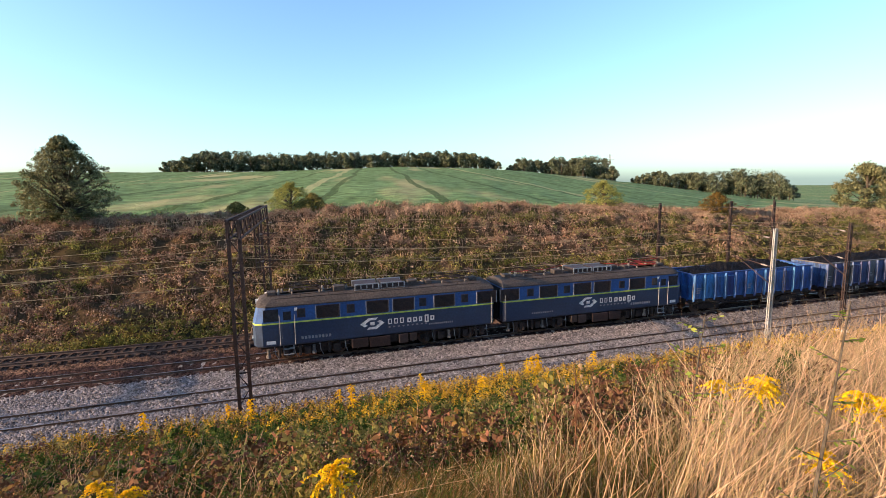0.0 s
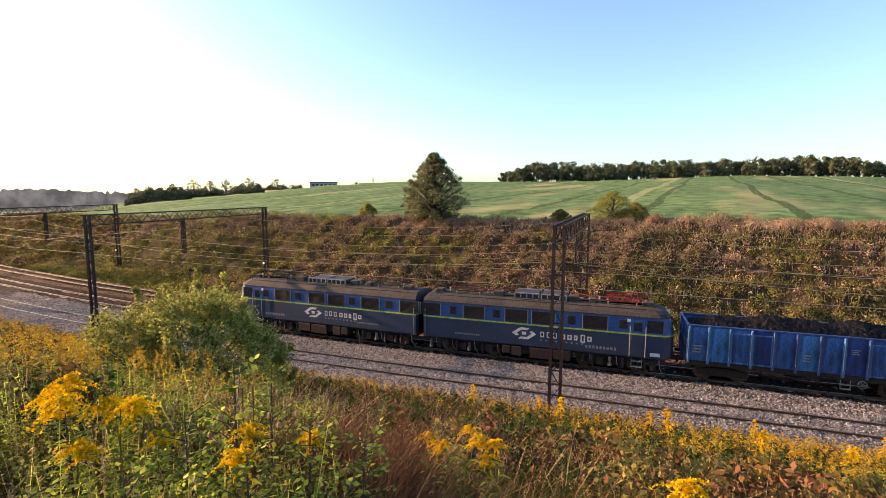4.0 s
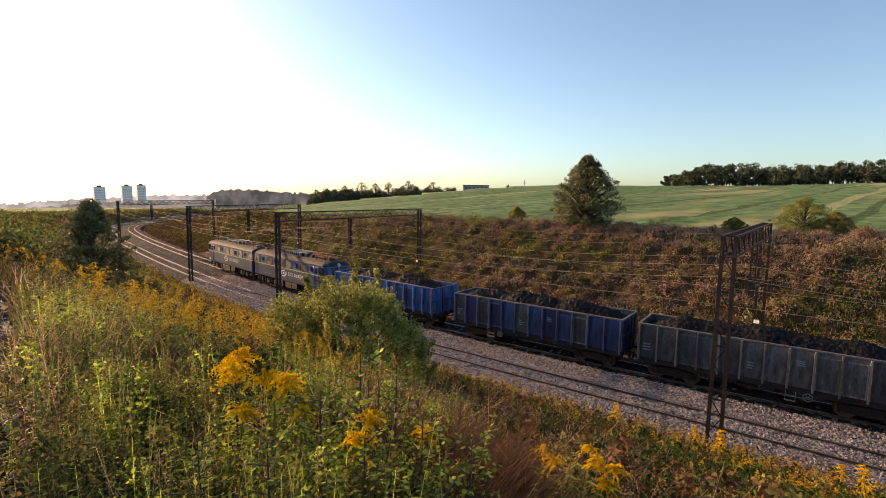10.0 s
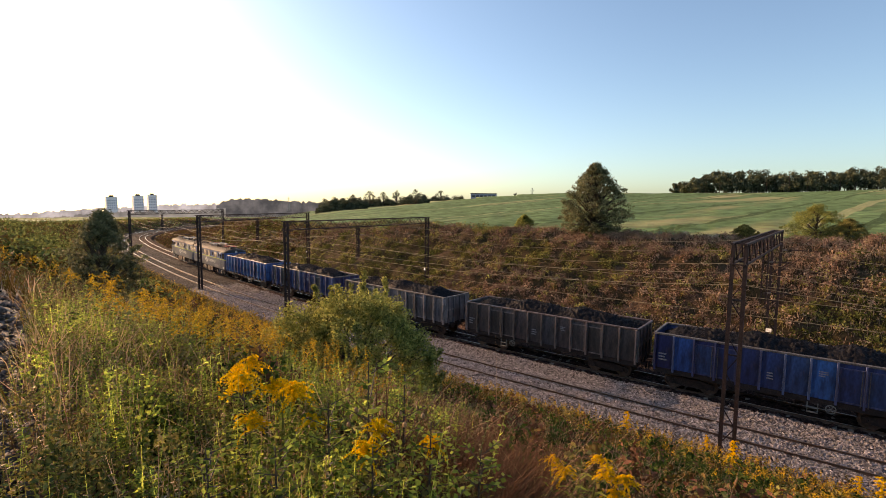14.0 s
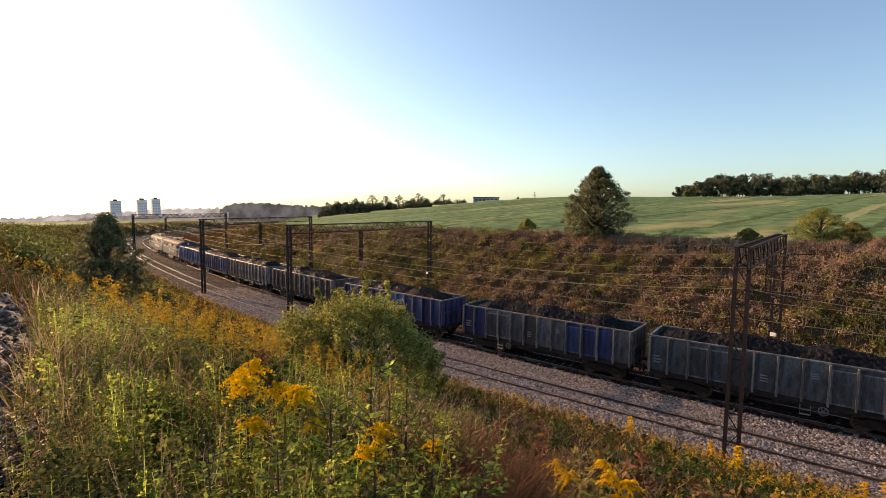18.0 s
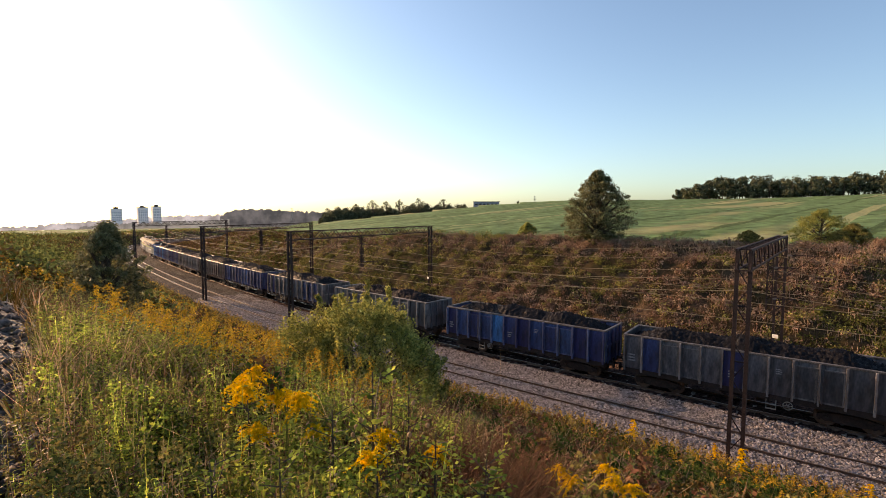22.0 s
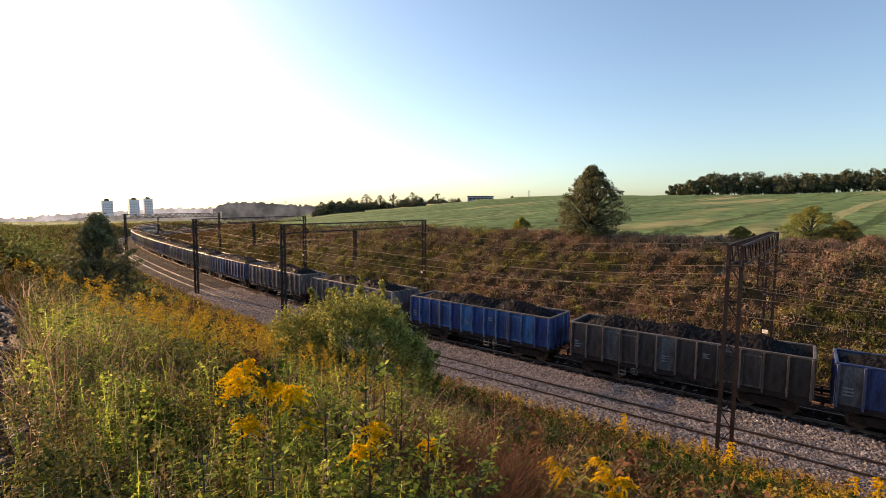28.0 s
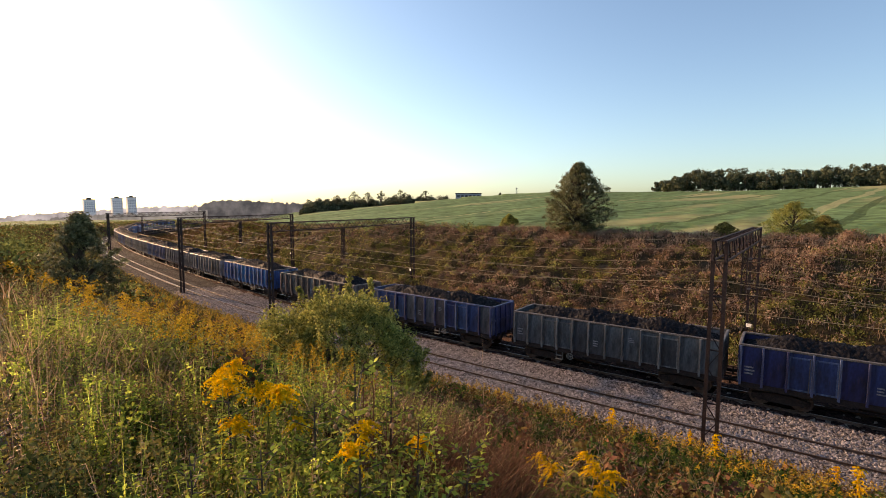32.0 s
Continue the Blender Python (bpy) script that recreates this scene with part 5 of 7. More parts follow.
def wires():
    stops = (-150, -98, -54, -23, 16, 50, 92, 140)
    for centre, z, kind in ((NEAR, 5.55, "contact"), (NEAR, 6.9, "carrier"), (MAIN, 5.6, "contact"), (MAIN, 6.95, "carrier"), (OLD, 5.6, "contact"), (OLD, 7.0, "carrier"), (12.6, 7.7, "carrier"), (13.9, 8.3, "carrier")):
        b = Build()
        pts = []
        for i in range(len(stops) - 1):
            for k in range(12):
                f = k / 12
                sag = 0.9 * 4 * f * (1 - f) if kind == "carrier" else 0.08 * 4 * f * (1 - f)
                pts.append(on_line(stops[i] + (stops[i + 1] - stops[i]) * f, centre, z - sag))
        b.tube(pts, 0.013, 4, caps=False)
        w = tagged(linked("overhead_wire", b.mesh("overhead_wire"), M_WIRE), "taut copper overhead wire above a track", "wire", "overhead wires")


wires()

# ---------------------------------------------------------------- trees
def leaf_cloud(centres, radii, per, size, seed, flat=0.7):
    """Many small bent leaf quads round clump centres; returns arrays."""
    rng = np.random.default_rng(seed)
    c = np.repeat(np.asarray(centres, float), per, 0)
    r = np.repeat(np.asarray(radii, float), per, 0)[:, None]
    n = len(c)
    d = rng.normal(size=(n, 3))
    d /= np.linalg.norm(d, axis=1)[:, None]
    p = c + d * r * rng.uniform(0.45, 1.05, (n, 1)) * np.array([1, 1, flat])
    a = rng.normal(size=(n, 3))
    a /= np.linalg.norm(a, axis=1)[:, None]
    b = np.cross(a, d)
    b /= np.linalg.norm(b, axis=1)[:, None] + 1e-9
    s = size * rng.uniform(0.6, 1.4, (n, 1))
    v = np.stack([p - a * s, p - b * s * 0.5 + d * s * 0.25, p + a * s, p + b * s * 0.5 + d * s * 0.25], 1).reshape(-1, 3)
    q = np.arange(n * 4).reshape(-1, 4)
    return v, q


def make_tree(name, label, category, x, y, h, spread, seed, leaf=M_TREE, clumps=60, per=120, size=0.16, base=None, group="", trunk_h=0.25, cone=0.0, fluff=1.0):
    """Tapered trunk with limbs, and a crown of leaf clumps with gaps."""
    rng = np.random.default_rng(seed)
    z0 = (ground_at(x, y) if base is None else base) - 0.15
    t = thing(name, label, category, group, pose(x, y, z0))
    r0 = 0.028 * h + 0.03
    lean = rng.normal(0, 0.03 * h, 2)
    trunk = [(0, 0, 0), (lean[0] * 0.3, lean[1] * 0.3, h * 0.35), (lean[0] * 0.6, lean[1] * 0.6, h * 0.65), (lean[0], lean[1], h * 0.92)]
    b = Build().tube(trunk, [r0 * 1.25, r0, r0 * 0.6, r0 * 0.2], 8)
    part("trunk", b, M_BARK, t, smooth=True)
    cs, rs = [], []
    limbs = Build()
    for k in range(clumps):
        f = rng.uniform(trunk_h, 0.97)
        g = (f - trunk_h) / (1 - trunk_h)
        wide = spread * (math.sin(math.pi * min(1, 0.12 + 0.88 * g) ** 0.75) * (1 - cone) + cone * (1 - g) ** 0.8) * 0.5
        a = rng.uniform(0, 2 * math.pi)
        rr = wide * math.sqrt(rng.uniform(0.1, 1.0)) * rng.uniform(0.75, 1.12)
        c = (math.cos(a) * rr + lean[0] * f, math.sin(a) * rr + lean[1] * f, h * f)
        cs.append(c)
        rs.append(spread * rng.uniform(0.05, 0.15) * (1.0 if clumps < 140 else 0.72) * fluff)
        if k % 4 == 0:
            zb = max(0.12 * h, c[2] - 0.28 * h)
            limbs.tube([(lean[0] * zb / h, lean[1] * zb / h, zb), (c[0] * 0.55, c[1] * 0.55, (zb + c[2]) / 2 + 0.02 * h), c], [r0 * 0.4, r0 * 0.25, r0 * 0.08], 5)
    part("branch_frame", limbs, M_BARK, t)
    v, q = leaf_cloud(cs, rs, per, size, seed + 1)
    part("crown", sheet_mesh("crown", v, q), leaf, t)
    return t


def polar(az, r):
    a = radians(az)
    return -math.sin(a) * r, math.cos(a) * r


# single trees on the field's edge and on the near bank
x, y = polar(37.6, 60)
make_tree("tree", "dense dark green tree at the edge of the field", "tree", x, y, 8.5, 8.6, 71, M_TREE, 560, 60, 0.09, trunk_h=0.02, cone=0.12, fluff=0.72)
x, y = polar(90.3, 27)
make_tree("tree", "small dark tree on the near bank above the track", "tree", x, y, 4.4, 3.8, 12, M_TREE, 380, 42, 0.065, trunk_h=0.02, cone=0.12, fluff=0.85)
for az, r, h, sp, leaf, label, sd in ((17.2, 60, 3.4, 6.0, M_SHRUB, "yellowish bush on the crest of the slope", 13), (14.8, 58, 2.2, 4.2, M_BUSH, "brownish bush in the lee of another on the crest", 61), (22.9, 58, 1.5, 2.8, M_BUSH, "low olive bush on the crest", 14),
                                      (45.2, 66, 2.1, 2.9, M_SHRUB, "small yellow-green bush on the crest", 15), (-18.4, 70, 3.6, 6.2, M_SHRUB, "round green bush on the crest", 16),
                                      (-29.5, 78, 3.0, 5.0, M_OLIVE, "olive bush at the field's edge", 17)):
    x, y = polar(az, r)
    make_tree("bush", label, "bush", x, y, h, sp, sd, leaf, 240, 80, 0.05, group="bushes on the crest", trunk_h=0.03, fluff=0.8)


def wide_shrub(az, r, wide, tall, label, seed):
    """A broad many-stemmed shrub: stems fan out from the base, leaves sit thick on an uneven dome of shoots."""
    g = np.random.default_rng(seed)
    x, y = polar(az, r)
    z0 = ground_at(x, y) - 0.1
    t = thing("bush", label, "bush", m=pose(x, y, z0))
    stems, cs, rs = Build(), [], []
    for k in range(1000):
        a, e = g.uniform(0, 2 * math.pi), math.asin(g.uniform(-0.05, 1.0))
        swell = 1.0 + 0.16 * math.sin(3 * a + 1.0) + 0.1 * math.sin(5 * a + 2.0 + 3 * e)
        f = g.uniform(0.62, 1.0) ** 0.5 * swell
        c = (math.cos(a) * math.cos(e) * wide / 2 * f, math.sin(a) * math.cos(e) * wide / 2 * f, tall * (0.22 + 0.78 * math.sin(max(0, e))) * (0.82 + 0.18 * f) * g.uniform(0.86, 1.08))
        cs.append(c)
        rs.append(g.uniform(0.12, 0.26))
        if k % 12 == 0:
            stems.tube([(c[0] * 0.06, c[1] * 0.06, 0), (c[0] * 0.45, c[1] * 0.45, c[2] * 0.6), c], [0.035, 0.02, 0.006], 5)
    for k in range(70):
        c = cs[int(g.integers(0, len(cs)))]
        tip = (c[0] * 1.06 + g.normal(0, 0.05), c[1] * 1.06 + g.normal(0, 0.05), c[2] + g.uniform(0.15, 0.5))
        stems.tube([c, tip], [0.006, 0.002], 4)
        for f in (0.4, 0.7, 1.0):
            cs.append(tuple(c[i] + (tip[i] - c[i]) * f for i in range(3)))
            rs.append(0.08)
    part("branch_frame", stems, M_BARK, t)
    v, q = leaf_cloud(cs, rs, 58, 0.034, seed + 1, 0.9)
    part("crown", sheet_mesh("crown", v, q), M_SHRUB, t)


wide_shrub(65.6, 11.8, 4.5, 2.75, "big round yellow-green bush on the near slope", 18)
for az, r, h, sp, sd in ((-41.2, 110, 8.6, 10, 19), (-44.5, 112, 10, 10, 20), (-48, 108, 9, 9, 21)):
    x, y = polar(az, r)
    make_tree("tree", "dark green tree past the end of the field", "tree", x, y, h, sp, sd, M_TREE, 80, 130, 0.2, group="trees beside the field", trunk_h=0.1)


# ---------------------------------------------------------------- far woods, masts and buildings
def woods(label, az0, az1, r, top_el, seed, n):
    """A wood seen from outside: many crowns, each of leaf clumps, with an uneven top."""
    rng = np.random.default_rng(seed)
    cs, rs = [], []
    trunks = Build()
    for k in range(n):
        az = az0 + (az1 - az0) * (k + rng.uniform(0, 1)) / n
        rr = r + rng.uniform(0, 30)
        x, y = polar(az, rr)
        z = ground_at(x, y)
        end = min(1.0, 0.45 + 6 * min(k, n - 1 - k) / n)
        h = (10.4 + math.tan(radians(top_el)) * rr - z) * rng.uniform(0.78, 1.12) * end
        w = h * rng.uniform(0.3, 0.5)
        trunks.tube([(x, y, z - 1), (x, y, z + h * 0.7)], [0.3, 0.15], 5)
        for j in range(9):
            f = rng.uniform(0.12, 0.92)
            a = rng.uniform(0, 6.28)
            q = w * math.sin(math.pi * min(0.95, f + 0.12)) * 0.7
            cs.append((x + math.cos(a) * q, y + math.sin(a) * q, z + h * f))
            rs.append(w * rng.uniform(0.35, 0.55))
    w = thing("wood", label, "woodland", "woods on the hill", kind="stuff")
    part("trunks", trunks, M_BARK, w)
    v, q = leaf_cloud(cs, rs, 64, 0.62, seed + 5, 0.8)
    part("crowns", sheet_mesh("crowns", v, q), M_WOODS, w)


woods("dark green deciduous wood along the top of the field", -6.8, 29.5, 338, 3.5, 31, 150)
woods("dark green wood beyond a gap on the hill", -19.6, -7.6, 345, 2.6, 32, 52)
woods("dark wood low on the hill's end", -36.0, -21.2, 345, 0.85, 33, 62)
woods("hedge and low trees along the road behind the field", 51.5, 60.5, 376, 0.95, 37, 60)
woods("hedge and low trees along the road behind the field", 60.0, 69.5, 376, 0.45, 38, 60)


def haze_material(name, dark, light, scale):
    """Distance with low-sun haze painted into its colour and a glow of its own."""
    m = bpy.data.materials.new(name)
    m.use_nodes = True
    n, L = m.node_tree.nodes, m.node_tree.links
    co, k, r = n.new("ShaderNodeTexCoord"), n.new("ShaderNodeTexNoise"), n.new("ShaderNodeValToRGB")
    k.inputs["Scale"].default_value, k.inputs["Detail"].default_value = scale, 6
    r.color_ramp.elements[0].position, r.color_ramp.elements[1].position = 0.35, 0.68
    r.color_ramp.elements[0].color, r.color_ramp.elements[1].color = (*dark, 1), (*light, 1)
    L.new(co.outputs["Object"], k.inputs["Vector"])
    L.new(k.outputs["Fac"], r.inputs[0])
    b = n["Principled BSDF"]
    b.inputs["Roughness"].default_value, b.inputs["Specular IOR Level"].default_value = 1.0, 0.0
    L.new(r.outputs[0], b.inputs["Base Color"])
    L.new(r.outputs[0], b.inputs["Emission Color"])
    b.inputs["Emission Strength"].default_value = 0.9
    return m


def hazy_ridge(label, az0, az1, r0, knots, tops, step, rough, mat, seed):
    """A glowing backdrop for a far wooded or built-up rise, uneven-topped and thick."""
    rng = np.random.default_rng(seed)
    az = np.arange(az0, az1, 0.1)
    top = np.interp(az, knots, tops)
    top = top + np.repeat(rng.uniform(-rough, rough, len(az) // step + 1), step)[:len(az)] + rng.normal(0, rough * 0.35, len(az))
    v = []
    for r, f in ((r0, 0.0), (r0, 1.0), (r0 * 1.15, 1.0)):
        a = np.radians(az)
        z = (10.4 + r * np.tan(np.radians(top))) * f + (1 - f) * -160.0
        v.append(np.stack([-np.sin(a) * r, np.cos(a) * r, z], -1))
    n = len(az)
    k = np.arange(n - 1)
    q = np.concatenate([np.stack([i * n + k, i * n + k + 1, (i + 1) * n + k + 1, (i + 1) * n + k], -1) for i in (0, 1)])
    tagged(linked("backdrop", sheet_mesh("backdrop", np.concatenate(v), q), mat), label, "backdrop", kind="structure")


hazy_ridge("backdrop of a far town and trees, pale haze painted in", 70.0, 118.0, 1450.0, (70, 79, 82, 86, 90, 94, 97, 118), (-0.6, -0.2, -0.25, -0.45, -0.75, -1.05, -1.35, -1.7), 4, 0.1,
           haze_material("painted_haze_distance", (0.20, 0.185, 0.175), (0.42, 0.40, 0.39), 0.035), 77)
hazy_ridge("backdrop of a grey wood beyond the field's far end, haze painted in", 66.0, 80.0, 1050.0, (66, 69, 71, 74, 77, 79, 80), (-0.05, 0.0, 0.1, 0.25, 0.38, 0.2, -0.6), 3, 0.12,
           haze_material("painted_haze_wood", (0.05, 0.052, 0.052), (0.11, 0.108, 0.105), 0.06), 78)
hazy_ridge("backdrop of grey bushes in the valley, haze painted in", 79.0, 100.0, 900.0, (79, 84, 88, 94, 100), (-0.75, -0.95, -1.15, -1.6, -2.0), 3, 0.12,
           haze_material("painted_haze_bushes", (0.12, 0.115, 0.10), (0.25, 0.24, 0.215), 0.05), 79)

for az, r, el, sd in ((65.4, 385, 1.1, 41), (63.4, 380, 1.5, 42), (61.9, 385, 1.4, 43), (60.4, 380, 1.75, 44), (58.1, 380, 1.85, 46), (57.0, 385, 1.2, 45), (55.1, 380, 1.7, 47), (34.3, 420, 2.0, 48), (46.5, 420, 1.45, 49)):
    x, y = polar(az, r)
    z = ground_at(x, y)
    h = 10.4 + r * math.tan(radians(el)) - z
    make_tree("tree", "open-crowned roadside tree behind the field", "tree", x, y, max(4, h), max(4, h) * (0.55 + 0.12 * (sd % 4)), sd, M_WOODS, 70, 18, 0.36, group="roadside trees", trunk_h=0.3, fluff=0.7)


def tower_block(label, az, r, w, d, base_el, top_el, turn):
    x, y = polar(az, r)
    z0, z1 = 10.4 + r * math.tan(radians(base_el)), 10.4 + r * math.tan(radians(top_el))
    t = thing("tower_block", label, "apartment building", "tower blocks", pose(x, y, z0 - 16, 0, 0, turn))
    h = z1 - z0 + 16
    part("wall", Build().chamfer(-w / 2, -d / 2, 0, w / 2, d / 2, h, 0.3), M_PLASTER, t)
    part("roof", Build().box(-w / 2 - 0.3, -d / 2 - 0.3, h, w / 2 + 0.3, d / 2 + 0.3, h + 0.6).box(-w / 5, -d / 5, h + 0.6, w / 5, d / 5, h + 3.2), M_ROOF, t)
    win = Build().box(-0.9, -0.12, 0, 0.9, 0.05, 1.5).mesh("window")
    for k in range(int((h - 18) / 2.9)):
        for i in range(5):
            part("window", win, M_HALL, t, m=pose((i - 2) * w / 5.4, -d / 2, 17 + k * 2.9))
    return t


tower_block("pale grey high-rise block on the skyline", 89.2, 1000, 16, 12, -0.9, 0.35, 100)
tower_block("pale grey high-rise block on the skyline", 87.0, 1030, 16, 12, -0.9, 0.5, 100)
tower_block("pale grey high-rise block on the skyline", 85.8, 1040, 14, 12, -0.9, 0.6, 100)

x, y = polar(50.1, 326)
z = ground_at(x, y)
z = 13.6
sh = thing("shed", "low pale industrial hall behind the field", "building", m=pose(x, y, z - 1, 0, 0, 50))
part("wall", Build().chamfer(-8.5, -5, -18, 8.5, 5, 5.0, 0.1), M_HALL, sh)
part("roof", Build().box(-8.7, -5.2, 5.0, 8.7, 5.2, 5.4), M_ROOF, sh)
for i in range(6):
    part("window", Build().box(-0.9, -0.1, 0, 0.9, 0.05, 1.0), M_GLASS, sh, m=pose(-6.6 + i * 2.6, -5, 3.0))


def pylon(az, r, base_el, top_el):
    x, y = polar(az, r)
    z0, z1 = 10.4 + r * math.tan(radians(base_el)) - 3, 10.4 + r * math.tan(radians(top_el))
    p = thing("power_pylon", "thin grey lattice power pylon on the skyline", "pylon", "power pylons", pose(x, y, z0, 0, 0, az))
    h = z1 - z0
    part("tower", lattice(Build(), (0, 0, 0), (0, 0, h), h * 0.16, 0.5, h * 0.16, 0.5, 9, (1, 0, 0), leg=0.3, lace=0.16), M_GALV, p)
    for f, w in ((0.68, 0.26), (0.8, 0.32), (0.92, 0.2)):
        part("cross_arm", Build().bar((-h * w / 2, 0, h * f), (h * w / 2, 0, h * f), 0.3), M_GALV, p)


for az, r, b, t in ((-18.9, 420, 0.2, 3.0), (-15.4, 480, 0.4, 2.2), (35.3, 620, 1.3, 2.7), (22.2, 420, 1.4, 3.2), (17.0, 360, 1.4, 3.1), (44.5, 700, 0.9, 2.0), (72.5, 800, -0.7, 0.6)):
    pylon(az, r, b, t)


# ---------------------------------------------------------------- weeds and grasses
def spots(n, az0, az1, r0, r1, seed, power=1.0):
    """Places round the bank top, thinning with distance."""
    rng = np.random.default_rng(seed)
    a = np.radians(rng.uniform(az0, az1, n))
    r = r0 + (r1 - r0) * rng.uniform(0, 1, n) ** power
    return np.stack([-np.sin(a) * r, np.cos(a) * r], -1)


def keep(p, lo, hi):
    s, o = along(p[:, 0], p[:, 1])
    return p[(o > lo) & (o < hi)]


def blades(p, h0, h1, width, lean, seed, wind=(0.35, 0.1)):
    """Bent grass blades, two quads each."""
    rng = np.random.default_rng(seed)
    n = len(p)
    z = height(p[:, 0], p[:, 1]) - 0.03
    b = np.column_stack([p, z])
    h = rng.uniform(h0, h1, n)[:, None]
    d = rng.normal(0, 1, (n, 2)) * lean + np.array(wind) * lean
    a = rng.uniform(0, 6.28, n)
    side = np.column_stack([np.cos(a), np.sin(a), np.zeros(n)]) * (width * rng.uniform(0.6, 1.4, n))[:, None]
    up = np.column_stack([np.zeros((n, 2)), np.ones(n)])
    dd = np.column_stack([d, np.zeros(n)])
    mid = b + up * h * 0.55 + dd * h * 0.25
    tip = b + up * h * 0.95 + dd * h * 0.75
    v = np.stack([b - side, b + side, mid - side * 0.7, mid + side * 0.7, tip - side * 0.15, tip + side * 0.15], 1).reshape(-1, 3)
    k = np.arange(n)[:, None] * 6
    q = np.concatenate([k + np.array([0, 1, 3, 2]), k + np.array([2, 3, 5, 4])], 0)
    return v, q


def stalks(p, h0, h1, leaves, size, seed, narrow=0.3, droop=0.3, stem=0.003):
    """Upright weeds: a thin stem with leaves spiralling up it."""
    rng = np.random.default_rng(seed)
    n = len(p)
    z = height(p[:, 0], p[:, 1]) - 0.03
    h = rng.uniform(h0, h1, n)
    lean = rng.normal(0, 0.12, (n, 2))
    V, Q = [], []
    a = rng.uniform(0, 6.28, n)
    sd = np.column_stack([np.cos(a), np.sin(a), np.zeros(n)]) * stem
    b = np.column_stack([p, z])
    t = np.column_stack([p + lean * h[:, None], z + h])
    V.append(np.stack([b - sd, b + sd, t + sd * 0.4, t - sd * 0.4], 1).reshape(-1, 3))
    for k in range(leaves):
        f = 0.22 + 0.78 * (k + rng.uniform(0, 1, n)) / leaves
        c = b + (t - b) * f[:, None]
        ang = a + k * 2.4 + rng.normal(0, 0.5, n)
        out = np.column_stack([np.cos(ang), np.sin(ang), rng.uniform(-droop, 0.7, n)])
        out /= np.linalg.norm(out, axis=1)[:, None]
        s = (size * rng.uniform(0.6, 1.25, n) * (1.15 - 0.55 * f))[:, None]
        w = np.column_stack([-np.sin(ang), np.cos(ang), rng.normal(0, 0.35, n)]) * s * narrow
        tip = c + out * s - np.array([0, 0, 1]) * s * droop * 0.6
        m = c + out * s * 0.45
        V.append(np.stack([c, m + w, tip, m - w], 1).reshape(-1, 3))
    v = np.concatenate(V)
    return v, np.arange(len(v)).reshape(-1, 4)


def plumes(p, h0, h1, arms, size, seed, bits=9, bit=0.085, reach=1.0, rise=1.3):
    """Goldenrod heads: arching sprays set with small petals."""
    rng = np.random.default_rng(seed)
    n = len(p)
    z = height(p[:, 0], p[:, 1]) if p.shape[1] == 2 else p[:, 2]
    h = rng.uniform(h0, h1, n)
    top = np.column_stack([p[:, :2] + rng.normal(0, 0.05, (n, 2)), z + h])
    V = []
    for k in range(arms):
        ang = rng.uniform(0, 6.28, n)
        ln = size * reach * rng.uniform(0.5, 1.1, n) * (1.0 - 0.55 * k / arms)
        c0 = top + np.array([0, 0, 1]) * (size * rise * (k / arms - 0.6))
        for j in range(bits):
            f = (j + 0.5) / bits
            c = c0 + np.column_stack([np.cos(ang) * ln * f, np.sin(ang) * ln * f, ln * (0.75 * f - 0.95 * f * f)])
            c = c + rng.normal(0, size * bit * 0.5, (n, 3))
            a = rng.normal(size=(n, 3))
            a /= np.linalg.norm(a, axis=1)[:, None]
            b = np.cross(a, rng.normal(size=(n, 3)))
            b /= np.linalg.norm(b, axis=1)[:, None] + 1e-9
            s = size * bit * rng.uniform(0.7, 1.4, (n, 1))
            V.append(np.stack([c - a * s, c - b * s * 0.6, c + a * s, c + b * s * 0.6], 1).reshape(-1, 3))
    v = np.concatenate(V)
    return v, np.arange(len(v)).reshape(-1, 4)


def stuff(name, label, category, arrays, mat):
    v, q, k = [], [], 0
    for a, b in arrays:
        v.append(a)
        q.append(b + k)
        k += len(a)
    ob = linked(name, sheet_mesh(name, np.concatenate(v), np.concatenate(q)), mat)
    return tagged(ob, label, category, kind="stuff")


def azimuth(p):
    return np.degrees(np.arctan2(-p[:, 0], p[:, 1]))


def some(p, chance, seed):
    return p[np.random.default_rng(seed).uniform(0, 1, len(p)) < chance]


def away(p, r=1.7):
    """Leaves the camera's stand clear."""
    d = np.minimum(np.hypot(p[:, 0], p[:, 1]), np.minimum(np.hypot(p[:, 0] - 1.4, p[:, 1] - 0.5), np.hypot(p[:, 0] + 1.4, p[:, 1] + 1.0)))
    return p[d > r]


def off_gravel(p):
    az = azimuth(p)
    return p[~((az > 95.5) & (az < 112) & (np.hypot(p[:, 0], p[:, 1]) < 18))]


# near bank
NEAR_SPOTS = away(off_gravel(keep(np.concatenate([spots(9000, -62, 112, 1.7, 8, 51), spots(26000, -58, 112, 7, 30, 52, 1.2), spots(16000, -55, 100, 24, 75, 53, 1.1)]), -45, -2.3)))
az, r, pt = azimuth(NEAR_SPOTS), np.hypot(NEAR_SPOTS[:, 0], NEAR_SPOTS[:, 1]), patches(NEAR_SPOTS[:, 0], NEAR_SPOTS[:, 1])
s_, o_ = along(NEAR_SPOTS[:, 0], NEAR_SPOTS[:, 1])
dryness = np.clip(0.17 - 0.05 * (az > 62) + 0.04 * ((az > 20) & (az < 58) & (r > 7)) - 0.1 * np.exp(-((az - 8) / 20) ** 2) + 0.8 * np.exp(-((az + 54) / 16) ** 2) * (r < 14) - 0.08 * (az > 45) + 0.2 * pt, 0.03, 0.95)
pick = np.random.default_rng(54).uniform(0, 1, len(az))
DRY = NEAR_SPOTS[pick < dryness]
LEAFY = NEAR_SPOTS[pick > dryness]
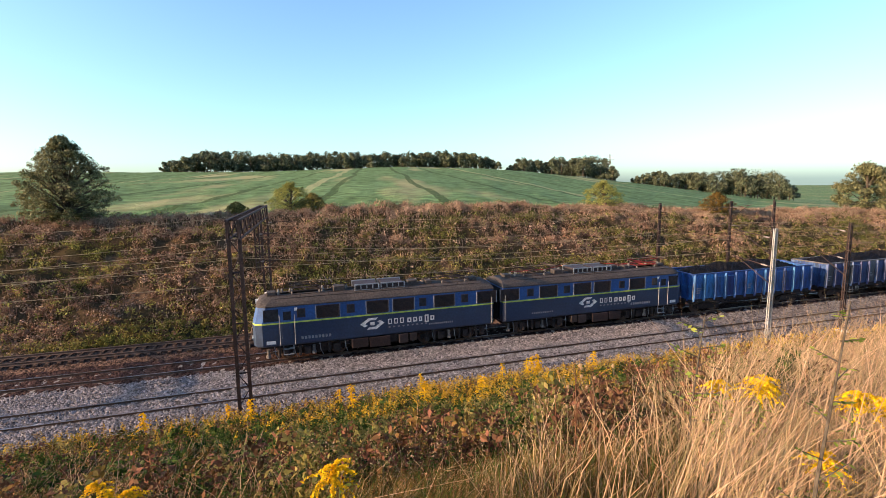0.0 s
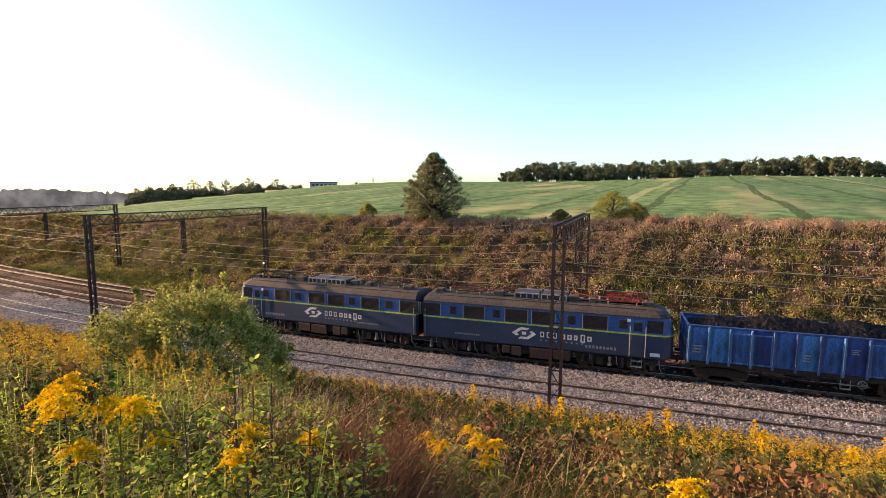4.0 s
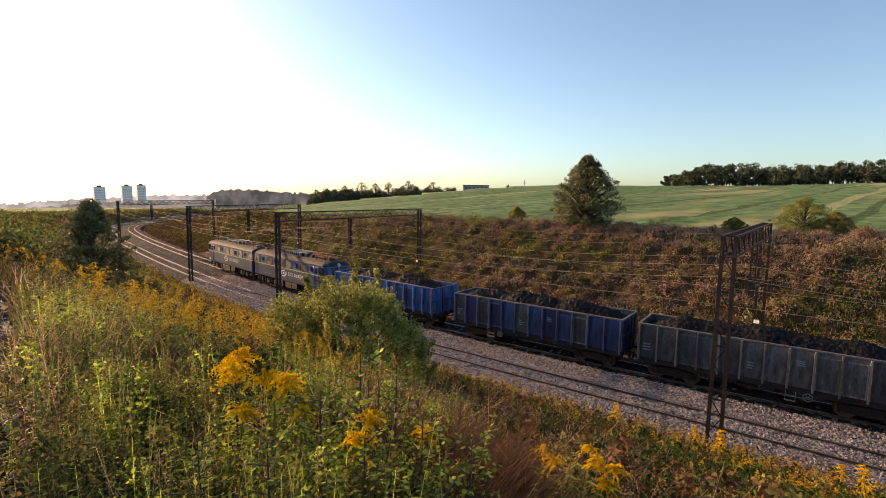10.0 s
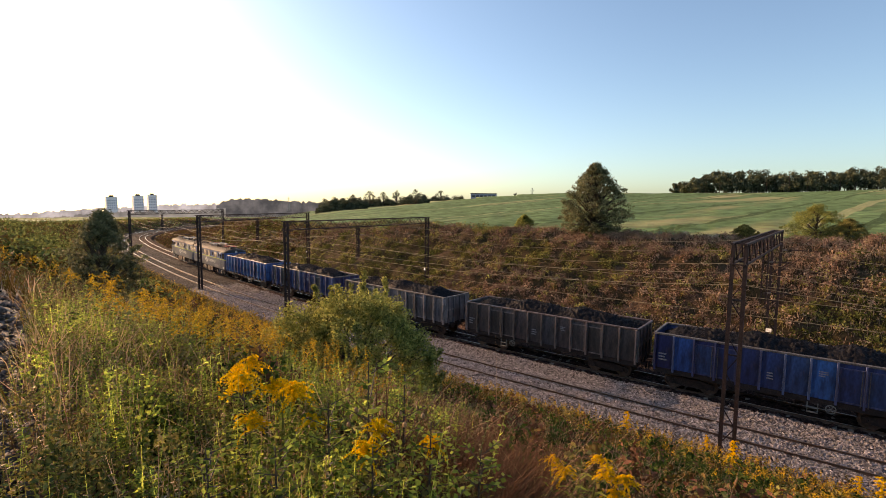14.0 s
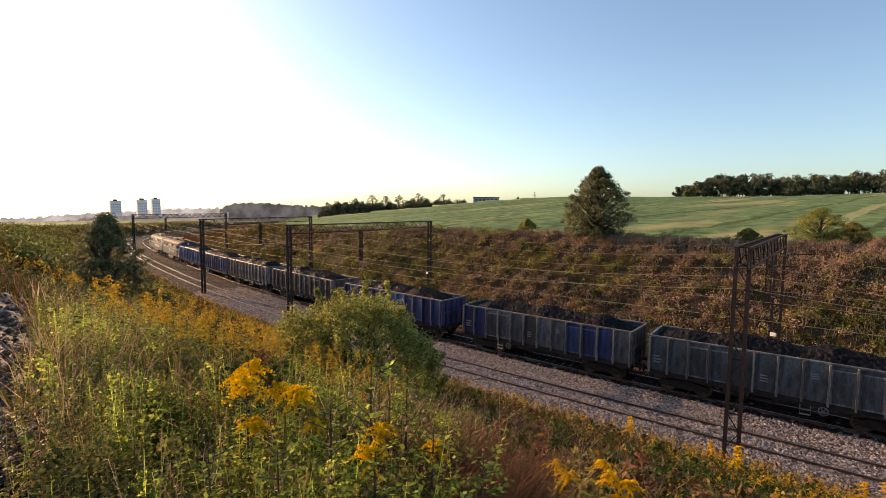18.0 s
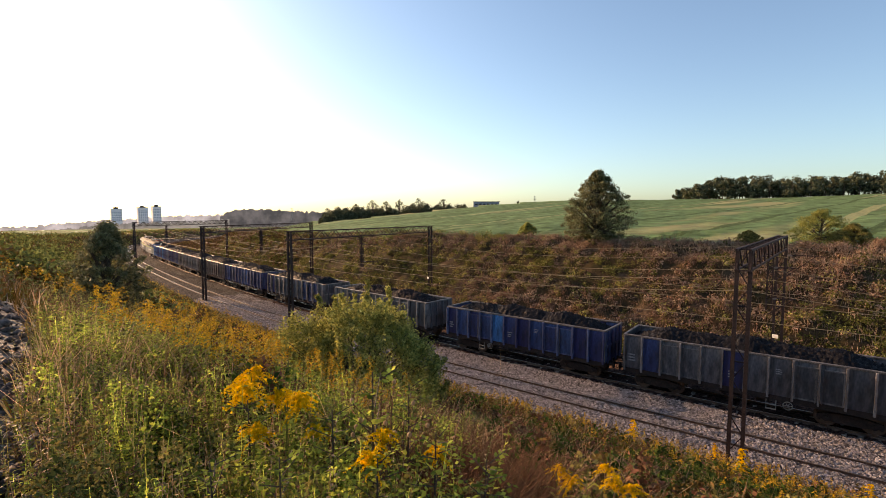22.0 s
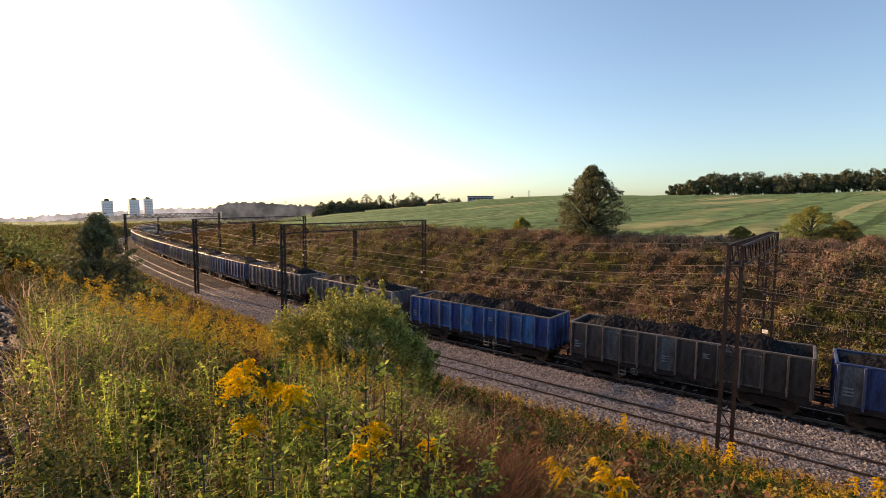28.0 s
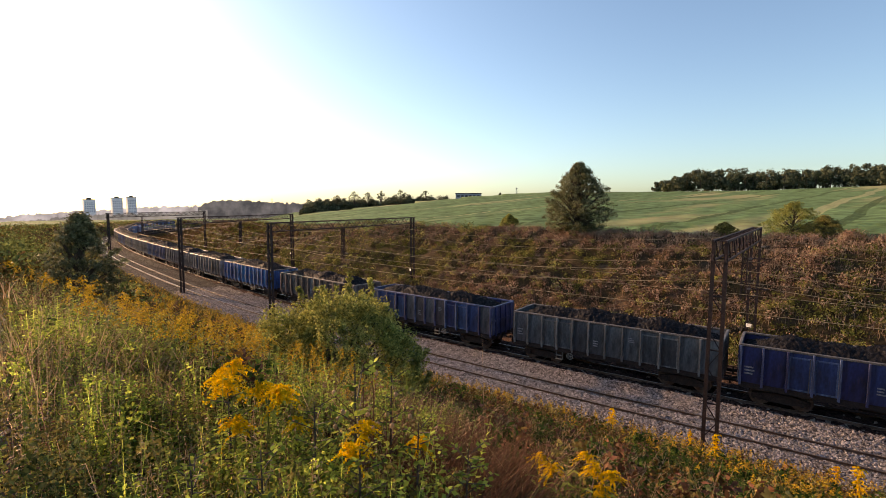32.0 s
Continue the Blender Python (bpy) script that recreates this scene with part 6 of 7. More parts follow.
near_d, near_l = np.hypot(DRY[:, 0], DRY[:, 1]), np.hypot(LEAFY[:, 0], LEAFY[:, 1])


def tuft(p, k, spread, seed):
    rng = np.random.default_rng(seed)
    return np.repeat(p, k, 0) + rng.normal(0, spread, (len(p) * k, 2))


stuff("dry_grass", "dry straw-coloured grass on the near bank", "grass", [
    blades(away(tuft(DRY[(near_d < 6) & ((azimuth(DRY) < -12) | (near_d * 7 % 1 < 0.2))], 7, 0.10, 55), 1.5), 0.45, 1.05, 0.004, 0.5, 56),
    blades(tuft(DRY[(near_d >= 6) & (near_d < 14)], 7, 0.16, 57), 0.5, 1.0, 0.007, 0.45, 58),
    blades(tuft(DRY[near_d >= 14], 5, 0.25, 59), 0.4, 0.9, 0.014, 0.4, 60)], M_DRY)
tan = spots(3900, -78, -29, 1.9, 10, 61, 0.8)
stuff("tall_straw", "tall pale straw leaning in the wind", "grass", [blades(away(tuft(tan, 5, 0.12, 62), 1.6), 0.6, 1.35, 0.003, 0.5, 63, (2.0, 0.6))], M_DRY)
stuff("olive_grass", "olive-green grass on the near bank", "grass", [
    blades(away(tuft(LEAFY[(near_l < 6) & (azimuth(LEAFY) < 36)], 5, 0.12, 64), 1.5), 0.2, 0.45, 0.004, 0.45, 65),
    blades(tuft(some(LEAFY[(near_l >= 6) & (near_l < 16)], 0.4, 266), 3, 0.18, 66), 0.3, 0.7, 0.010, 0.45, 67),
    blades(tuft(some(LEAFY[near_l >= 16], 0.35, 267), 3, 0.3, 68), 0.35, 0.85, 0.02, 0.4, 69)], M_OLIVE)
left = azimuth(LEAFY) > 54
L1 = LEAFY[(near_l < 7) & left]
stuff("leafy_weeds", "bright green leafy weeds on the bank top", "weeds", [
    stalks(some(L1, 0.13, 170), 0.45, 0.95, 22, 0.06, 71, 0.24),
    stalks(some(LEAFY[(near_l >= 7) & (near_l < 14) & left], 0.3, 72), 0.5, 1.1, 14, 0.09, 73)], M_BRIGHT)
stuff("green_weeds", "mid-green weeds on the near bank", "weeds", [
    stalks(some(LEAFY[(near_l < 7) & left], 0.12, 74), 0.3, 0.7, 18, 0.05, 75, 0.22),
    stalks(some(LEAFY[(near_l >= 7) & (near_l < 22)], 0.15, 76), 0.45, 1.0, 10, 0.16, 77),
    stalks(some(LEAFY[near_l >= 22], 0.12, 78), 0.5, 1.1, 8, 0.25, 79)], M_GREEN)
mid = some(LEAFY[(azimuth(LEAFY) < 34) & (azimuth(LEAFY) > -24) & (near_l > 4.6) & (near_l < 20)], 0.7, 268)
mid_d = np.hypot(mid[:, 0], mid[:, 1])
stuff("dark_weeds", "dark green weeds in the lee of the bank", "weeds", [stalks(tuft(mid[mid_d < 7], 1, 0.2, 194), 0.35, 0.75, 15, 0.06, 195, 0.3), stalks(tuft(mid[mid_d >= 7], 1, 0.25, 199), 0.5, 0.95, 13, 0.10, 200, 0.3)], M_DARKWEED)
stuff("russet_weeds", "russet dead weed stalks on the near bank", "weeds", [
    stalks(some(DRY[near_d < 8], 0.14, 80), 0.4, 0.9, 16, 0.03, 81, 0.22),
    stalks(some(DRY[near_d >= 8], 0.35, 82), 0.6, 1.2, 11, 0.14, 83)], M_RUSSET)
edge = keep(np.concatenate([spots(14000, -58, 98, 10, 85, 84, 1.1), spots(9000, -20, 70, 14, 34, 184)]), -8.5, -2.5)
gold = NEAR_SPOTS[(patches(NEAR_SPOTS[:, 0], NEAR_SPOTS[:, 1], 2.0) > 0.25) & (azimuth(NEAR_SPOTS) > 55) & (r > 5)]
drift = NEAR_SPOTS[(patches(NEAR_SPOTS[:, 0], NEAR_SPOTS[:, 1], 2.6) > -0.15) & (azimuth(NEAR_SPOTS) > 74) & (azimuth(NEAR_SPOTS) < 95) & (r > 5) & (r < 26)]
gold_edge = some(edge[patches(edge[:, 0], edge[:, 1], 4.0) > 0.1], 0.5, 85)
stuff("drift_stems", "yellow-green goldenrod stems in the drifts", "weeds", [stalks(some(drift, 0.3, 287), 0.6, 1.25, 18, 0.08, 288, 0.25)], M_SHRUB)
stuff("drift_brown_stems", "brown dead stems among the drifts", "weeds", [stalks(some(drift, 0.25, 289), 0.6, 1.2, 16, 0.07, 290, 0.25)], M_RUSSET)
stuff("goldenrod_drifts", "drifts of faded goldenrod along the bank", "wild flowers", [
    plumes(some(gold[np.hypot(gold[:, 0], gold[:, 1]) < 14], 0.11, 86), 0.75, 1.2, 9, 0.15, 87, 9, 0.065),
    plumes(some(gold[np.hypot(gold[:, 0], gold[:, 1]) >= 14], 0.13, 88), 0.8, 1.2, 7, 0.22, 89, 6),
    plumes(some(drift[np.random.default_rng(188).uniform(0, 1, len(drift)) < 0.5 + 0.8 * patches(drift[:, 0] * 3, drift[:, 1] * 3, 1.4)], 0.17, 186), 0.75, 1.3, 10, 0.16, 187, 10, 0.07),
    plumes(some(gold_edge, 0.7, 90), 0.7, 1.3, 8, 0.18, 91, 8)], M_GOLDFADE)
verge = some(edge, 0.5, 120)
fringe_at = keep(spots(9000, -45, 62, 15, 36, 185), -6.5, -2.7)
stuff("verge_goldenrod", "bright goldenrod thick along the ballast's edge", "wild flowers", [plumes(some(fringe_at[patches(fringe_at[:, 0], fringe_at[:, 1], 6.0) > -0.2], 0.3, 189), 0.75, 1.4, 9, 0.17, 190, 9, 0.075, 0.8, 2.0)], M_GOLDFADE)
stuff("verge_goldenrod_leaves", "yellow-green goldenrod stems along the ballast's edge", "weeds", [stalks(fringe_at[::2], 0.7, 1.3, 18, 0.085, 191, 0.3)], M_SHRUB)
stuff("verge_weeds", "rusty and golden weeds leaning over the ballast", "weeds", [stalks(verge[::2], 0.8, 1.45, 20, 0.10, 121, 0.35)], M_OLIVE)
stuff("verge_dead_weeds", "brown dead weeds beside the ballast", "weeds", [stalks(verge[1::3], 0.7, 1.3, 18, 0.09, 122, 0.35)], M_RUSSET)
stuff("verge_grass", "yellowish grass along the ballast's edge", "grass", [blades(tuft(edge[::5], 4, 0.3, 92), 0.5, 1.1, 0.012, 0.45, 93)], M_DRY)
stuff("verge_green", "olive grass thick along the ballast", "grass", [blades(tuft(edge[1::2], 5, 0.3, 192), 0.5, 1.1, 0.016, 0.45, 193)], M_OLIVE)

# fine grass with seed heads on the shoulder before the camera
shoulder = away(np.concatenate([spots(1500, -30, 58, 2.2, 4.2, 280), spots(2200, -30, 56, 4.0, 8.0, 281)]), 1.9)
sh_mix = np.random.default_rng(282).uniform(0, 1, len(shoulder)) + 0.35 * patches(shoulder[:, 0] * 2, shoulder[:, 1] * 2, 8.0)
for lo, hi, name, label, mat, sd in ((-2, 0.40, "shoulder_olive_grass", "fine olive grass on the bank's shoulder", M_OLIVE, 283), (0.40, 0.76, "shoulder_green_grass", "fine green grass on the bank's shoulder", M_DARKWEED, 284),
                                     (0.76, 0.88, "shoulder_straw", "fine straw-coloured grass on the bank's shoulder", M_DRY, 285), (0.88, 2, "shoulder_brown_grass", "reddish-brown dead grass on the bank's shoulder", M_RUSSET, 286)):
    tq = shoulder[(sh_mix >= lo) & (sh_mix < hi)]
    stuff(name, label, "grass", [blades(tuft(tq, 16, 0.10, sd), 0.18, 0.5, 0.003, 0.55, sd + 10, (0.8, 0.2))], mat)
foot = keep(spots(1500, 50, 68, 4.0, 10.8, 295), -30, -8)
stuff("bank_brown_grass", "reddish-brown grass below the big bush", "grass", [blades(tuft(foot, 14, 0.16, 296), 0.3, 0.75, 0.005, 0.5, 297)], M_RUSSET)
stuff("bank_straw", "dry straw below the big bush", "grass", [blades(tuft(foot[::4], 10, 0.16, 298), 0.4, 0.9, 0.004, 0.5, 299)], M_DRY)
rusty = away(spots(700, 44, 60, 2.2, 5.0, 292), 1.9)
stuff("tall_brown_grass", "tall reddish-brown dead grass on the bank top", "grass", [blades(tuft(rusty, 14, 0.10, 293), 0.35, 0.8, 0.003, 0.5, 294, (0.5, 0.2))], M_RUSSET)
heads = some(shoulder, 0.10, 287)
stuff("seed_heads", "pale feathery grass seed heads", "grass", [blades(heads, 0.6, 0.95, 0.0022, 0.45, 288, (0.8, 0.2)), plumes(heads, 0.55, 0.85, 3, 0.05, 289, 8, 0.1, 0.5, 2.2)], M_DRY)

# clumps on the bank top, each of one sort
def clump(p, each, rad, h0, h1, leaves, size, seed, narrow=0.3):
    g = np.random.default_rng(seed)
    off = g.normal(0, rad, (len(p) * each, 2))
    tall = np.exp(-(np.hypot(off[:, 0], off[:, 1]) / rad) ** 2 * 0.35) * np.repeat(g.uniform(0.7, 1.15, len(p)), each)
    return stalks(np.repeat(p, each, 0) + off, h0 * tall, h1 * tall, leaves, size, seed + 1, narrow)


fore = away(off_gravel(np.concatenate([spots(270, 53, 97, 2.0, 5, 160), spots(560, 50, 98, 4.5, 13, 161)])), 1.9)
what = np.random.default_rng(162).uniform(0, 1, len(fore)) + 0.3 * patches(fore[:, 0], fore[:, 1], 5.0)
for lo, hi, name, label, mat, each, h1, leaves, size, narrow, sd in (
        (-2, 0.54, "broad_leaf_clumps", "bright green broad-leaved weeds on the bank top", M_BRIGHT, 8, 1.15, 22, 0.055, 0.27, 163),
        (0.54, 0.68, "yellowing_clumps", "yellow-green narrow-leaved weeds on the bank top", M_BUSH, 9, 1.2, 24, 0.05, 0.2, 164),
        (0.68, 0.80, "green_clumps", "mid-green weeds on the bank top", M_GREEN, 9, 1.05, 20, 0.05, 0.25, 165),
        (0.80, 0.90, "dried_clumps", "brown dried weeds with small seed heads", M_RUSSET, 13, 1.15, 24, 0.035, 0.35, 166),
        (0.90, 2, "straw_clumps", "pale dried stalks on the bank top", M_DRY, 12, 1.1, 14, 0.04, 0.25, 167)):
    stuff(name, label, "weeds", [clump(fore[(what >= lo) & (what < hi)], each, 0.22, h1 * 0.6, h1, leaves, size, sd, narrow)], mat)

# thick clumps down the slope, tall in their middles, in several colours
slope = keep(np.concatenate([spots(900, -40, 80, 4.5, 14, 140), spots(3000, -48, 85, 12, 36, 141)]), -24, -2.6)
slope = slope[~((azimuth(slope) > 50) & (azimuth(slope) < 74) & (np.hypot(slope[:, 0], slope[:, 1]) < 10.8))]
cs_, co_ = along(slope[:, 0], slope[:, 1])
cr = np.hypot(slope[:, 0], slope[:, 1])
fringe = np.clip((co_ + 9.5) / 5, 0, 1)
mixed = np.random.default_rng(142).uniform(0, 1, len(slope)) + 0.35 * patches(slope[:, 0], slope[:, 1], 3.0)
belt = np.clip((co_ + 18.5) / 3, 0, 1) * (1 - fringe) * np.clip((44 - azimuth(slope)) / 14, 0, 1) * (azimuth(slope) > -22)
sort = np.where(mixed < 0.16 + 0.72 * belt - 0.1 * fringe, 0, np.where(mixed < 0.34 + 0.62 * belt + 0.02 * fringe, 1, np.where(mixed < 0.86 - 0.3 * fringe, 2, 3)))
sort = np.where((azimuth(slope) < -22) & (cr < 16) & (sort == 3), 2, sort)


def clumps_of(kind_, h0, h1, seed, narrow=0.28):
    a, b = slope[(sort == kind_) & (cr < 14)], slope[(sort == kind_) & (cr >= 14)]
    return [clump(a, 5, 0.24, h0, h1 * 1.1, 14, 0.055, seed, narrow), clump(b, 4, 0.3, h0, h1 * 1.1, 10, 0.09, seed + 7, narrow)]


def mounds(p, h, rad, per, size, seed):
    """Leafy heaps: three leaf clouds one above the other at each place."""
    g = np.random.default_rng(seed)
    z = height(p[:, 0], p[:, 1])
    tall = g.uniform(0.6, 1.25, len(p)) * h
    C, R = [], []
    for f, w in ((0.3, 1.0), (0.62, 0.8), (0.9, 0.5)):
        C.append(np.column_stack([p + g.normal(0, rad * 0.35, p.shape), z + tall * f]))
        R.append(rad * w * g.uniform(0.7, 1.2, len(p)))
    return leaf_cloud(np.concatenate(C), np.concatenate(R), per, size, seed + 1, 0.95)


def tops_of(p, each, rad, seed):
    g = np.random.default_rng(seed)
    return np.repeat(p, each, 0) + g.normal(0, rad, (len(p) * each, 2))


for k_, (name, label, mat) in enumerate((("dark_green_heaps", "dark leafy heaps of weeds on the near slope", M_DARKWEED), ("olive_heaps", "olive leafy heaps of weeds on the near slope", M_OLIVE),
                                        ("russet_heaps", "reddish-brown heaps of weeds on the near slope", M_RUSSET), ("golden_heaps", "yellow-green heaps of goldenrod on the near slope", M_BUSH))):
    a, b = slope[(sort == k_) & (cr < 14)], slope[(sort == k_) & (cr >= 14)]
    stuff(name, label, "weeds", [mounds(a, 0.8, 0.32, 36, 0.041, 220 + k_), mounds(b, 0.95, 0.42, 24, 0.062, 230 + k_)], mat)
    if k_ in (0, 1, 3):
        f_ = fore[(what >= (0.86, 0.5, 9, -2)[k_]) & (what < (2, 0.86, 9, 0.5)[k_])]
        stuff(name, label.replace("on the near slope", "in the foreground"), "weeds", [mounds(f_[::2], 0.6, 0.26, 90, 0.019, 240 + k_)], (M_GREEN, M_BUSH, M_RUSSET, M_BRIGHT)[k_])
stuff("dark_green_clumps", "dark green weed clumps on the near slope", "weeds", clumps_of(0, 0.7, 1.2, 143), M_DARKWEED)
stuff("olive_clumps", "olive weed clumps on the near slope", "weeds", clumps_of(1, 0.7, 1.3, 144), M_OLIVE)
stuff("russet_clumps", "russet and brown weed clumps on the near slope", "weeds", clumps_of(2, 0.6, 1.2, 145, 0.2), M_RUSSET)
stuff("golden_clumps", "yellowing goldenrod clumps on the near slope", "weeds", clumps_of(3, 0.75, 1.3, 146), M_BUSH)
gs = slope[sort == 3]
stuff("fading_goldenrod_tops", "fading yellow flower tops of goldenrod clumps", "wild flowers", [plumes(tops_of(gs[np.hypot(gs[:, 0], gs[:, 1]) > 11], 3, 0.3, 147), 0.75, 1.35, 8, 0.14, 148, 9, 0.085)], M_GOLDFADE)

# far slope, and the strip between the third track and its foot
rng = np.random.default_rng(94)
fs, fo = rng.uniform(-130, 118, 30000), rng.uniform(12.3, 31.5, 30000)
fx, fy, _ = line(fs, fo)
FAR = np.stack([fx, fy], -1)
pf, pg = patches(fx, fy, 1.0), patches(fx, fy, 7.0)
low = (fo - toe_of(fs)) / 16
kind = np.where((low > 0.86) & (rng.uniform(0, 1, len(fx)) < 0.85), 0, np.where(pf + rng.normal(0, 0.35, len(fx)) > 0.2, 1, np.where(pg + 0.72 + 0.25 * (fs < 20) - low + rng.normal(0, 0.4, len(fx)) > 0.5, 2, 0)))


def thicket(p, per, rad, size, seed):
    z = height(p[:, 0], p[:, 1])
    g = np.random.default_rng(seed)
    rr = rad * g.uniform(0.5, 1.3, len(p))
    return leaf_cloud(np.column_stack([p, z + rr * 0.55]), rr, per, size, seed + 1, 0.85)


stuff("far_russet_growth", "russet dry growth on the far slope", "weeds", [thicket(some(FAR[kind == 0], 0.55, 290)[:8500], 18, 0.42, 0.085, 95)], M_HEATH)
stuff("far_tan_heaps", "pale pinkish-tan dry growth on the far slope", "weeds", [thicket(some(FAR[kind == 0], 0.45, 291)[:7500], 18, 0.4, 0.08, 292)], M_TAN)
stuff("far_dry_grass", "tawny dry grass on the far slope", "grass", [blades(tuft(FAR[kind == 0], 2, 0.3, 96), 0.3, 0.8, 0.014, 0.4, 97)], M_HEATH)
stuff("far_green_shrubs", "low dark green shrubs on the far slope", "shrubs", [thicket(FAR[kind == 1][:5200], 30, 0.58, 0.09, 98)], M_SCRUB)
stuff("crest_dry_grass", "pale dry grass along the crest", "grass", [blades(tuft(FAR[low > 0.8], 6, 0.4, 150), 0.3, 0.75, 0.016, 0.4, 151)], M_TAN)
stuff("far_tan_growth", "pale tan growth on the sunny end of the far slope", "weeds", [thicket(some(FAR[fs > 12], 0.3, 270), 16, 0.4, 0.08, 271), blades(tuft(some(FAR[fs > 12], 0.4, 272), 3, 0.3, 273), 0.35, 0.8, 0.016, 0.4, 274)], M_TAN)
stuff("far_yellow_tufts", "yellow-green tufts scattered over the far slope", "weeds", [thicket(some(FAR[low < 0.85], 0.06, 152), 40, 0.48, 0.075, 153)], M_SHRUB)
stuff("far_olive_growth", "yellow-green growth low on the far slope", "weeds", [thicket(FAR[kind == 2][:7000], 18, 0.4, 0.09, 99), blades(tuft(FAR[kind == 2], 2, 0.3, 100), 0.3, 0.8, 0.018, 0.4, 101)], M_BUSH)


# growth on both sides of the far curve
rng = np.random.default_rng(180)
for name, label, off0, off1, n, mat, rad in (("curve_goldenrod", "yellow-brown growth beside the curving tracks", -26, -2.9, 3600, M_BUSH, 0.55), ("curve_green_growth", "green growth beside the curving tracks", -30, -3.2, 2900, M_GREEN, 0.7),
                                             ("curve_russet_growth", "russet growth beside the curving tracks", -14, -2.8, 1500, M_RUSSET, 0.5),
                                             ("curve_inner_growth", "olive growth on the inside of the curve", 9.0, 30.0, 3800, M_OLIVE, 0.6), ("curve_inner_scrub", "dry growth on the inside of the curve", 9.0, 30.0, 2400, M_RUSSET, 0.55)):
    px, py, _ = line(rng.uniform(-235, -28 if off1 < 0 else -66, n), rng.uniform(off0, off1, n))
    stuff(name, label, "weeds", [thicket(np.stack([px, py], -1), 10, rad, 0.2, 181)], mat)

# growth that hangs over the ballast's shoulder where the line curves away
for name, label, mat, n, sd in (("shoulder_goldenrod_growth", "golden growth over the ballast's shoulder", M_BUSH, 1500, 183), ("shoulder_olive_growth", "olive growth over the ballast's shoulder", M_OLIVE, 1100, 184)):
    g = np.random.default_rng(sd)
    px, py, _ = line(g.uniform(-110, -14, n), g.uniform(-4.6, -1.75, n))
    stuff(name, label, "weeds", [thicket(np.stack([px, py], -1), 22, 0.5, 0.09, sd + 1)], mat)
cg = keep(spots(2600, 62, 90, 22, 80, 185), -9, -1.9)
stuff("curve_goldenrod_tops", "goldenrod heads along the curve", "wild flowers", [plumes(some(cg, 0.5, 186), 0.8, 1.35, 7, 0.22, 187, 6)], M_GOLDFADE)

# shrubs over the flat ground beyond the path
lp = spots(3400, 84, 112, 36, 190, 196, 1.3)
_, lo_ = along(lp[:, 0], lp[:, 1])
lp = lp[lo_ < -12]
stuff("far_left_shrubs", "olive shrubs spread beyond the gravel path", "shrubs", [thicket(lp[::2], 26, 1.0, 0.18, 197)], M_OLIVE)
stuff("far_left_bushes", "dark green bushes spread beyond the gravel path", "shrubs", [thicket(lp[1::2][:700], 44, 1.3, 0.19, 198)], M_GREEN)


# single plants close by
def goldenrod(x, y, h, seed, arms=16, size=0.2):
    z = ground_at(x, y)
    g = thing("goldenrod", "tall goldenrod with a bright yellow plume", "wild flower", "goldenrod plants", pose(x, y, z - 0.03))
    rng = np.random.default_rng(seed)
    lx, ly = rng.normal(0, 0.06, 2)
    part("stem", Build().tube([(0, 0, 0), (lx * 0.4, ly * 0.4, h * 0.5), (lx, ly, h)], [0.008, 0.006, 0.003], 5), M_GREEN, g)
    V = []
    for k in range(22):
        f = 0.2 + 0.7 * k / 22
        a = k * 2.4
        o = np.array([math.cos(a), math.sin(a), 0.35])
        c = np.array([lx * f, ly * f, h * f])
        w = np.array([-math.sin(a), math.cos(a), 0.1]) * 0.012
        V += [c, c + o * 0.05 + w, c + o * 0.11 - np.array([0, 0, 0.03]), c + o * 0.05 - w]
    part("leaves", sheet_mesh("leaves", np.array(V), np.arange(len(V)).reshape(-1, 4)), M_BRIGHT, g)
    v, q = plumes(np.array([[lx, ly, 0.0]]), h, h + 0.001, 30, size, seed, 46, 0.046, 1.3 if h < 1.3 else 0.8, 0.75 if h < 1.3 else 1.9)
    part("flower_plume", sheet_mesh("flower_plume", v, q), M_GOLD, g, "bright yellow flower plume")


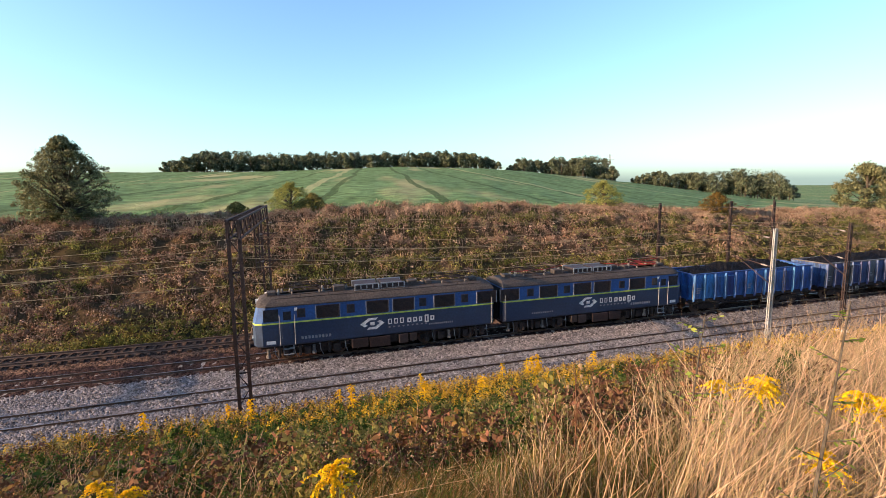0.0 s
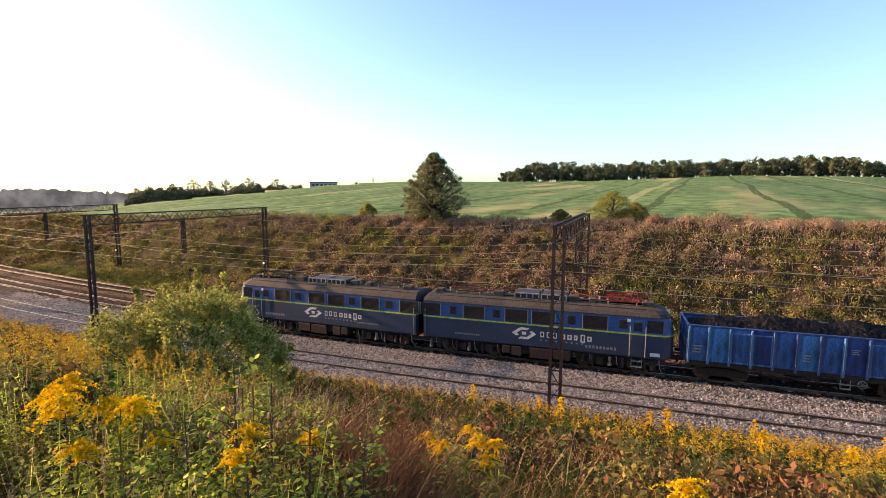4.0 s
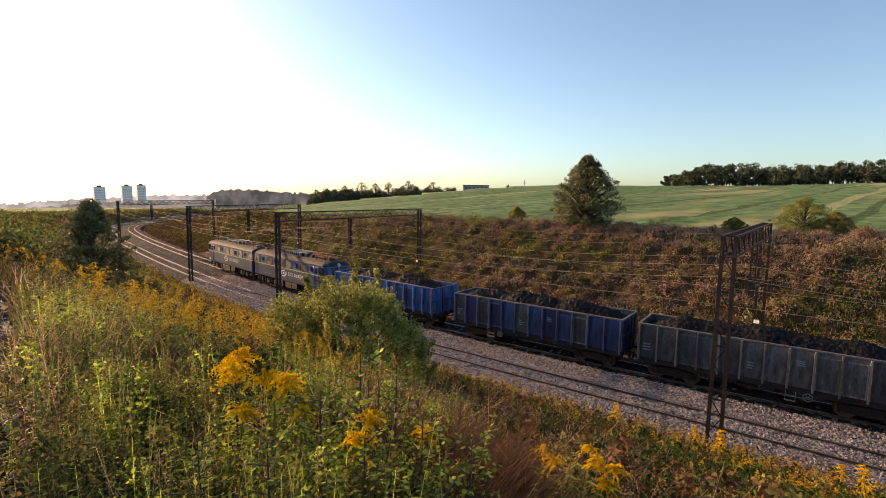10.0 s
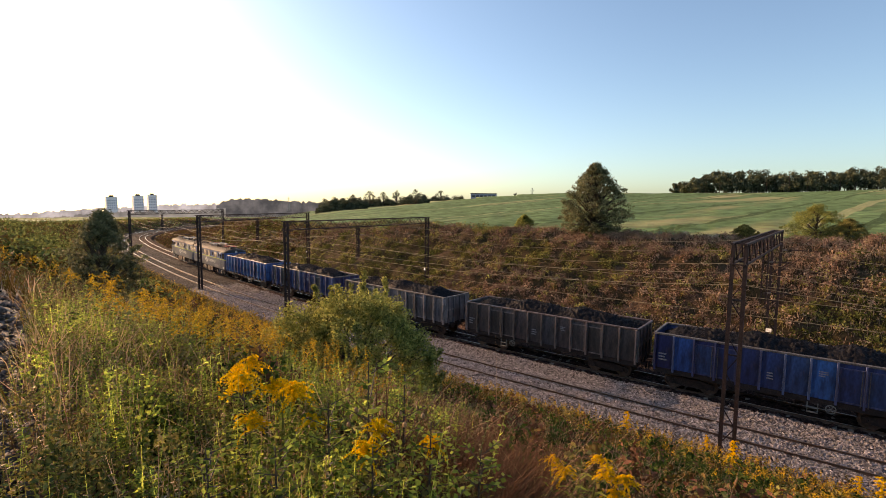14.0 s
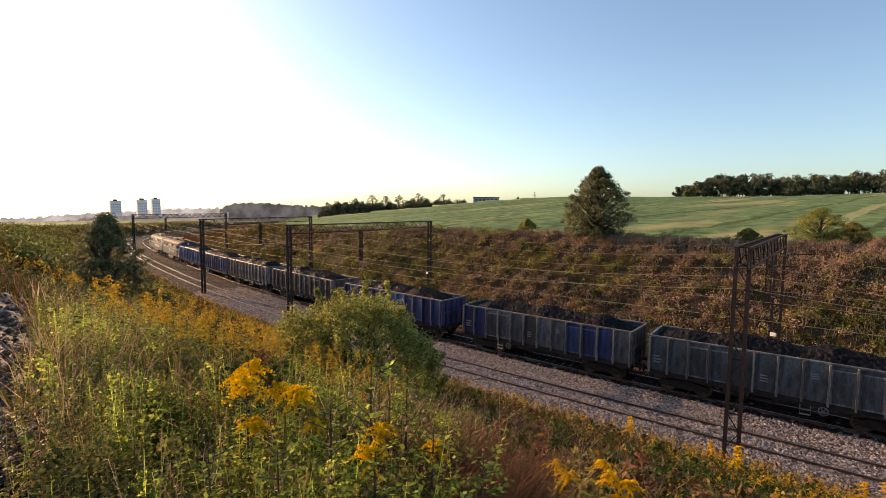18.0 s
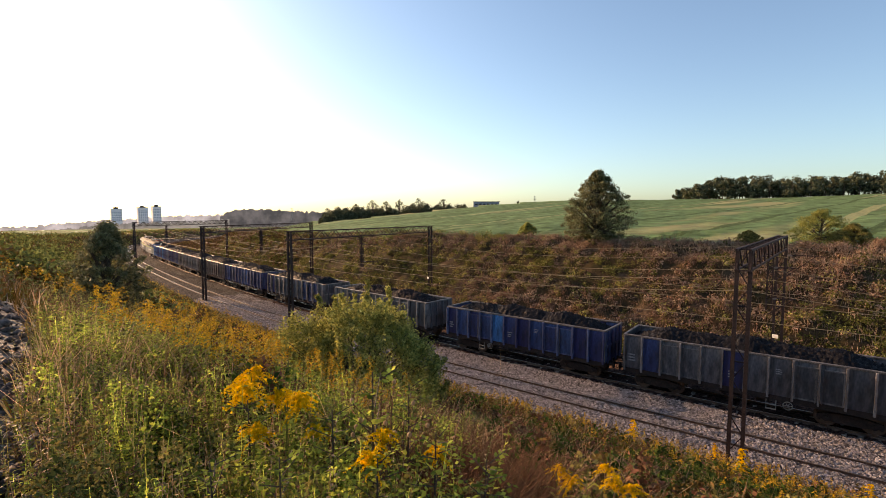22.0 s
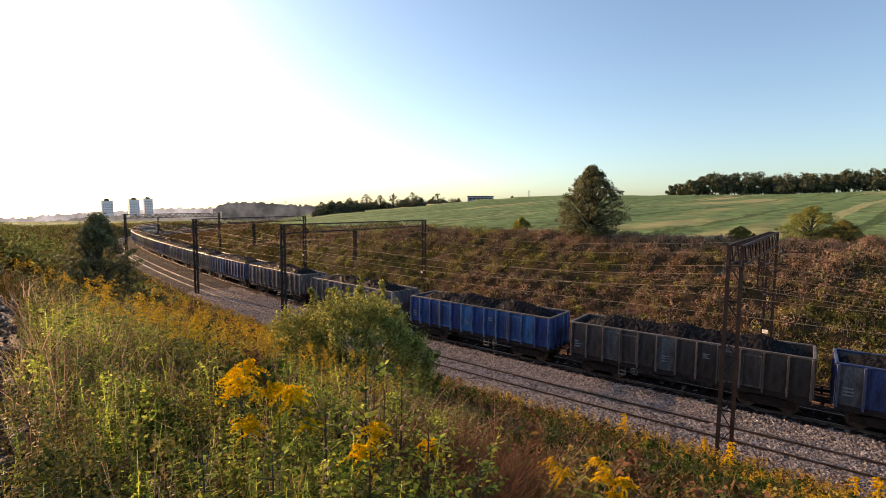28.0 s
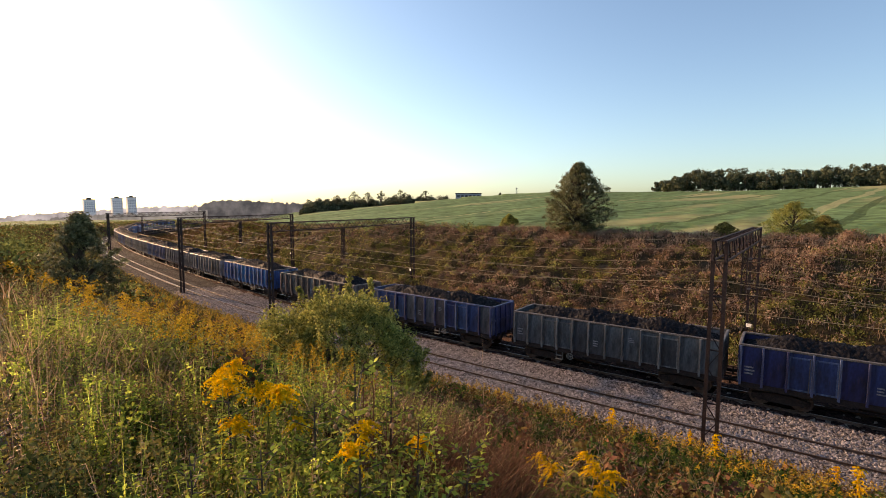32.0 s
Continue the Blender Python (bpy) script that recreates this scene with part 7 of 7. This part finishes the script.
for i, (x, y, h, sz) in enumerate((
        (-0.53, 2.75, 0.86, 0.19), (-0.8, 2.47, 0.68, 0.12), (-2.04, 2.47, 0.74, 0.11), (-2.16, 2.5, 0.7, 0.11), (-1.94, 2.56, 0.72, 0.11), (-2.1, 2.62, 0.76, 0.1), (-1.79, 2.65, 0.76, 0.11), (-1.72, 2.72, 0.72, 0.1), (2.3, 3.28, 0.92, 0.15), (2.42, 3.4, 0.88, 0.14), (2.2, 3.45, 0.84, 0.13), (2.6, 2.78, 0.92, 0.15),
        (2.72, 2.68, 0.88, 0.14), (2.08, 2.43, 0.78, 0.12), (4.0, 21.2, 1.6, 0.42), (4.3, 20.7, 1.5, 0.4), (3.7, 20.8, 1.5, 0.38), (4.5, 21.5, 1.7, 0.42), (-2.79, 14.3, 1.5, 0.36), (-0.44, 15.4, 1.4, 0.36), (-3.7, 0.87, 1.1, 0.17), (-3.52, 0.8, 1.06, 0.17), (-3.27, 0.92, 1.02, 0.16), (-3.45, 1.05, 0.98, 0.16),
        (-3.62, 1.12, 0.9, 0.14), (-3.9, 0.95, 1.0, 0.15), (-3.8, 1.2, 0.85, 0.14), (-3.35, 0.7, 0.9, 0.15), (-3.1, 1.05, 0.85, 0.13), (-2.38, 1.17, 0.95, 0.13), (-2.2, 1.12, 0.9, 0.13), (-2.28, 1.28, 0.86, 0.11), (1.2, 14.5, 1.4, 0.36), (-6.5, 15.2, 1.5, 0.38), (-10.5, 16.0, 1.5, 0.38), (7.5, 23.5, 1.5, 0.4),
        (-1.0, 19.4, 1.5, 0.34), (-4.1, 18.6, 1.4, 0.32), (2.7, 20.2, 1.5, 0.34), (-8.6, 18.8, 1.4, 0.32))):
    goldenrod(x, y, h, 200 + i, size=sz)


def leafy_sapling(x, y, h, label, mat, n, leaf, seed, spread=0.35):
    z = ground_at(x, y)
    g = thing("sapling", label, "plant", m=pose(x, y, z - 0.03))
    rng = np.random.default_rng(seed)
    st = Build().tube([(0, 0, 0), (0.03, 0.02, h * 0.5), (0.08, 0.0, h)], [0.012, 0.008, 0.003], 5)
    V = []
    for k in range(n):
        f = 0.35 + 0.65 * k / n
        a = k * 2.4 + rng.normal(0, 0.4)
        ln = spread * (1.1 - 0.7 * f) * rng.uniform(0.7, 1.2)
        c = np.array([0.08 * f, 0.02 * f, h * f])
        d = np.array([math.cos(a), math.sin(a), 0.45])
        part("twig", Build().tube([c, c + d * ln], [0.004, 0.002], 4), M_BARK, g)
        for j in range(7):
            q = c + d * ln * (0.3 + 0.7 * j / 6)
            sgn = 1 if j % 2 else -1
            e = np.array([-math.sin(a) * sgn + math.cos(a) * 0.5, math.cos(a) * sgn + math.sin(a) * 0.5, rng.normal(0, 0.3)])
            e /= np.linalg.norm(e)
            w = np.cross(e, [0, 0, 1]) * leaf * 0.3 + np.array([0, 0, rng.normal(0, 0.1)]) * leaf
            V += [q, q + e * leaf * 0.5 + w, q + e * leaf, q + e * leaf * 0.5 - w]
    part("stem", st, M_BARK, g)
    part("leaves", sheet_mesh("leaves", np.array(V), np.arange(len(V)).reshape(-1, 4)), mat, g)


leafy_sapling(-2.5, 1.2, 1.32, "pale green leafy sapling among weeds", M_BRIGHT, 12, 0.055, 301, 0.42)
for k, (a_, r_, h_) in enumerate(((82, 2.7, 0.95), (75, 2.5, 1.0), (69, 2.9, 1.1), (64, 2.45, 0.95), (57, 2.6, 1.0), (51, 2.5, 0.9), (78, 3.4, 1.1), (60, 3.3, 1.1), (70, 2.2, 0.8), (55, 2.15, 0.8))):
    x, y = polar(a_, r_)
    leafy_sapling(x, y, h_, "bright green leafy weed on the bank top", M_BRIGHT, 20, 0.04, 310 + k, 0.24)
leafy_sapling(1.69, 1.98, 1.62, "tall leafy weed with bright green top", M_BRIGHT, 12, 0.032, 302, 0.16)
leafy_sapling(1.85, 3.32, 1.42, "light green broad-leaved plant above the grass", M_BRIGHT, 14, 0.045, 303, 0.32)


def thistle(x, y, h, seed):
    z = ground_at(x, y)
    g = thing("teasel", "dried brown teasel with bristly seed heads", "dead plant", "dried teasels", pose(x, y, z - 0.03))
    rng = np.random.default_rng(seed)
    st = Build().tube([(0, 0, 0), (0.02, 0, h * 0.6), (0.0, 0.02, h)], [0.008, 0.006, 0.003], 5)
    for k in range(6):
        f = rng.uniform(0.5, 0.85)
        a = rng.uniform(0, 6.28)
        tip = Vector((math.cos(a) * 0.16, math.sin(a) * 0.16, h * f + 0.2))
        part("side_stalk", Build().tube([(0.01, 0.01, h * f), tip], [0.004, 0.002], 4), M_RUSSET, g)
        b = Build().tube([tip, tip + Vector((0, 0, 0.008)), tip + Vector((0, 0, 0.024)), tip + Vector((0, 0, 0.032))], [0.006, 0.013, 0.013, 0.005], 6)
        part("seed_head", b, M_DRY, g)
    part("stalk", st, M_RUSSET, g)


for i, (x, y, h) in enumerate(((-2.59, 1.32, 1.12), (-2.7, 1.45, 1.05), (-2.45, 1.4, 1.0), (1.23, 4.0, 1.2), (1.42, 4.1, 1.1), (1.1, 4.15, 1.0))):
    thistle(x, y, h, 320 + i)

# clods on the gravel path
rng = np.random.default_rng(330)
V, Q = [], []
ico = np.array([(0, 0, 1), (0.9, 0, 0.3), (0.28, 0.85, 0.35), (-0.72, 0.53, 0.3), (-0.72, -0.53, 0.35), (0.28, -0.85, 0.3), (0, 0, -0.6)])
tri = np.array([(0, 1, 2), (0, 2, 3), (0, 3, 4), (0, 4, 5), (0, 5, 1), (6, 2, 1), (6, 3, 2), (6, 4, 3), (6, 5, 4), (6, 1, 5)])
k = 0
for _ in range(1600):
    x, y = polar(rng.uniform(94.6, 108), 2.4 + 16 * rng.uniform(0, 1) ** 1.6)
    s = rng.uniform(0.02, 0.09) * (2.0 if rng.uniform() < 0.06 else 1.0)
    V.append(ico * s * rng.uniform(0.7, 1.3, (7, 3)) + np.array([x, y, ground_at(x, y) + s * 0.3]))
    Q.append(tri + k)
    k += 7
ob = linked("clods", sheet_mesh("clods", np.concatenate(V), np.concatenate(Q)), M_GRAVEL)
tagged(ob, "dark clods and stones heaped beside the path", "stones", kind="stuff")

motions()
